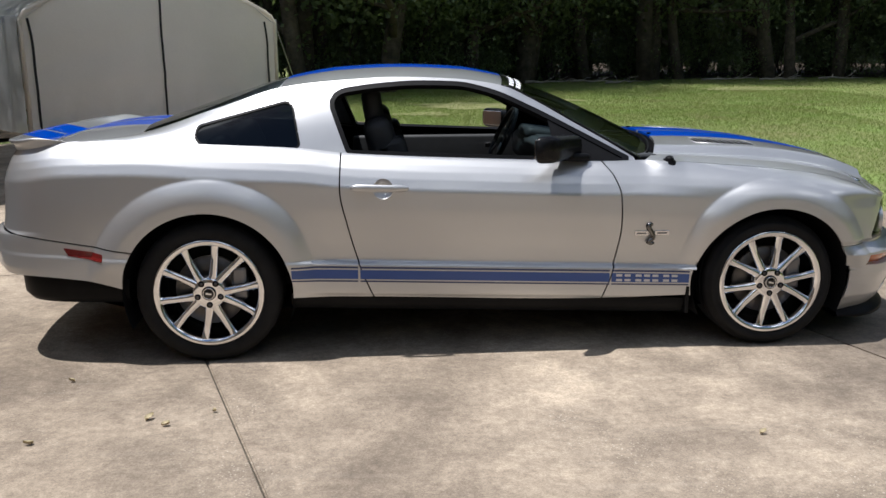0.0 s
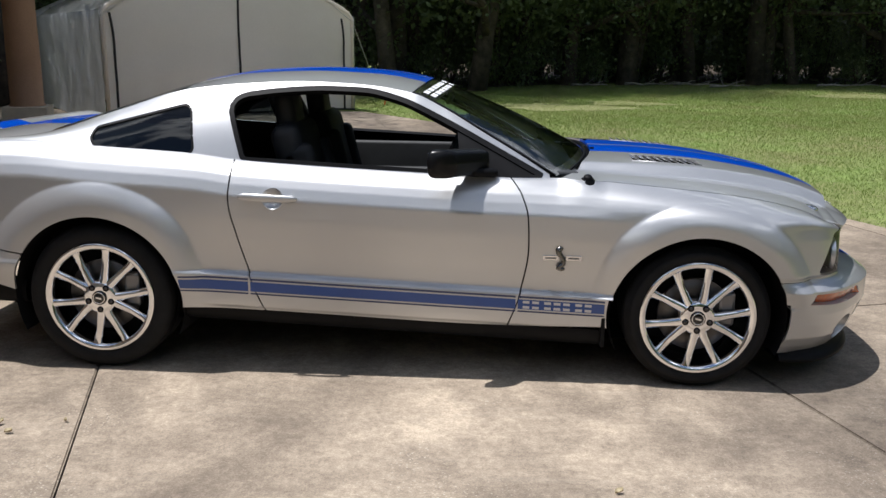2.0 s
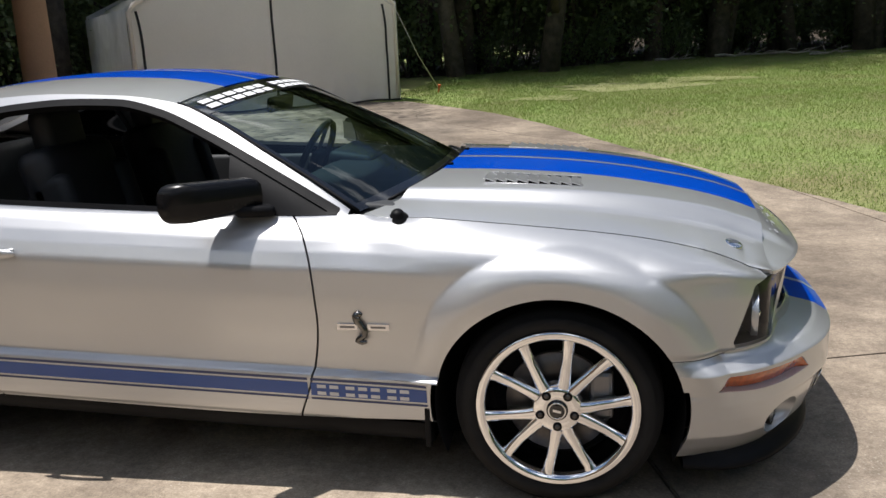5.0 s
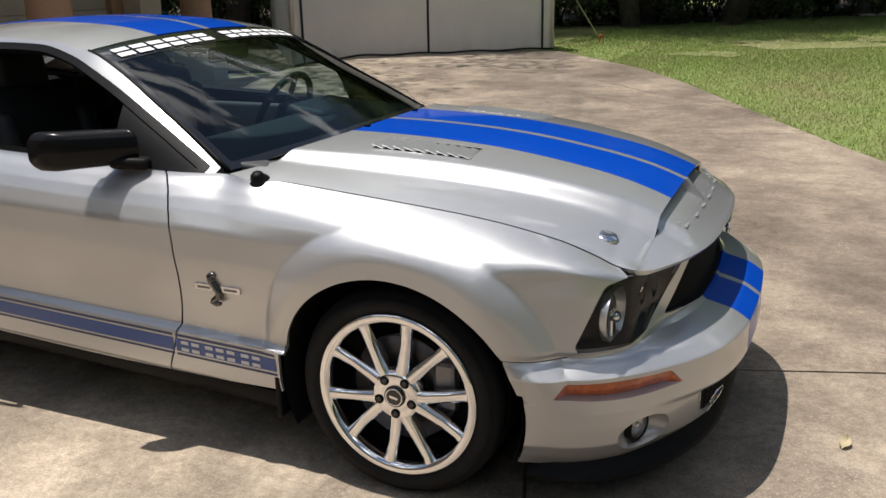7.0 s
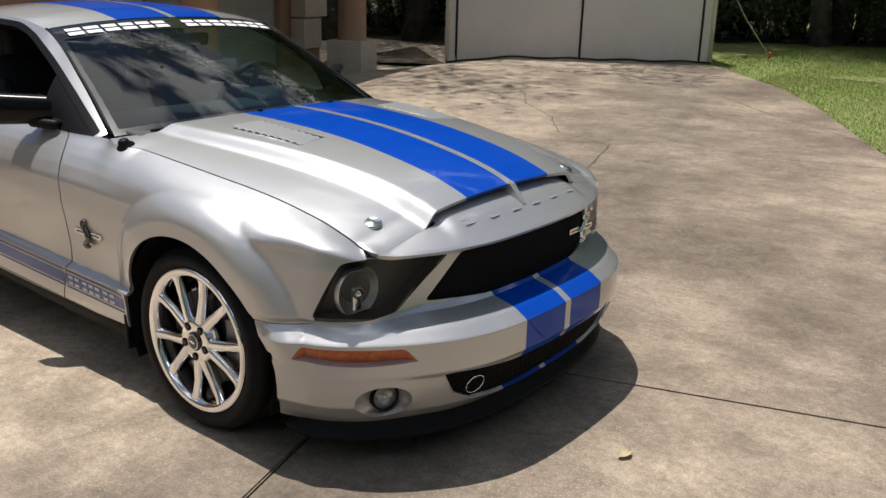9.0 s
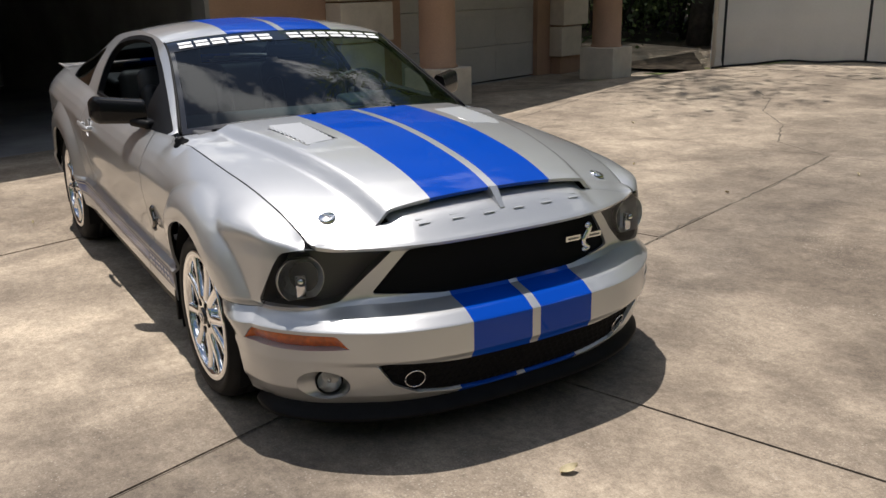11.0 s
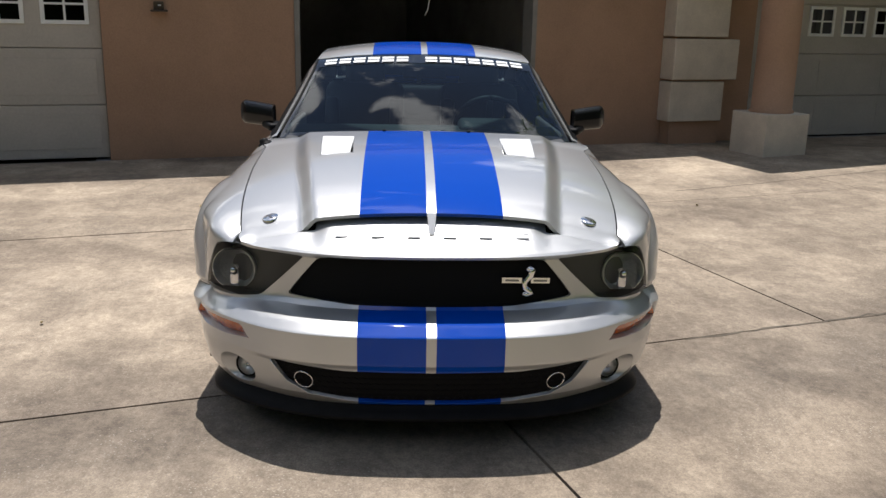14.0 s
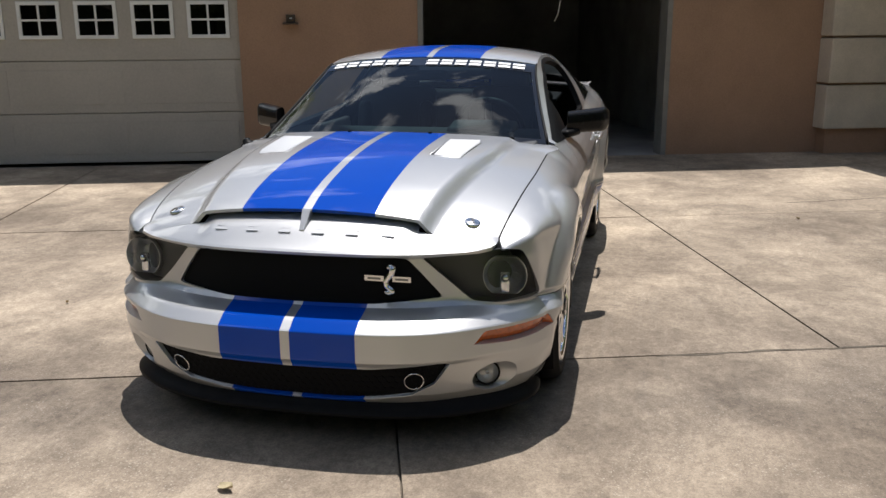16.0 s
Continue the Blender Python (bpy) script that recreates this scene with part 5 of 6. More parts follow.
# ---------------------------------------------------------------- front end details
def patch(poly, lift, name, mat, parent, label="", mirror=False, weld=False, lip=0.0, depth=0.0, step=(220, 60)):
    s0, s1 = min(p[0] for p in poly), max(p[0] for p in poly)
    z0, z1 = min(p[1] for p in poly), max(p[1] for p in poly)
    s0 = max(s0, 0.0)
    a, b = np.meshgrid(np.linspace(s0 - 0.0 if s0 == 0 else s0 - 0.01, s1 + 0.01, step[0] // 3), np.linspace(z0 - 0.01, z1 + 0.01, step[1] // 2), indexing="ij")

    def surf(s, z):
        p = skin(s, z)
        nx, ny = np.interp(s, ARC, PNORM[:, 0]), np.interp(s, ARC, PNORM[:, 1])
        return p + np.stack((nx, ny, 0 * nx), -1) * lift

    return panel(surf, a, b, lambda s, z, p: poly_sdf(poly, s, z), name, mat, parent, label, mirror=mirror, weld=weld, lip=lip)


# upper grille: hexagon lattice behind the opening
def lattice(poly, cell, lift, name, parent, label):
    """A black honeycomb lattice set back in an opening of the nose, both halves in one mesh."""
    v, f = [], []
    s1, z0, z1 = max(p[0] for p in poly), min(p[1] for p in poly), max(p[1] for p in poly)
    rows = int((z1 - z0) / (cell * 0.8)) + 1
    for r in range(rows):
        for c in range(-int(s1 / cell) - 1, int(s1 / cell) + 2):
            s, z = (c + 0.5 * (r % 2)) * cell, z0 + r * cell * 0.8
            if poly_sdf(poly, np.array(abs(s)), np.array(z)) > -0.002:
                continue
            ring = []
            for k in range(6):
                a = math.pi / 6 + k * math.pi / 3
                for rad, dz in ((0.56, 0.0), (0.44, 0.0), (0.44, -0.012)):
                    q_s, q_z = s + rad * cell * math.cos(a), z + rad * cell * 0.9 * math.sin(a)
                    p = skin(np.array(abs(q_s)), np.array(q_z))
                    ring.append((p[0] + lift + dz, p[1] * (1 if q_s >= 0 else -1), q_z))
            b = len(v)
            v += ring
            for k in range(6):
                k2 = (k + 1) % 6
                f += [(b + 3 * k, b + 3 * k2, b + 3 * k2 + 1, b + 3 * k + 1), (b + 3 * k + 1, b + 3 * k2 + 1, b + 3 * k2 + 2, b + 3 * k + 2)]
    return link_mesh(name, v, f, MESHBLACK, parent, label, shade=False)


GRILLE_FLAT = [(0, 0.702), (0.37, 0.702), (0.435, 0.690), (0.585, 0.543), (0.30, 0.524), (0, 0.517)]
lattice(GRILLE_FLAT, 0.030, -0.026, "upper_grille", car, "black honeycomb upper grille")
LOW_FLAT = [(0, 0.318), (0.30, 0.326), (0.535, 0.345), (0.575, 0.342), (0.525, 0.255), (0.44, 0.212), (0.30, 0.19), (0.15, 0.18), (0, 0.178)]
low = lattice(LOW_FLAT, 0.030, -0.014, "lower_grille", car, "black honeycomb lower grille")
# thin silver lip under the lower grille
pts = [(s, z) for s, z in [(0.575, 0.338), (0.550, 0.292), (0.525, 0.255), (0.44, 0.212), (0.30, 0.19), (0.15, 0.18), (0, 0.178)]]
line = []
for s, z in pts:
    p = skin(np.array(s), np.array(z))
    line.append((float(p[0]) + 0.001, float(p[1]), z))
line = line + [(x, -y, z) for x, y, z in line[-2::-1]]
v, f = tube(line, 0.003, 6)
link_mesh("grille_lip", v, f, STRIPED, car)
# oval inlets in the lower grille
for sy in (1, -1):
    pts = []
    for k in range(29):
        a = 2 * math.pi * k / 28
        p = skin(np.array(0.452 + 0.034 * math.cos(a)), np.array(0.276 + 0.034 * math.sin(a)))
        pts.append((float(p[0]) + 0.006, float(p[1]) * sy, 0.276 + 0.034 * math.sin(a)))
    v, f = tube(pts, 0.0024, 6)
    link_mesh("oval_inlet", v, f, BRIGHT, car)


def badge(name, parent, at, side):
    """A small winding-serpent badge with two bars, in plain shapes. side: 'front' faces +x, else faces along y."""
    holder = []
    path = [(0.000, 0.040), (-0.012, 0.046), (-0.020, 0.038), (-0.016, 0.022), (-0.004, 0.006), (0.006, -0.010), (0.004, -0.026), (-0.010, -0.036), (-0.020, -0.044), (-0.004, -0.050), (0.016, -0.046)]
    rad = [0.007, 0.011, 0.0135, 0.013, 0.011, 0.0105, 0.0105, 0.0105, 0.0095, 0.009, 0.005]
    fine, fr = [], []
    for i in range(len(path) - 1):
        for k in range(4):
            t = k / 4
            fine.append((path[i][0] * (1 - t) + path[i + 1][0] * t, path[i][1] * (1 - t) + path[i + 1][1] * t))
            fr.append(rad[i] * (1 - t) + rad[i + 1] * t)
    def place(u, w, d):
        if side == "front":
            return (at[0] + d, at[1] - u, at[2] + w)
        return (at[0] + u * (-side), at[1] + d * side, at[2] + w)
    v, f = tube([place(u, w, 0.008) for u, w in fine], fr, 8)
    snake = link_mesh(name, v, f, BRIGHT if side == "front" else SMOKED, parent, "bright metal serpent badge with two bars" if side == "front" else "smoked metal serpent badge with two bright bars")
    for u0, u1 in ((-0.085, -0.018), (0.014, 0.085)):
        bm = bmesh.new()
        vs = [bm.verts.new(place(u, w, d)) for d in (0.0, 0.006) for u, w in ((u0, -0.010), (u1, -0.010), (u1, 0.010), (u0, 0.010))]
        for q in ((0, 1, 2, 3), (4, 5, 6, 7), (0, 1, 5, 4), (1, 2, 6, 5), (2, 3, 7, 6), (3, 0, 4, 7)):
            bm.faces.new([vs[i] for i in q])
        part("badge_bar", bm, BRIGHT, snake)
        bm = bmesh.new()
        um = (u0 + u1) / 2
        vs = [bm.verts.new(place(u, w, 0.0068)) for u, w in ((um - 0.024, -0.004), (um + 0.024, -0.004), (um + 0.024, 0.003), (um - 0.024, 0.003))]
        bm.faces.new(vs)
        part("badge_writing", bm, DARKBADGE, snake)
    return snake


gp = skin(np.array(0.335), np.array(0.62))
badge("grille_badge", car, (float(gp[0]) + 0.008, 0.335, 0.622), "front")
for sy in (1, -1):
    sp = skin(np.interp(-0.752, -PLAN[:, 0], ARC), np.array(0.585))
    badge("fender_badge", car, (0.752, float(sp[1]) * sy, 0.585), sy)

# headlamps: dark bucket, round reflector, projector bulb, clear cover
for sy in (1, -1):
    mir = sy < 0
    lamp = patch(HEADLAMP, -0.075, "headlamp", LAMPGREY, car, "clear headlamp in a dark housing", mirror=mir)
    # walls of the bucket
    rim0, rim1 = [], []
    for s, z in HEADLAMP:
        p = skin(np.array(s), np.array(z))
        n = np.array([np.interp(s, ARC, PNORM[:, 0]), np.interp(s, ARC, PNORM[:, 1]), 0])
        q0, q1 = p - n * 0.004, p - n * 0.078
        rim0.append((q0[0], q0[1] * sy, q0[2]))
        rim1.append((q1[0], q1[1] * sy, q1[2]))
    k = len(rim0)
    link_mesh("bucket", rim0 + rim1, [(i, (i + 1) % k, k + (i + 1) % k, k + i) for i in range(k)], LAMPGREY, lamp)
    c = skin(np.array(0.855), np.array(0.605))
    v, f = lathe([(0.0, -0.062), (0.018, -0.060), (0.040, -0.046), (0.062, -0.020), (0.078, 0.010), (0.080, 0.010), (0.080, -0.010)], 64, "Y")
    v = np.array(v)
    flute = 1 + 0.022 * np.sign(np.sin(v[:, 0] * 2 * np.pi / 0.016)) * (np.hypot(v[:, 0], v[:, 2]) > 0.03)
    v[:, 1] = np.where(v[:, 1] < 0.005, v[:, 1] * flute, v[:, 1])
    v[:, 2] = np.clip(v[:, 2], -0.066, 0.072)
    refl = link_mesh("reflector", v, f, REFLECTOR, lamp, "fluted bright reflector bowl", shade=False)
    refl.matrix_basis = pose(float(c[0]) - 0.026, (float(c[1]) - 0.030) * sy, 0.607, 0, 0, -84 if sy > 0 else -96)
    bm = bmesh.new()
    bmesh.ops.create_uvsphere(bm, u_segments=18, v_segments=10, radius=0.019)
    box(bm, (0.036, 0.016, 0.078), (0, -0.006, -0.020), None, 0.006)
    bulb = part("bulb_shield", bm, BRIGHT, lamp, shade=True)
    bulb.matrix_basis = pose(float(c[0]) - 0.022, (float(c[1]) - 0.030) * sy, 0.60, 0, 0, -84 if sy > 0 else -96)
    patch(HEADLAMP, -0.001, "lens_cover", LENS, lamp, mirror=mir)
    # amber side repeater set in a pocket
    def pocket_rows(rows):
        P = []
        for s, zs_, ds in zip(PS, rows[0].T, rows[1].T):
            n = np.array([np.interp(s, ARC, PNORM[:, 0]), np.interp(s, ARC, PNORM[:, 1]), 0])
            P.append([(skin(np.array(s), np.array(z)) - n * d) * np.array([1, sy, 1]) for z, d in zip(zs_, ds)])
        return grid_mesh(np.array(P))

    hgt = P_TOP - P_LOW
    v, f = pocket_rows((np.array([P_LOW, P_LOW + 0.16 * hgt]), np.array([0 * PS, P_DEEP])))
    turn = link_mesh("turn_signal", v, f, PAINT, car, "amber turn signal sunk in a pocket of the bumper")
    v, f = pocket_rows((np.array([P_LOW + 0.16 * hgt, P_LOW + 0.58 * hgt, P_TOP - 0.002]), np.array([P_DEEP * 0.9, P_DEEP * 0.5, P_DEEP * 0.3])))
    link_mesh("amber_lens", v, f, AMBER, turn, "amber ribbed lens")
    v, f = pocket_rows((np.array([P_TOP - 0.002, P_TOP]), np.array([P_DEEP * 0.5, 0 * PS])))
    link_mesh("pocket_brow", v, f, PAINT, turn)
    # fog lamp in its cup
    ring0, ring1 = [], []
    for s, z in FOG:
        p = skin(np.array(s), np.array(z))
        n = np.array([np.interp(s, ARC, PNORM[:, 0]), np.interp(s, ARC, PNORM[:, 1]), 0])
        ring0.append((p[0], p[1] * sy, p[2]))
        s2, z2 = 0.742 + (s - 0.765) * 0.62, 0.256 + (z - 0.256) * 0.78
        p = skin(np.array(s2), np.array(z2)) - n * 0.055
        ring1.append((p[0], p[1] * sy, p[2]))
    k = len(ring0)
    fog = link_mesh("fog_cup", ring0 + ring1, [(i, (i + 1) % k, k + (i + 1) % k, k + i) for i in range(k)] + [tuple(range(k, 2 * k))], PAINT, car, "round fog lamp in a silver cup")
    v, f = lathe([(0.0, -0.028), (0.014, -0.026), (0.030, -0.014), (0.040, 0.0)], 36, "Y")
    fc = skin(np.array(0.735), np.array(0.258))
    fl = link_mesh("fog_lamp", v, f, REFLECTOR, fog)
    fl.matrix_basis = pose(float(fc[0]) - 0.042, (float(fc[1]) - 0.012) * sy, 0.256, 0, 0, -90 + 22 * sy)
    v, f = lathe([(0.040, 0.0), (0.042, 0.004), (0.047, 0.003), (0.048, -0.035)], 36, "Y")
    link_mesh("fog_ring", v, f, BLACKTRIM, fog).matrix_basis = fl.matrix_basis.copy()
    v, f = lathe([(0.0, 0.012), (0.02, 0.0105), (0.034, 0.005), (0.041, 0.001)], 36, "Y")
    link_mesh("fog_lens", v, f, LENS, fog).matrix_basis = fl.matrix_basis.copy()
    v, f = lathe([(0.0, 0.002), (0.007, 0.0), (0.009, -0.006), (0.009, -0.026)], 16, "Y")
    link_mesh("fog_bulb", v, f, BRIGHT, fog).matrix_basis = fl.matrix_basis.copy()

# black front splitter and side sills
xs = np.linspace(-1, 1, 81)
rows = []
for t in xs:
    s = abs(t) * 1.14
    px, py = np.interp(s, ARC, PLAN[:, 0]), np.interp(s, ARC, PLAN[:, 1])
    nx, ny = np.interp(s, ARC, PNORM[:, 0]), np.interp(s, ARC, PNORM[:, 1])
    row = []
    for o, z in ((-0.10, 0.225), (-0.080, 0.190), (-0.070, 0.165), (-0.050, 0.146), (-0.032, 0.133), (-0.030, 0.120), (-0.046, 0.113), (-0.2, 0.122)):
        o -= 0.03 * max(0.0, (abs(t) - 0.8) / 0.2) ** 2
        row.append((px + nx * o, (py + ny * o) * (1 if t >= 0 else -1), z))
    rows.append(row)
v, f = grid_mesh(np.array(rows))
link_mesh("front_splitter", v, f, BLACKTRIM, car, "black plastic front splitter")
for sy in (1, -1):
    P = np.array([[(x, sy * y, z - 0.038 * x) for y, z in ((0.865, 0.285), (0.868, 0.262), (0.855, 0.225), (0.80, 0.195), (0.55, 0.19))] for x in np.linspace(-0.98, 0.95, 20)])
    v, f = grid_mesh(P)
    link_mesh("side_sill", v, f, BLACKTRIM, car, "black lower side sill")
P = np.array([[(x, y * w, 0.21 - 0.02 * x) for y in (-1, 1)] for x, w in ((-2.1, 0.55), (-1.8, 0.75), (-0.9, 0.8), (0.9, 0.8), (1.7, 0.72), (2.0, 0.45))])
v, f = grid_mesh(P)
link_mesh("floor_pan", v, f, LINER, car, "black underside of the car")
rows = []
_v0 = float(np.interp(1.74, -PLAN[:, 0], ARC))
for t in np.linspace(-1, 1, 61):
    s_ = LENGTH - abs(t) * (LENGTH - _v0)
    px, py = np.interp(s_, ARC, PLAN[:, 0]), np.interp(s_, ARC, PLAN[:, 1])
    nx, ny = np.interp(s_, ARC, PNORM[:, 0]), np.interp(s_, ARC, PNORM[:, 1])
    top = float(ZLO(px)) + 0.03
    rows.append([(px + nx * o, (py + ny * o) * (1 if t >= 0 else -1), z) for o, z in ((-0.075, top), (-0.055, top - 0.04), (-0.060, 0.315), (-0.085, 0.285), (-0.20, 0.275))])
v, f = grid_mesh(np.array(rows))
link_mesh("rear_valance", v, f, BLACKTRIM, car, "black lower rear valance")

# rear side markers
for mir in (False, True):
    q = [np.interp(-x, -PLAN[:, 0], ARC) for x in (-1.826, -2.014)]
    patch(rounded([(q[0], 0.505), (q[0], 0.541), (q[1], 0.567), (q[1] - 0.02, 0.530)], 0.008), 0.003, "side_marker", REDLENS, car, "dark red side marker lamp", mirror=mir, lip=0.006)

# door handles with their cups
for sy in (1, -1):
    zc = 0.828
    s = np.interp(0.53, -PLAN[:, 0], ARC)
    cx = -0.545
    p = skin(np.interp(0.545, -PLAN[:, 0], ARC), np.array(zc))
    v, f = lathe([(0.0, -0.026), (0.018, -0.025), (0.034, -0.017), (0.044, -0.004), (0.048, 0.0)], 30, "Y")
    cup = link_mesh("handle_cup", v, f, PAINT, car)
    cup.matrix_basis = pose(CUP[0], float(p[1]) * sy, CUP[1], 0, 0, 0 if sy > 0 else 180)
    bm = bmesh.new()
    gv, gf = tube([(-0.134 + 0.268 * k / 16, 0.012 * math.sin(math.pi * k / 16) * sy, 0) for k in range(17)], [0.0175 * (1 - abs(2 * k / 16 - 1) ** 6 * 0.6) * (1.12 - 0.22 * k / 16) for k in range(17)], 14)
    bv = [bm.verts.new((x, y * 0.62, z)) for x, y, z in gv]
    for q in gf:
        bm.faces.new([bv[i] for i in q])
    h = part("door_handle", bm, PAINT, car, "silver pull door handle", shade=True)
    h.matrix_basis = pose(-0.551, (float(p[1]) + 0.022) * sy, zc + 0.002, 0, 1.5, 0)
    for dx in (-0.1, 0.1):
        bm = bmesh.new()
        box(bm, (0.03, 0.03, 0.024), (-0.551 + dx, (float(p[1]) + 0.008) * sy, zc), None, 0.006)
        part("handle_post", bm, PAINT, h).matrix_parent_inverse = h.matrix_basis.inverted()

# door mirrors
for sy in (1, -1):
    n1, n2 = 22, 16
    P = np.empty((n1, n2, 3))
    for i in range(n1):
        u = i / (n1 - 1)
        y = 0.800 + 0.205 * u
        hgt = (0.056 + 0.008 * u) * (1 - max(0, (u - 0.86) / 0.14) ** 2 * 0.42)
        dep = 0.075 * (1 - max(0, (u - 0.8) / 0.2) ** 2 * 0.5)
        for j in range(n2):
            a = 2 * math.pi * j / (n2 - 1)
            ca, sa = math.cos(a), math.sin(a)
            e = 0.55
            cx_, sz_ = math.copysign(abs(ca) ** e, ca), math.copysign(abs(sa) ** e, sa)
            fx = cx_ * dep * (1.0 if ca > 0 else 0.55)
            P[i, j] = (0.345 + fx - 0.165 * u, y * sy, 1.002 + sz_ * hgt - 0.006 * (1 - u))
    v, f = grid_mesh(P)
    f = list(map(tuple, f)) + [tuple((n1 - 1) * n2 + j for j in range(n2 - 1)), tuple(range(n2 - 1))]
    mirror = link_mesh("door_mirror", v, f, BLACKTRIM, car, "gloss black door mirror")
    mirror.data.materials[0] = MIRRORBLACK
    bm = bmesh.new()
    box(bm, (0.13, 0.10, 0.040), (0.385, 0.800 * sy, 0.945), Euler((radians(4 * sy), radians(4), radians(-28 * sy))).to_matrix(), 0.018, 3)
    part("mirror_foot", bm, BLACKTRIM, mirror, shade=True)
    bm = bmesh.new()
    box(bm, (0.004, 0.165, 0.090), (0.212, 0.905 * sy, 1.002), Euler((0, 0, radians(38 * sy))).to_matrix(), 0.001, 1)
    part("mirror_glass", bm, CHROME, mirror)

# hood pin on the right wing, washer nozzles
for sy in (-1, 1):
    v, f = lathe([(0.037, -0.014), (0.037, 0.004), (0.031, 0.014), (0.022, 0.020), (0.020, 0.030), (0.014, 0.036), (0, 0.038)], 22, "Z")
    ob = link_mesh("aerial_base", v, f, BLACKTRIM, car, "black aerial base on the wing") if sy < 0 else None
    if ob:
        ob.matrix_basis = pose(0.857, -0.772, 0.905, 22, 0, 0)
for y in (0.2, -0.2):
    bm = bmesh.new()
    box(bm, (0.02, 0.016, 0.01), (0.93, y, float(hood_top(np.array(0.93), np.array(y))) + 0.004), None, 0.003)
    part("washer_nozzle", bm, BLACKTRIM, hood)

# ---------------------------------------------------------------- wheels
def make_wheel(radius):
    """A wheel that faces +y, its hub at the origin: polished ten-spoke rim, tyre, disc, nuts and cap."""
    v, f = lathe([(0.205, -0.16), (0.220, -0.15), (0.223, -0.02), (0.226, 0.000), (0.230, 0.010), (0.238, 0.015), (0.250, 0.017), (0.256, 0.014), (0.259, 0.004), (0.255, -0.012)], 72, "Y")
    wheel = link_mesh("wheel", v, f, CHROME, None, "polished ten-spoke alloy wheel")
    for k in range(2):
        bm = bmesh.new()
        a_out = radians(k * 36 + 9 + 90)
        pair_mid = radians(27 + 90)
        a_in = pair_mid + (a_out - pair_mid) * 0.62
        sec = []
        for t, r, w, d0, d1 in ((0, 0.052, 0.022, -0.012, 0.012), (0.3, 0.095, 0.0185, -0.030, 0.010), (0.65, 0.16, 0.0165, -0.034, 0.004), (0.9, 0.212, 0.0175, -0.032, 0.004), (1, 0.236, 0.022, -0.026, 0.010)):
            a = a_in + (a_out - a_in) * t
            c, s_ = math.cos(a), math.sin(a)
            ring = []
            for du, d in ((-w, d0), (-w, d1 - 0.006), (-w * 0.45, d1), (w * 0.45, d1), (w, d1 - 0.006), (w, d0)):
                ring.append(bm.verts.new((c * r - s_ * du, d, s_ * r + c * du)))
            sec.append(ring)
        for p0, p1 in zip(sec[:-1], sec[1:]):
            for i in range(6):
                bm.faces.new((p0[i], p0[(i + 1) % 6], p1[(i + 1) % 6], p1[i]))
        one = part("spoke", bm, CHROME, wheel, shade=True)
        for q in range(1, 5):
            o = one.copy()
            scene.collection.objects.link(o)
            o.matrix_basis = Matrix.Rotation(radians(72 * q), 4, "Y")
    v, f = lathe([(0.0, 0.010), (0.034, 0.012), (0.040, 0.012), (0.066, 0.014), (0.076, 0.008), (0.082, -0.03)], 40, "Y")
    link_mesh("hub", v, f, CHROME, wheel)
    v, f = lathe([(0.0, 0.022), (0.028, 0.021), (0.033, 0.018), (0.034, 0.010)], 32, "Y")
    cap = link_mesh("centre_cap", v, f, GLOSSBLACK, wheel)
    v, f = lathe([(0.024, 0.0218), (0.026, 0.0232), (0.028, 0.0218)], 32, "Y")
    link_mesh("cap_ring", v, f, BRIGHT, wheel)
    bm = bmesh.new()
    box(bm, (0.026, 0.003, 0.008), (0, 0.0228, 0), Euler((0, radians(-12), 0)).to_matrix())
    part("cap_mark", bm, BRIGHT, wheel)
    for k in range(5):
        a = radians(-90 + 72 * k)
        v, f = lathe([(0.0, 0.016), (0.008, 0.015), (0.0095, 0.008)], 8, "Y")
        nut = link_mesh("lug_nut", v, f, STEEL, wheel)
        nut.matrix_basis = pose(0.056 * math.cos(a), 0.002, 0.056 * math.sin(a))
        v, f = lathe([(0.0, 0.0148), (0.0145, 0.0148), (0.015, 0.010)], 16, "Y")
        seat = link_mesh("nut_seat", v, f, BLACKTRIM, wheel)
        seat.matrix_basis = pose(0.056 * math.cos(a), 0.0005, 0.056 * math.sin(a))
    v, f = lathe([(0.07, -0.06), (0.085, -0.052), (0.165, -0.05), (0.167, -0.056), (0.165, -0.075), (0.07, -0.075)], 48, "Y")
    link_mesh("brake_disc", v, f, STEEL, wheel)
    bm = bmesh.new()
    box(bm, (0.075, 0.05, 0.16), (-0.135, -0.06, 0.03), None, 0.015, 2)
    part("brake_caliper", bm, DARKBADGE, wheel)
    v, f = lathe([(0.23, -0.15), (0.0, -0.15)], 40, "Y")
    link_mesh("wheel_back", v, f, LINER, wheel)
    # tyre with shoulder blocks, flattened where it stands
    prof = [(0.250, -0.235), (0.262, -0.245), (0.30, -0.248), (radius - 0.02, -0.236), (radius - 0.003, -0.215), (radius, -0.18), (radius, -0.150), (radius - 0.007, -0.148), (radius - 0.007, -0.140), (radius, -0.138), (radius, -0.112), (radius - 0.007, -0.110), (radius - 0.007, -0.102), (radius, -0.100), (radius, -0.07), (radius - 0.007, -0.068), (radius - 0.007, -0.060), (radius, -0.058), (radius - 0.003, -0.022),
            (radius - 0.012, 0.0), (radius - 0.028, 0.012), (0.30, 0.0175), (0.275, 0.0165), (0.262, 0.010), (0.255, 0.002), (0.250, -0.01)]
    v, f = lathe(prof, 96, "Y")
    tyre = link_mesh("tyre", v, f, RUBBER, wheel, "black low-profile road tyre")
    return wheel


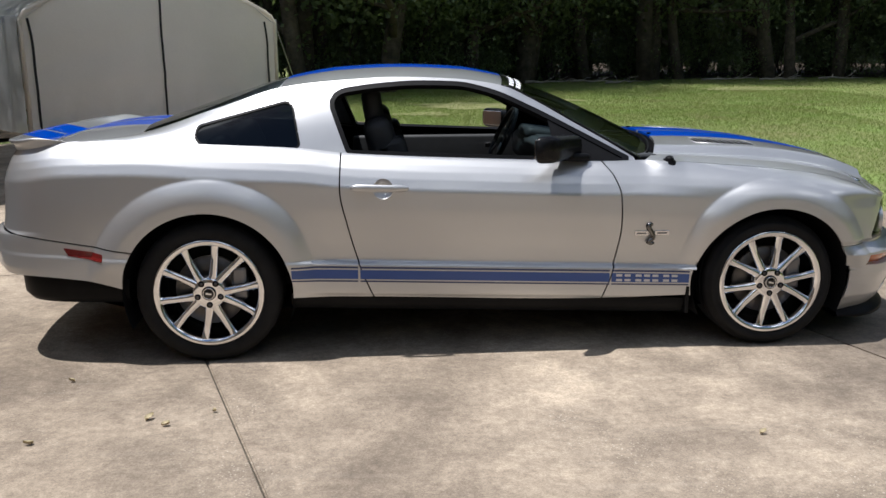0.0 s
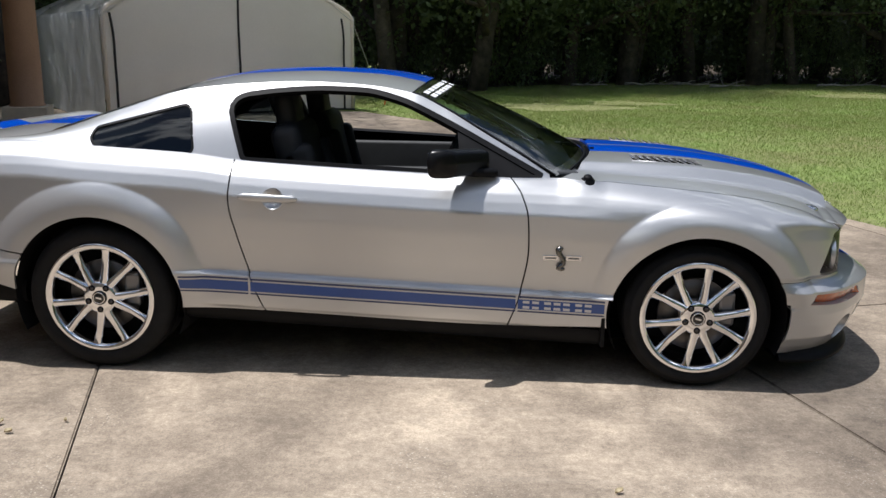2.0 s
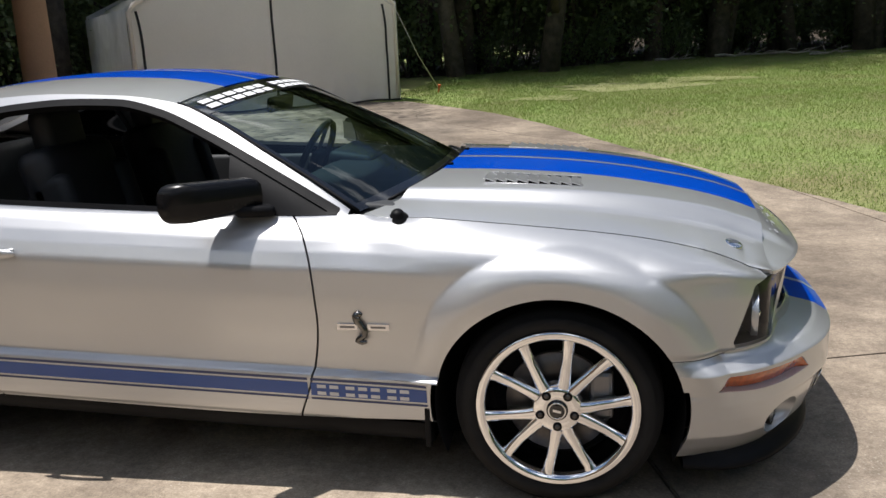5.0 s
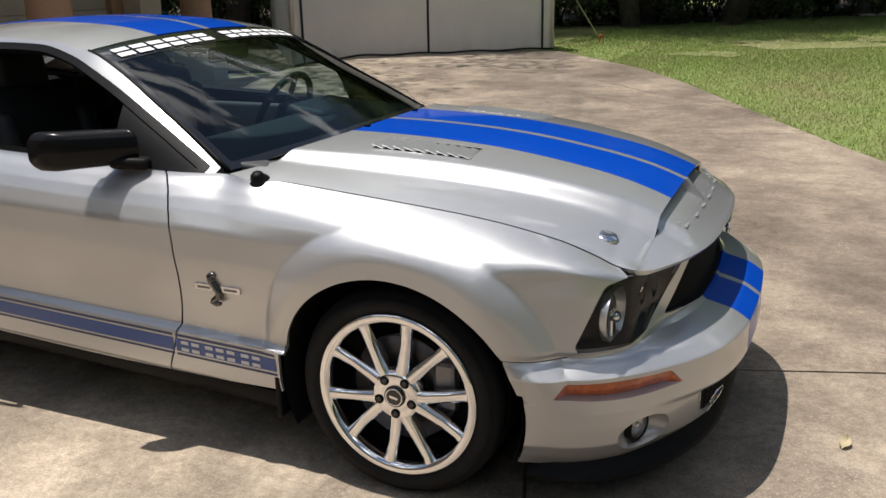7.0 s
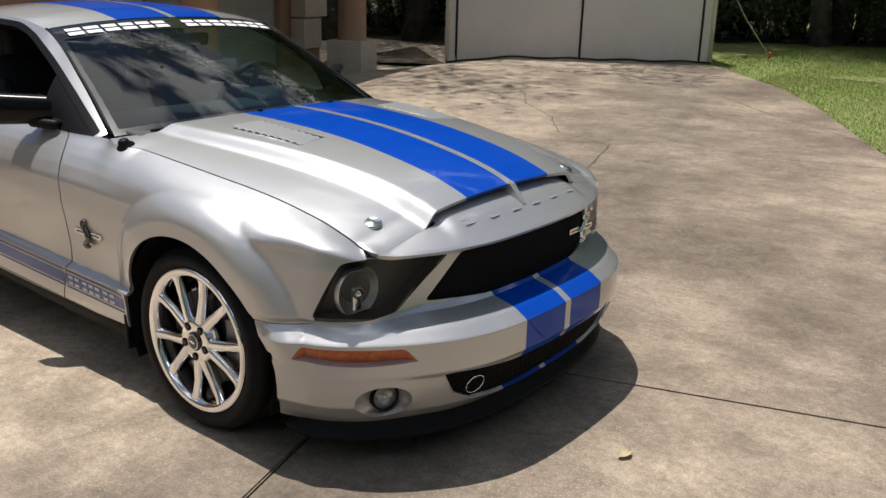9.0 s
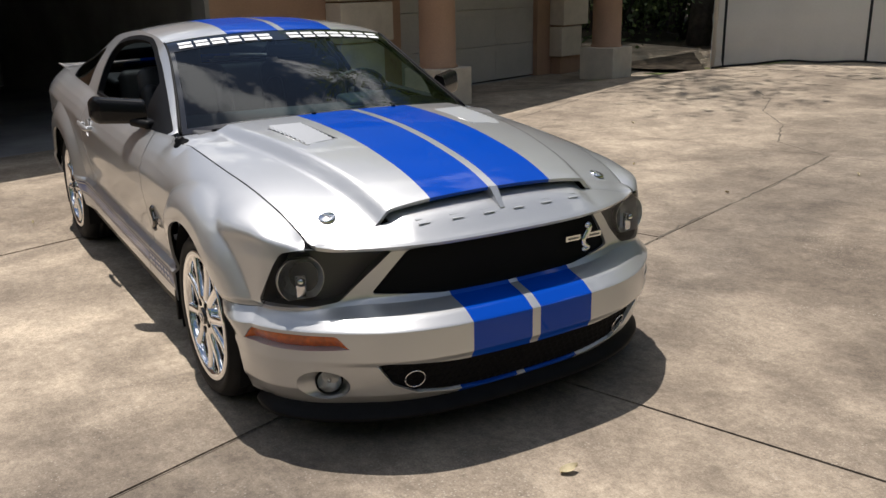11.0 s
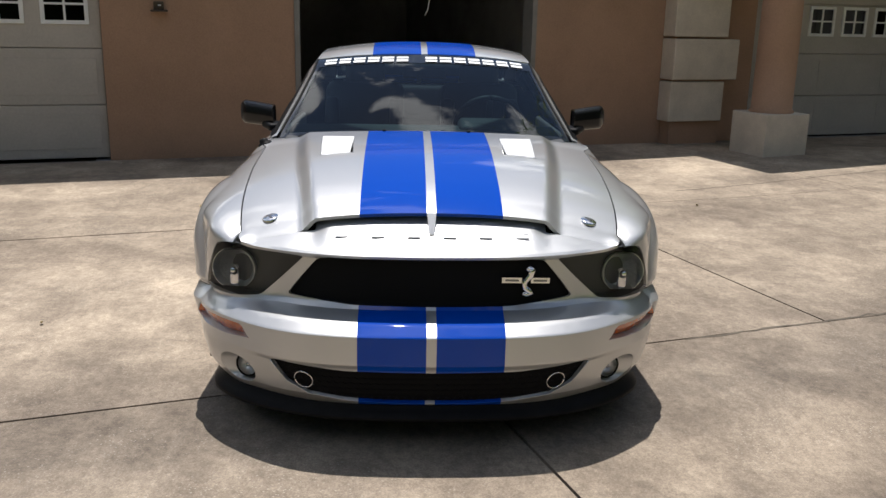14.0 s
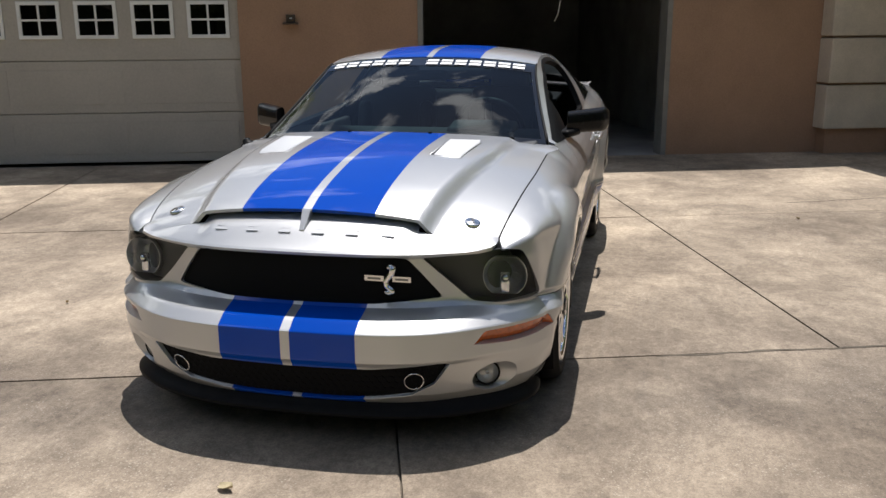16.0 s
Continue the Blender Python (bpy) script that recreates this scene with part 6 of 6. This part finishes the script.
def set_wheel(base, axle, sy):
    w = copy_thing(base, pose(axle.x, 0.878 * sy, axle.z, 0, 0 if sy > 0 else 0, 0 if sy > 0 else 180))
    w.parent = car
    return w


front = make_wheel(0.3285)
front.parent = car
front.matrix_basis = pose(FRONT_AXLE.x, 0.878, FRONT_AXLE.z)
set_wheel(front, FRONT_AXLE, -1)
rear = make_wheel(0.343)
rear.parent = car
rear.matrix_basis = pose(REAR_AXLE.x, 0.872, REAR_AXLE.z)
set_wheel(rear, REAR_AXLE, -1)
for ax, r in ((FRONT_AXLE, 0.385), (REAR_AXLE, 0.395)):
    for sy in (1, -1):
        P = np.array([[(ax.x + (r + d) * math.cos(a), y * sy, ax.z + (r + d) * math.sin(a)) for y, d in ((0.885, 0.004), (0.70, 0.01), (0.56, 0.01), (0.56, -0.36))] for a in np.linspace(radians(-25), radians(205), 40)])
        v, f = grid_mesh(P)
        link_mesh("wheel_well", v, f, LINER, car, "dark wheel well liner")
# mud flap behind the front wheels
for sy in (1, -1):
    bm = bmesh.new()
    box(bm, (0.02, 0.06, 0.14), (0.945, 0.86 * sy, 0.245), None, 0.006)
    part("mud_flap", bm, BLACKTRIM, car)

# ---------------------------------------------------------------- interior
def soft_box(size, at, turn=(0, 0, 0), r=0.05, seg=4):
    bm = bmesh.new()
    box(bm, size, (0, 0, 0), None, r, seg)
    bmesh.ops.transform(bm, matrix=Matrix.Translation(at) @ Euler([radians(q) for q in turn]).to_matrix().to_4x4(), verts=bm.verts)
    return bm


for sy in (1, -1):
    seat = part("front_seat", soft_box((0.50, 0.50, 0.16), (-0.18, 0.36 * sy, 0.53), (0, -8, 0), 0.06), CLOTH, car, "charcoal leather bucket seat", shade=True)
    part("seat_back", soft_box((0.15, 0.49, 0.60), (-0.49, 0.36 * sy, 0.83), (0, -14, 0), 0.06), CLOTH, seat, shade=True)
    for dy in (-0.20, 0.20):
        part("seat_bolster", soft_box((0.17, 0.09, 0.46), (-0.45, 0.36 * sy + dy, 0.80), (0, -14, 0), 0.04), CLOTH, seat, shade=True)
    head = part("headrest", soft_box((0.10, 0.25, 0.19), (-0.575, 0.36 * sy, 1.17), (0, -8, 0), 0.045), CLOTH, seat, shade=True)
    for dy in (-0.06, 0.06):
        v, f = tube([(-0.565, 0.36 * sy + dy, 1.02), (-0.57, 0.36 * sy + dy, 1.12)], 0.006, 8)
        link_mesh("headrest_post", v, f, STEEL, seat)
    bm = soft_box((1.30, 0.05, 0.46), (-0.06, 0.775 * sy, 0.68), (0, 0.0, 0), 0.02)
    trim = part("door_trim", bm, DASH, car, "dark inner door trim", shade=True)
    part("arm_rest", soft_box((0.50, 0.06, 0.07), (-0.12, 0.735 * sy, 0.72), (0, 0, 0), 0.02), DASH, trim, shade=True)
    bm = soft_box((0.11, 0.012, 0.03), (0.20, 0.746 * sy, 0.84), (0, 0, 0), 0.005, 2)
    part("inner_handle", bm, BRIGHT, trim)
part("rear_seat", soft_box((0.45, 1.10, 0.20), (-1.0, 0, 0.55), (0, -8, 0), 0.06), CLOTH, car, "charcoal rear bench", shade=True)
part("rear_seat_back", soft_box((0.15, 1.10, 0.52), (-1.26, 0, 0.80), (0, -22, 0), 0.06), CLOTH, car, shade=True)
part("parcel_shelf", soft_box((0.55, 1.15, 0.04), (-1.58, 0, 0.985), (0, 3, 0), 0.015, 2), DASH, car)
part("cabin_floor", soft_box((2.2, 1.5, 0.05), (-0.4, 0, 0.36), (0, 0, 0), 0.01, 1), LINER, car)
part("console", soft_box((0.9, 0.20, 0.26), (0.0, 0, 0.52), (0, 0, 0), 0.03), DASH, car, shade=True)
dash = part("dashboard", soft_box((0.38, 1.42, 0.17), (0.50, 0, 0.86), (0, 4, 0), 0.05), DASH, car, "dark vinyl dashboard", shade=True)
part("dash_top", soft_box((0.46, 1.38, 0.03), (0.60, 0, 0.935), (0, 3, 0), 0.012, 2), DASH, dash, shade=True)
part("firewall", soft_box((0.03, 1.45, 0.55), (0.70, 0, 0.66), (0, 0, 0), 0.005, 1), LINER, car)
part("gauge_hood", soft_box((0.20, 0.36, 0.07), (0.42, 0.36, 0.955), (0, 8, 0), 0.03), DASH, dash, shade=True)
pts = [(0.19 * math.cos(2 * math.pi * k / 36), 0.19 * math.sin(2 * math.pi * k / 36), 0) for k in range(37)]
v, f = tube(pts, 0.015, 8)
wheel_rim = link_mesh("steering_wheel", v, f, CLOTH, car, "dark three-spoke steering wheel")
wheel_rim.matrix_basis = pose(0.20, 0.36, 0.93, 0, -65, 0)
for a in (0, 130, 230):
    bm = bmesh.new()
    box(bm, (0.15, 0.035, 0.012), (0.10, 0, 0), None, 0.004)
    bmesh.ops.rotate(bm, cent=(0, 0, 0), matrix=Matrix.Rotation(radians(a - 90 + 90), 3, "Z"), verts=bm.verts)
    part("steering_spoke", bm, DARKBADGE, wheel_rim)
bm = bmesh.new()
box(bm, (0.12, 0.13, 0.04), (0, 0, -0.01), None, 0.015, 3)
part("steering_boss", bm, DASH, wheel_rim, shade=True)
part("inner_mirror", soft_box((0.03, 0.24, 0.06), (0.20, 0.0, 1.225), (0, 10, 0), 0.012, 3), BLACKTRIM, car, "black interior mirror", shade=True)
P = roof_surface(A4[::4], T4[::4]) - np.array([0, 0, 0.03])
P[..., 1] *= 0.97
v, f = grid_mesh(P)
link_mesh("headliner", v, f, DASH, car)

# ---------------------------------------------------------------- woods
def make_tree(seed, height, spread, leaves, low):
    """A tree: tapered trunk with limbs, and a crown of many small leaf sprays in uneven clumps."""
    rnd = random.Random(seed)
    t = tagged(new("tree"), "tall dark leafy tree at the edge of the woods", "tree", "trees of the woods")
    v, f = [], []

    def limb(p, d, length, r, depth, tips):
        pts, rad = [Vector(p)], [r]
        q, dd = Vector(p), Vector(d).normalized()
        k = 6
        for i in range(k):
            dd = (dd + Vector((rnd.gauss(0, 0.12), rnd.gauss(0, 0.12), rnd.gauss(0.02, 0.06)))).normalized()
            q = q + dd * (length / k)
            pts.append(q.copy())
            rad.append(r * (1 - 0.75 * (i + 1) / k))
        a, b = tube(pts, rad, 7 if depth == 0 else 5)
        o = len(v)
        v.extend(a)
        f.extend(tuple(o + i for i in q_) for q_ in b)
        if depth >= 2:
            tips.append(pts[-1])
            tips.append(pts[3])
            return
        for i in range(2 if depth else 7):
            s = rnd.randint(2, k) if depth else 1 + int((k - 1) * (low + (1 - low) * i / 6.0) + 0.6)
            ang = rnd.uniform(0, 2 * math.pi)
            nd = Vector((math.cos(ang), math.sin(ang), rnd.uniform(0.05, 0.7)))
            limb(pts[min(s, k)], nd, length * rnd.uniform(0.32, 0.5) * spread, rad[min(s, k)] * 0.55 + 0.01, depth + 1, tips)
        tips.append(pts[-1])

    tips = []
    limb((0, 0, -0.1), (rnd.gauss(0, 0.06), rnd.gauss(0, 0.06), 1), height, 0.16 + height * 0.012, 0, tips)
    link_mesh("trunk", v, f, BARK, t, "dark tapered trunk with limbs")
    lv, lf = [], []
    rng = np.random.RandomState(seed)
    for i in range(leaves):
        c = tips[rng.randint(len(tips))]
        p = np.array(c) + rng.normal(0, 1, 3) * np.array([0.75, 0.75, 0.5]) * (0.6 + height * 0.03)
        a = rng.normal(0, 1, 3)
        a /= np.linalg.norm(a)
        b = np.cross(a, rng.normal(0, 1, 3))
        b /= np.linalg.norm(b) + 1e-6
        L, w = rng.uniform(0.10, 0.22), rng.uniform(0.04, 0.075)
        o = len(lv)
        lv += [p - a * L / 2, p + b * w, p + a * L / 2, p - b * w]
        lf.append((o, o + 1, o + 2, o + 3))
    link_mesh("crown", lv, lf, LEAF, t, "uneven crown of small dark leaves", shade=False)
    return t


def make_shrub(seed, size, leaves):
    rng = np.random.RandomState(seed)
    t = tagged(new("shrub"), "dark leafy shrub in the shade of the woods", "shrub", "undergrowth")
    v, f = [], []
    tips = []
    for k in range(7):
        a = rng.uniform(0, 6.28)
        p1 = (math.cos(a) * 0.25 * size, math.sin(a) * 0.25 * size, 0.55 * size)
        p2 = (math.cos(a) * 0.6 * size * rng.uniform(0.5, 1), math.sin(a) * 0.6 * size * rng.uniform(0.5, 1), size * rng.uniform(0.7, 1.15))
        q, b = tube([(0, 0, -0.05), p1, p2], [0.03, 0.02, 0.008], 5)
        o = len(v)
        v += q
        f += [tuple(o + i for i in c) for c in b]
        tips += [p1, p2]
    link_mesh("stem", v, f, BARK, t)
    lv, lf = [], []
    for i in range(leaves):
        c = tips[rng.randint(len(tips))]
        p = np.array(c) + rng.normal(0, 0.30 * size, 3) * np.array([1, 1, 0.8])
        p[2] = abs(p[2])
        a = rng.normal(0, 1, 3)
        a /= np.linalg.norm(a)
        b = np.cross(a, rng.normal(0, 1, 3))
        b /= np.linalg.norm(b) + 1e-6
        L, w = rng.uniform(0.07, 0.16), rng.uniform(0.03, 0.06)
        o = len(lv)
        lv += [p - a * L / 2, p + b * w, p + a * L / 2, p - b * w]
        lf.append((o, o + 1, o + 2, o + 3))
    link_mesh("foliage", lv, lf, LEAF, t, shade=False)
    return t


TREES = [make_tree(11, 13, 1.0, 11000, 0.10), make_tree(12, 11, 1.15, 10000, 0.06), make_tree(13, 15, 0.9, 11000, 0.14), make_tree(14, 9, 1.2, 9000, 0.05)]
SHRUBS = [make_shrub(21, 2.4, 1500), make_shrub(22, 3.4, 2200), make_shrub(23, 1.3, 900)]
# the edge of the woods curves round the lawn, behind the tent and the garage, and on behind the camera
WOOD_EDGE = [(-40, 4), (-30, 14), (-19, 19), (-11, 20.5), (-5.5, 20.5), (-2.0, 21.5), (1.0, 25.5), (5.0, 29), (10, 30.5), (18, 31), (27, 28), (36, 20), (40, 8), (38, -8), (30, -20), (16, -27), (0, -29), (-14, -27), (-30, -24)]
rnd = random.Random(5)
placed = {}


def scatter(kinds, x, y, smin, smax):
    k = rnd.choice(kinds)
    s = rnd.uniform(smin, smax)
    m = Matrix.Translation((x, y, float(rise(x, y)) - 0.03)) @ Matrix.Rotation(rnd.uniform(0, 6.28), 4, "Z")
    if k not in placed:
        placed[k] = True
        k.matrix_basis = m
        return k
    ob = copy_thing(k, m)
    ob.scale = (s, s, s)
    return ob


for (x0, y0), (x1, y1) in zip(WOOD_EDGE[:-1], WOOD_EDGE[1:]):
    L = math.hypot(x1 - x0, y1 - y0)
    nx, ny = (y0 - y1) / L, (x1 - x0) / L
    front = y0 > 17 or y1 > 17
    d = 0.0
    while d < L:
        t = d / L
        bx, by = x0 + (x1 - x0) * t, y0 + (y1 - y0) * t
        rows = (0.2, 2.6, 5.5, 9.5) if front else (1.5, 7)
        for row in rows:
            out = row + rnd.uniform(-0.8, 1.2)
            sx, sy_ = bx + rnd.uniform(-0.9, 0.9), by + rnd.uniform(-0.6, 0.6)
            cx, cy = sx, sy_
            ll = math.hypot(bx, by - 3)
            ox, oy = (bx) / ll, (by - 3) / ll
            scatter(TREES, sx + ox * out, sy_ + oy * out, 0.8, 1.25)
        if front:
            for row in (0.7, 1.8, 3.2, 5.0, 8.0):
                ll = math.hypot(bx, by - 3)
                ox, oy = bx / ll, (by - 3) / ll
                out = row + (rnd.uniform(-0.5, 1.0) if row > 1 else rnd.uniform(-0.3, 0.3))
                scatter(SHRUBS if row > 1 else SHRUBS[2:], bx + ox * out + rnd.uniform(-1.2, 1.2), by + oy * out + rnd.uniform(-0.5, 0.5), 0.7, 1.3)
        d += 2.4 if front else 4.5

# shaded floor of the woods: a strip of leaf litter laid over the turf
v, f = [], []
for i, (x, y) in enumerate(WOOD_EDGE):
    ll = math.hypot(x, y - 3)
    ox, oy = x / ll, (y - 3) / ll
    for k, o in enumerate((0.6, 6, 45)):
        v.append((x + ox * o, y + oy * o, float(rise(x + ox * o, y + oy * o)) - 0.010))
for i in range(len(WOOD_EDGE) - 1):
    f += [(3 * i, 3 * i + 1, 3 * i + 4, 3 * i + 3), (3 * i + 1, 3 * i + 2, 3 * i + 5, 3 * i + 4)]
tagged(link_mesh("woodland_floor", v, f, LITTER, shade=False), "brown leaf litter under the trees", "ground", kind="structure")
def fallen_branch(x, y, turn, length, seed):
    r = random.Random(seed)
    pts = [(length * (k / 7 - 0.5), r.gauss(0, 0.05) * length * 0.5, 0.05 + abs(r.gauss(0, 0.03))) for k in range(8)]
    v, f = tube(pts, [0.045 * (1 - 0.7 * k / 7) for k in range(8)], 7)
    for k in (2, 4, 5):
        a = r.choice((-1, 1)) * r.uniform(0.5, 1.0)
        q = pts[k]
        tw, tf = tube([q, (q[0] + 0.25 * math.cos(a), q[1] + 0.25 * math.sin(a), q[2] + 0.10), (q[0] + 0.5 * math.cos(a), q[1] + 0.5 * math.sin(a), q[2] + r.uniform(0.05, 0.35))], [0.02, 0.014, 0.006], 5)
        o = len(v)
        v = list(v) + list(tw)
        f = list(f) + [tuple(o + i for i in g) for g in tf]
    ob = tagged(link_mesh("fallen_branch", v, f, DEADWOOD), "bleached fallen branch lying at the edge of the woods", "branch", "fallen branches")
    ob.matrix_basis = pose(x, y, float(rise(x, y)) - 0.03, 0, 0, turn)


DEADWOOD = material("bleached dead wood", (0.34, 0.31, 0.27), rough=0.9, noise_scale=6, vary=0.4, bump=0.5, bump_scale=40)
for k, q in enumerate(((6.0, 27.6, 12, 2.2), (7.6, 28.2, -20, 1.6), (8.6, 27.4, 35, 1.9), (13.4, 29.3, 6, 2.4), (15.2, 28.6, -14, 1.7), (3.6, 26.6, 20, 1.4), (18.0, 29.4, 10, 2.0))):
    fallen_branch(*q, 60 + k)
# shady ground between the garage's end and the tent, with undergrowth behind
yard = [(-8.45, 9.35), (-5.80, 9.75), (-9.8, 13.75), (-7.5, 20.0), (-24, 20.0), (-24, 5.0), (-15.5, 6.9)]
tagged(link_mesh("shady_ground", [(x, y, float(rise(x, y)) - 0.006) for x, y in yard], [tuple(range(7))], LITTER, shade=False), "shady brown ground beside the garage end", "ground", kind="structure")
for x, y in ((-13.6, 14.2), (-15.4, 13.8), (-14.4, 15.6), (-16.6, 12.6), (-13.0, 16.8)):
    scatter(SHRUBS[:2], x, y, 0.9, 1.3)
for x, y in ((-13.5, 10.4), (-12.2, 13.4), (-15.5, 13.5), (-11.0, 15.2)):
    scatter(TREES, x, y, 0.9, 1.2)
# far woods close the view between the trunks: a sheet with deep shade painted in
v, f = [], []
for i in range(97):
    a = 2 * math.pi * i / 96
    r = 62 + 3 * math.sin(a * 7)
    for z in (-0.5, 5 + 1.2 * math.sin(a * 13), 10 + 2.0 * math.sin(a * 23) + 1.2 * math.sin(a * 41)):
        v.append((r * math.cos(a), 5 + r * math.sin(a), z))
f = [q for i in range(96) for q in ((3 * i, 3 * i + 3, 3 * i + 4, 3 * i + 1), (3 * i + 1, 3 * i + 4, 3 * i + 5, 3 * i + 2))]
tagged(link_mesh("backdrop", v, f, material("far woods", (0.018, 0.028, 0.012), rough=0.9, noise_scale=0.8, vary=0.6, fine=0.5, fine_scale=4), shade=False), "backdrop of far woods, their shade painted in as near-black green", "woods", kind="structure")

# ---------------------------------------------------------------- lawn
rng = np.random.RandomState(3)


def edge_side(x, y):
    """Positive on the lawn side of the driveway's edge."""
    d = np.full(x.shape, -1e9)
    for a, b in zip(EDGE[1:-1], EDGE[2:]):
        L = math.hypot(b[0] - a[0], b[1] - a[1])
        d = np.maximum(d, ((b[0] - a[0]) * (y - a[1]) - (b[1] - a[1]) * (x - a[0])) / L)
    return d


def blades(n, x0, x1, y0, y1, hmin, hmax, w, near=None):
    x, y = rng.uniform(x0, x1, n), rng.uniform(y0, y1, n)
    d = edge_side(x, y)
    bare = ((x - 1.9) / 1.5) ** 2 + ((y - 15.6) / 1.3) ** 2 + rng.normal(0, 0.35, n)
    keep = (d > 0.0) & ((bare > 1.0) | (rng.uniform(0, 1, n) < 0.55))
    if near:
        keep &= d < near
    else:
        keep &= rng.uniform(0, 1, n) < np.clip(np.minimum(y1 - y, y - y0 + 1.0) / 4.0, 0.0, 1.0)
    x, y = x[keep], y[keep]
    k = len(x)
    a = rng.uniform(0, 2 * np.pi, k)
    h = rng.uniform(hmin, hmax, k)
    lx, ly = rng.normal(0, 0.5, k) * h, rng.normal(0, 0.5, k) * h
    base = np.stack((x, y, rise(x, y) - 0.032), -1)
    side = np.stack((np.cos(a) * w, np.sin(a) * w, 0 * a), -1)
    tip = base + np.stack((lx, ly, h), -1)
    v = np.stack((base - side, base + side, tip), 1).reshape(-1, 3)
    return v


V_ = [blades(170000, -1, 9, 2, 16, 0.015, 0.050, 0.004), blades(190000, -3, 13, 10, 25, 0.012, 0.045, 0.005), blades(150000, -3, 24, 14, 35, 0.012, 0.045, 0.007), blades(40000, -3, 8, -4, 16, 0.03, 0.075, 0.004, near=0.10)]
V_ = np.concatenate(V_)
me = bpy.data.meshes.new("grass")
me.from_pydata(V_.tolist(), [], np.arange(len(V_)).reshape(-1, 3).tolist())
me.materials.append(BLADE)
tagged(new("grass", me), "short green lawn grass with ragged edge along the concrete", "grass", kind="stuff")


# bare patches in the lawn
def bare_patch(cx, cy, rx, ry, seed):
    r = random.Random(seed)
    k = 40
    ring = []
    for i in range(k):
        a = 2 * math.pi * i / k
        m = 1 + 0.16 * math.sin(3 * a + seed) + 0.12 * math.sin(7 * a + 2 * seed) + r.uniform(-0.08, 0.08)
        ring.append((cx + rx * m * math.cos(a), cy + ry * m * math.sin(a)))
    pts = [(cx, cy)] + ring
    v = [(x, y, float(rise(x, y)) - 0.016) for x, y in pts]
    f = [(0, 1 + i, 1 + (i + 1) % k) for i in range(k)]
    tagged(link_mesh("bare_patch", v, f, DIRT), "dry yellowish bare patch in the lawn", "ground", kind="structure")


for k, q in enumerate(((1.9, 15.6, 1.5, 1.1), (3.6, 17.4, 1.0, 0.8), (11.5, 22.5, 1.8, 1.2), (0.4, 13.2, 0.6, 0.5))):
    bare_patch(*q, k + 1)

# ---------------------------------------------------------------- small things on the driveway
def dry_leaf(x, y, turn, size):
    v, f = [], []
    for i in range(7):
        t = i / 6
        w = size * 0.32 * math.sin(math.pi * min(1, t * 0.92 + 0.08)) ** 0.8
        z = 0.004 + 0.018 * size / 0.08 * t * t
        v += [(size * (t - 0.5), -w, z + 0.010), (size * (t - 0.5), 0, z), (size * (t - 0.5), w, z + 0.014)]
    f = [q for i in range(6) for q in ((3 * i, 3 * i + 3, 3 * i + 4, 3 * i + 1), (3 * i + 1, 3 * i + 4, 3 * i + 5, 3 * i + 2))]
    ob = tagged(link_mesh("dry_leaf", v, f, DRYLEAF), "curled dry yellow leaf on the concrete", "leaf", "fallen leaves")
    ob.matrix_basis = pose(x, y, float(rise(x, y)), 0, 0, turn)
    return ob


dry_leaf(2.60, -0.10, 75, 0.062)
rnd = random.Random(9)
for x, y in ((-1.95, -1.1), (-1.5, -1.55), (-1.42, -1.62), (-1.25, -1.5), (-1.9, -1.75), (0.9, -1.9), (0.2, 3.4), (-2.2, 2.4), (-1.0, 3.6), (-2.6, 5.1), (3.3, 1.6), (0.4, 4.7)):
    dry_leaf(x, y, rnd.uniform(0, 360), rnd.uniform(0.02, 0.045))
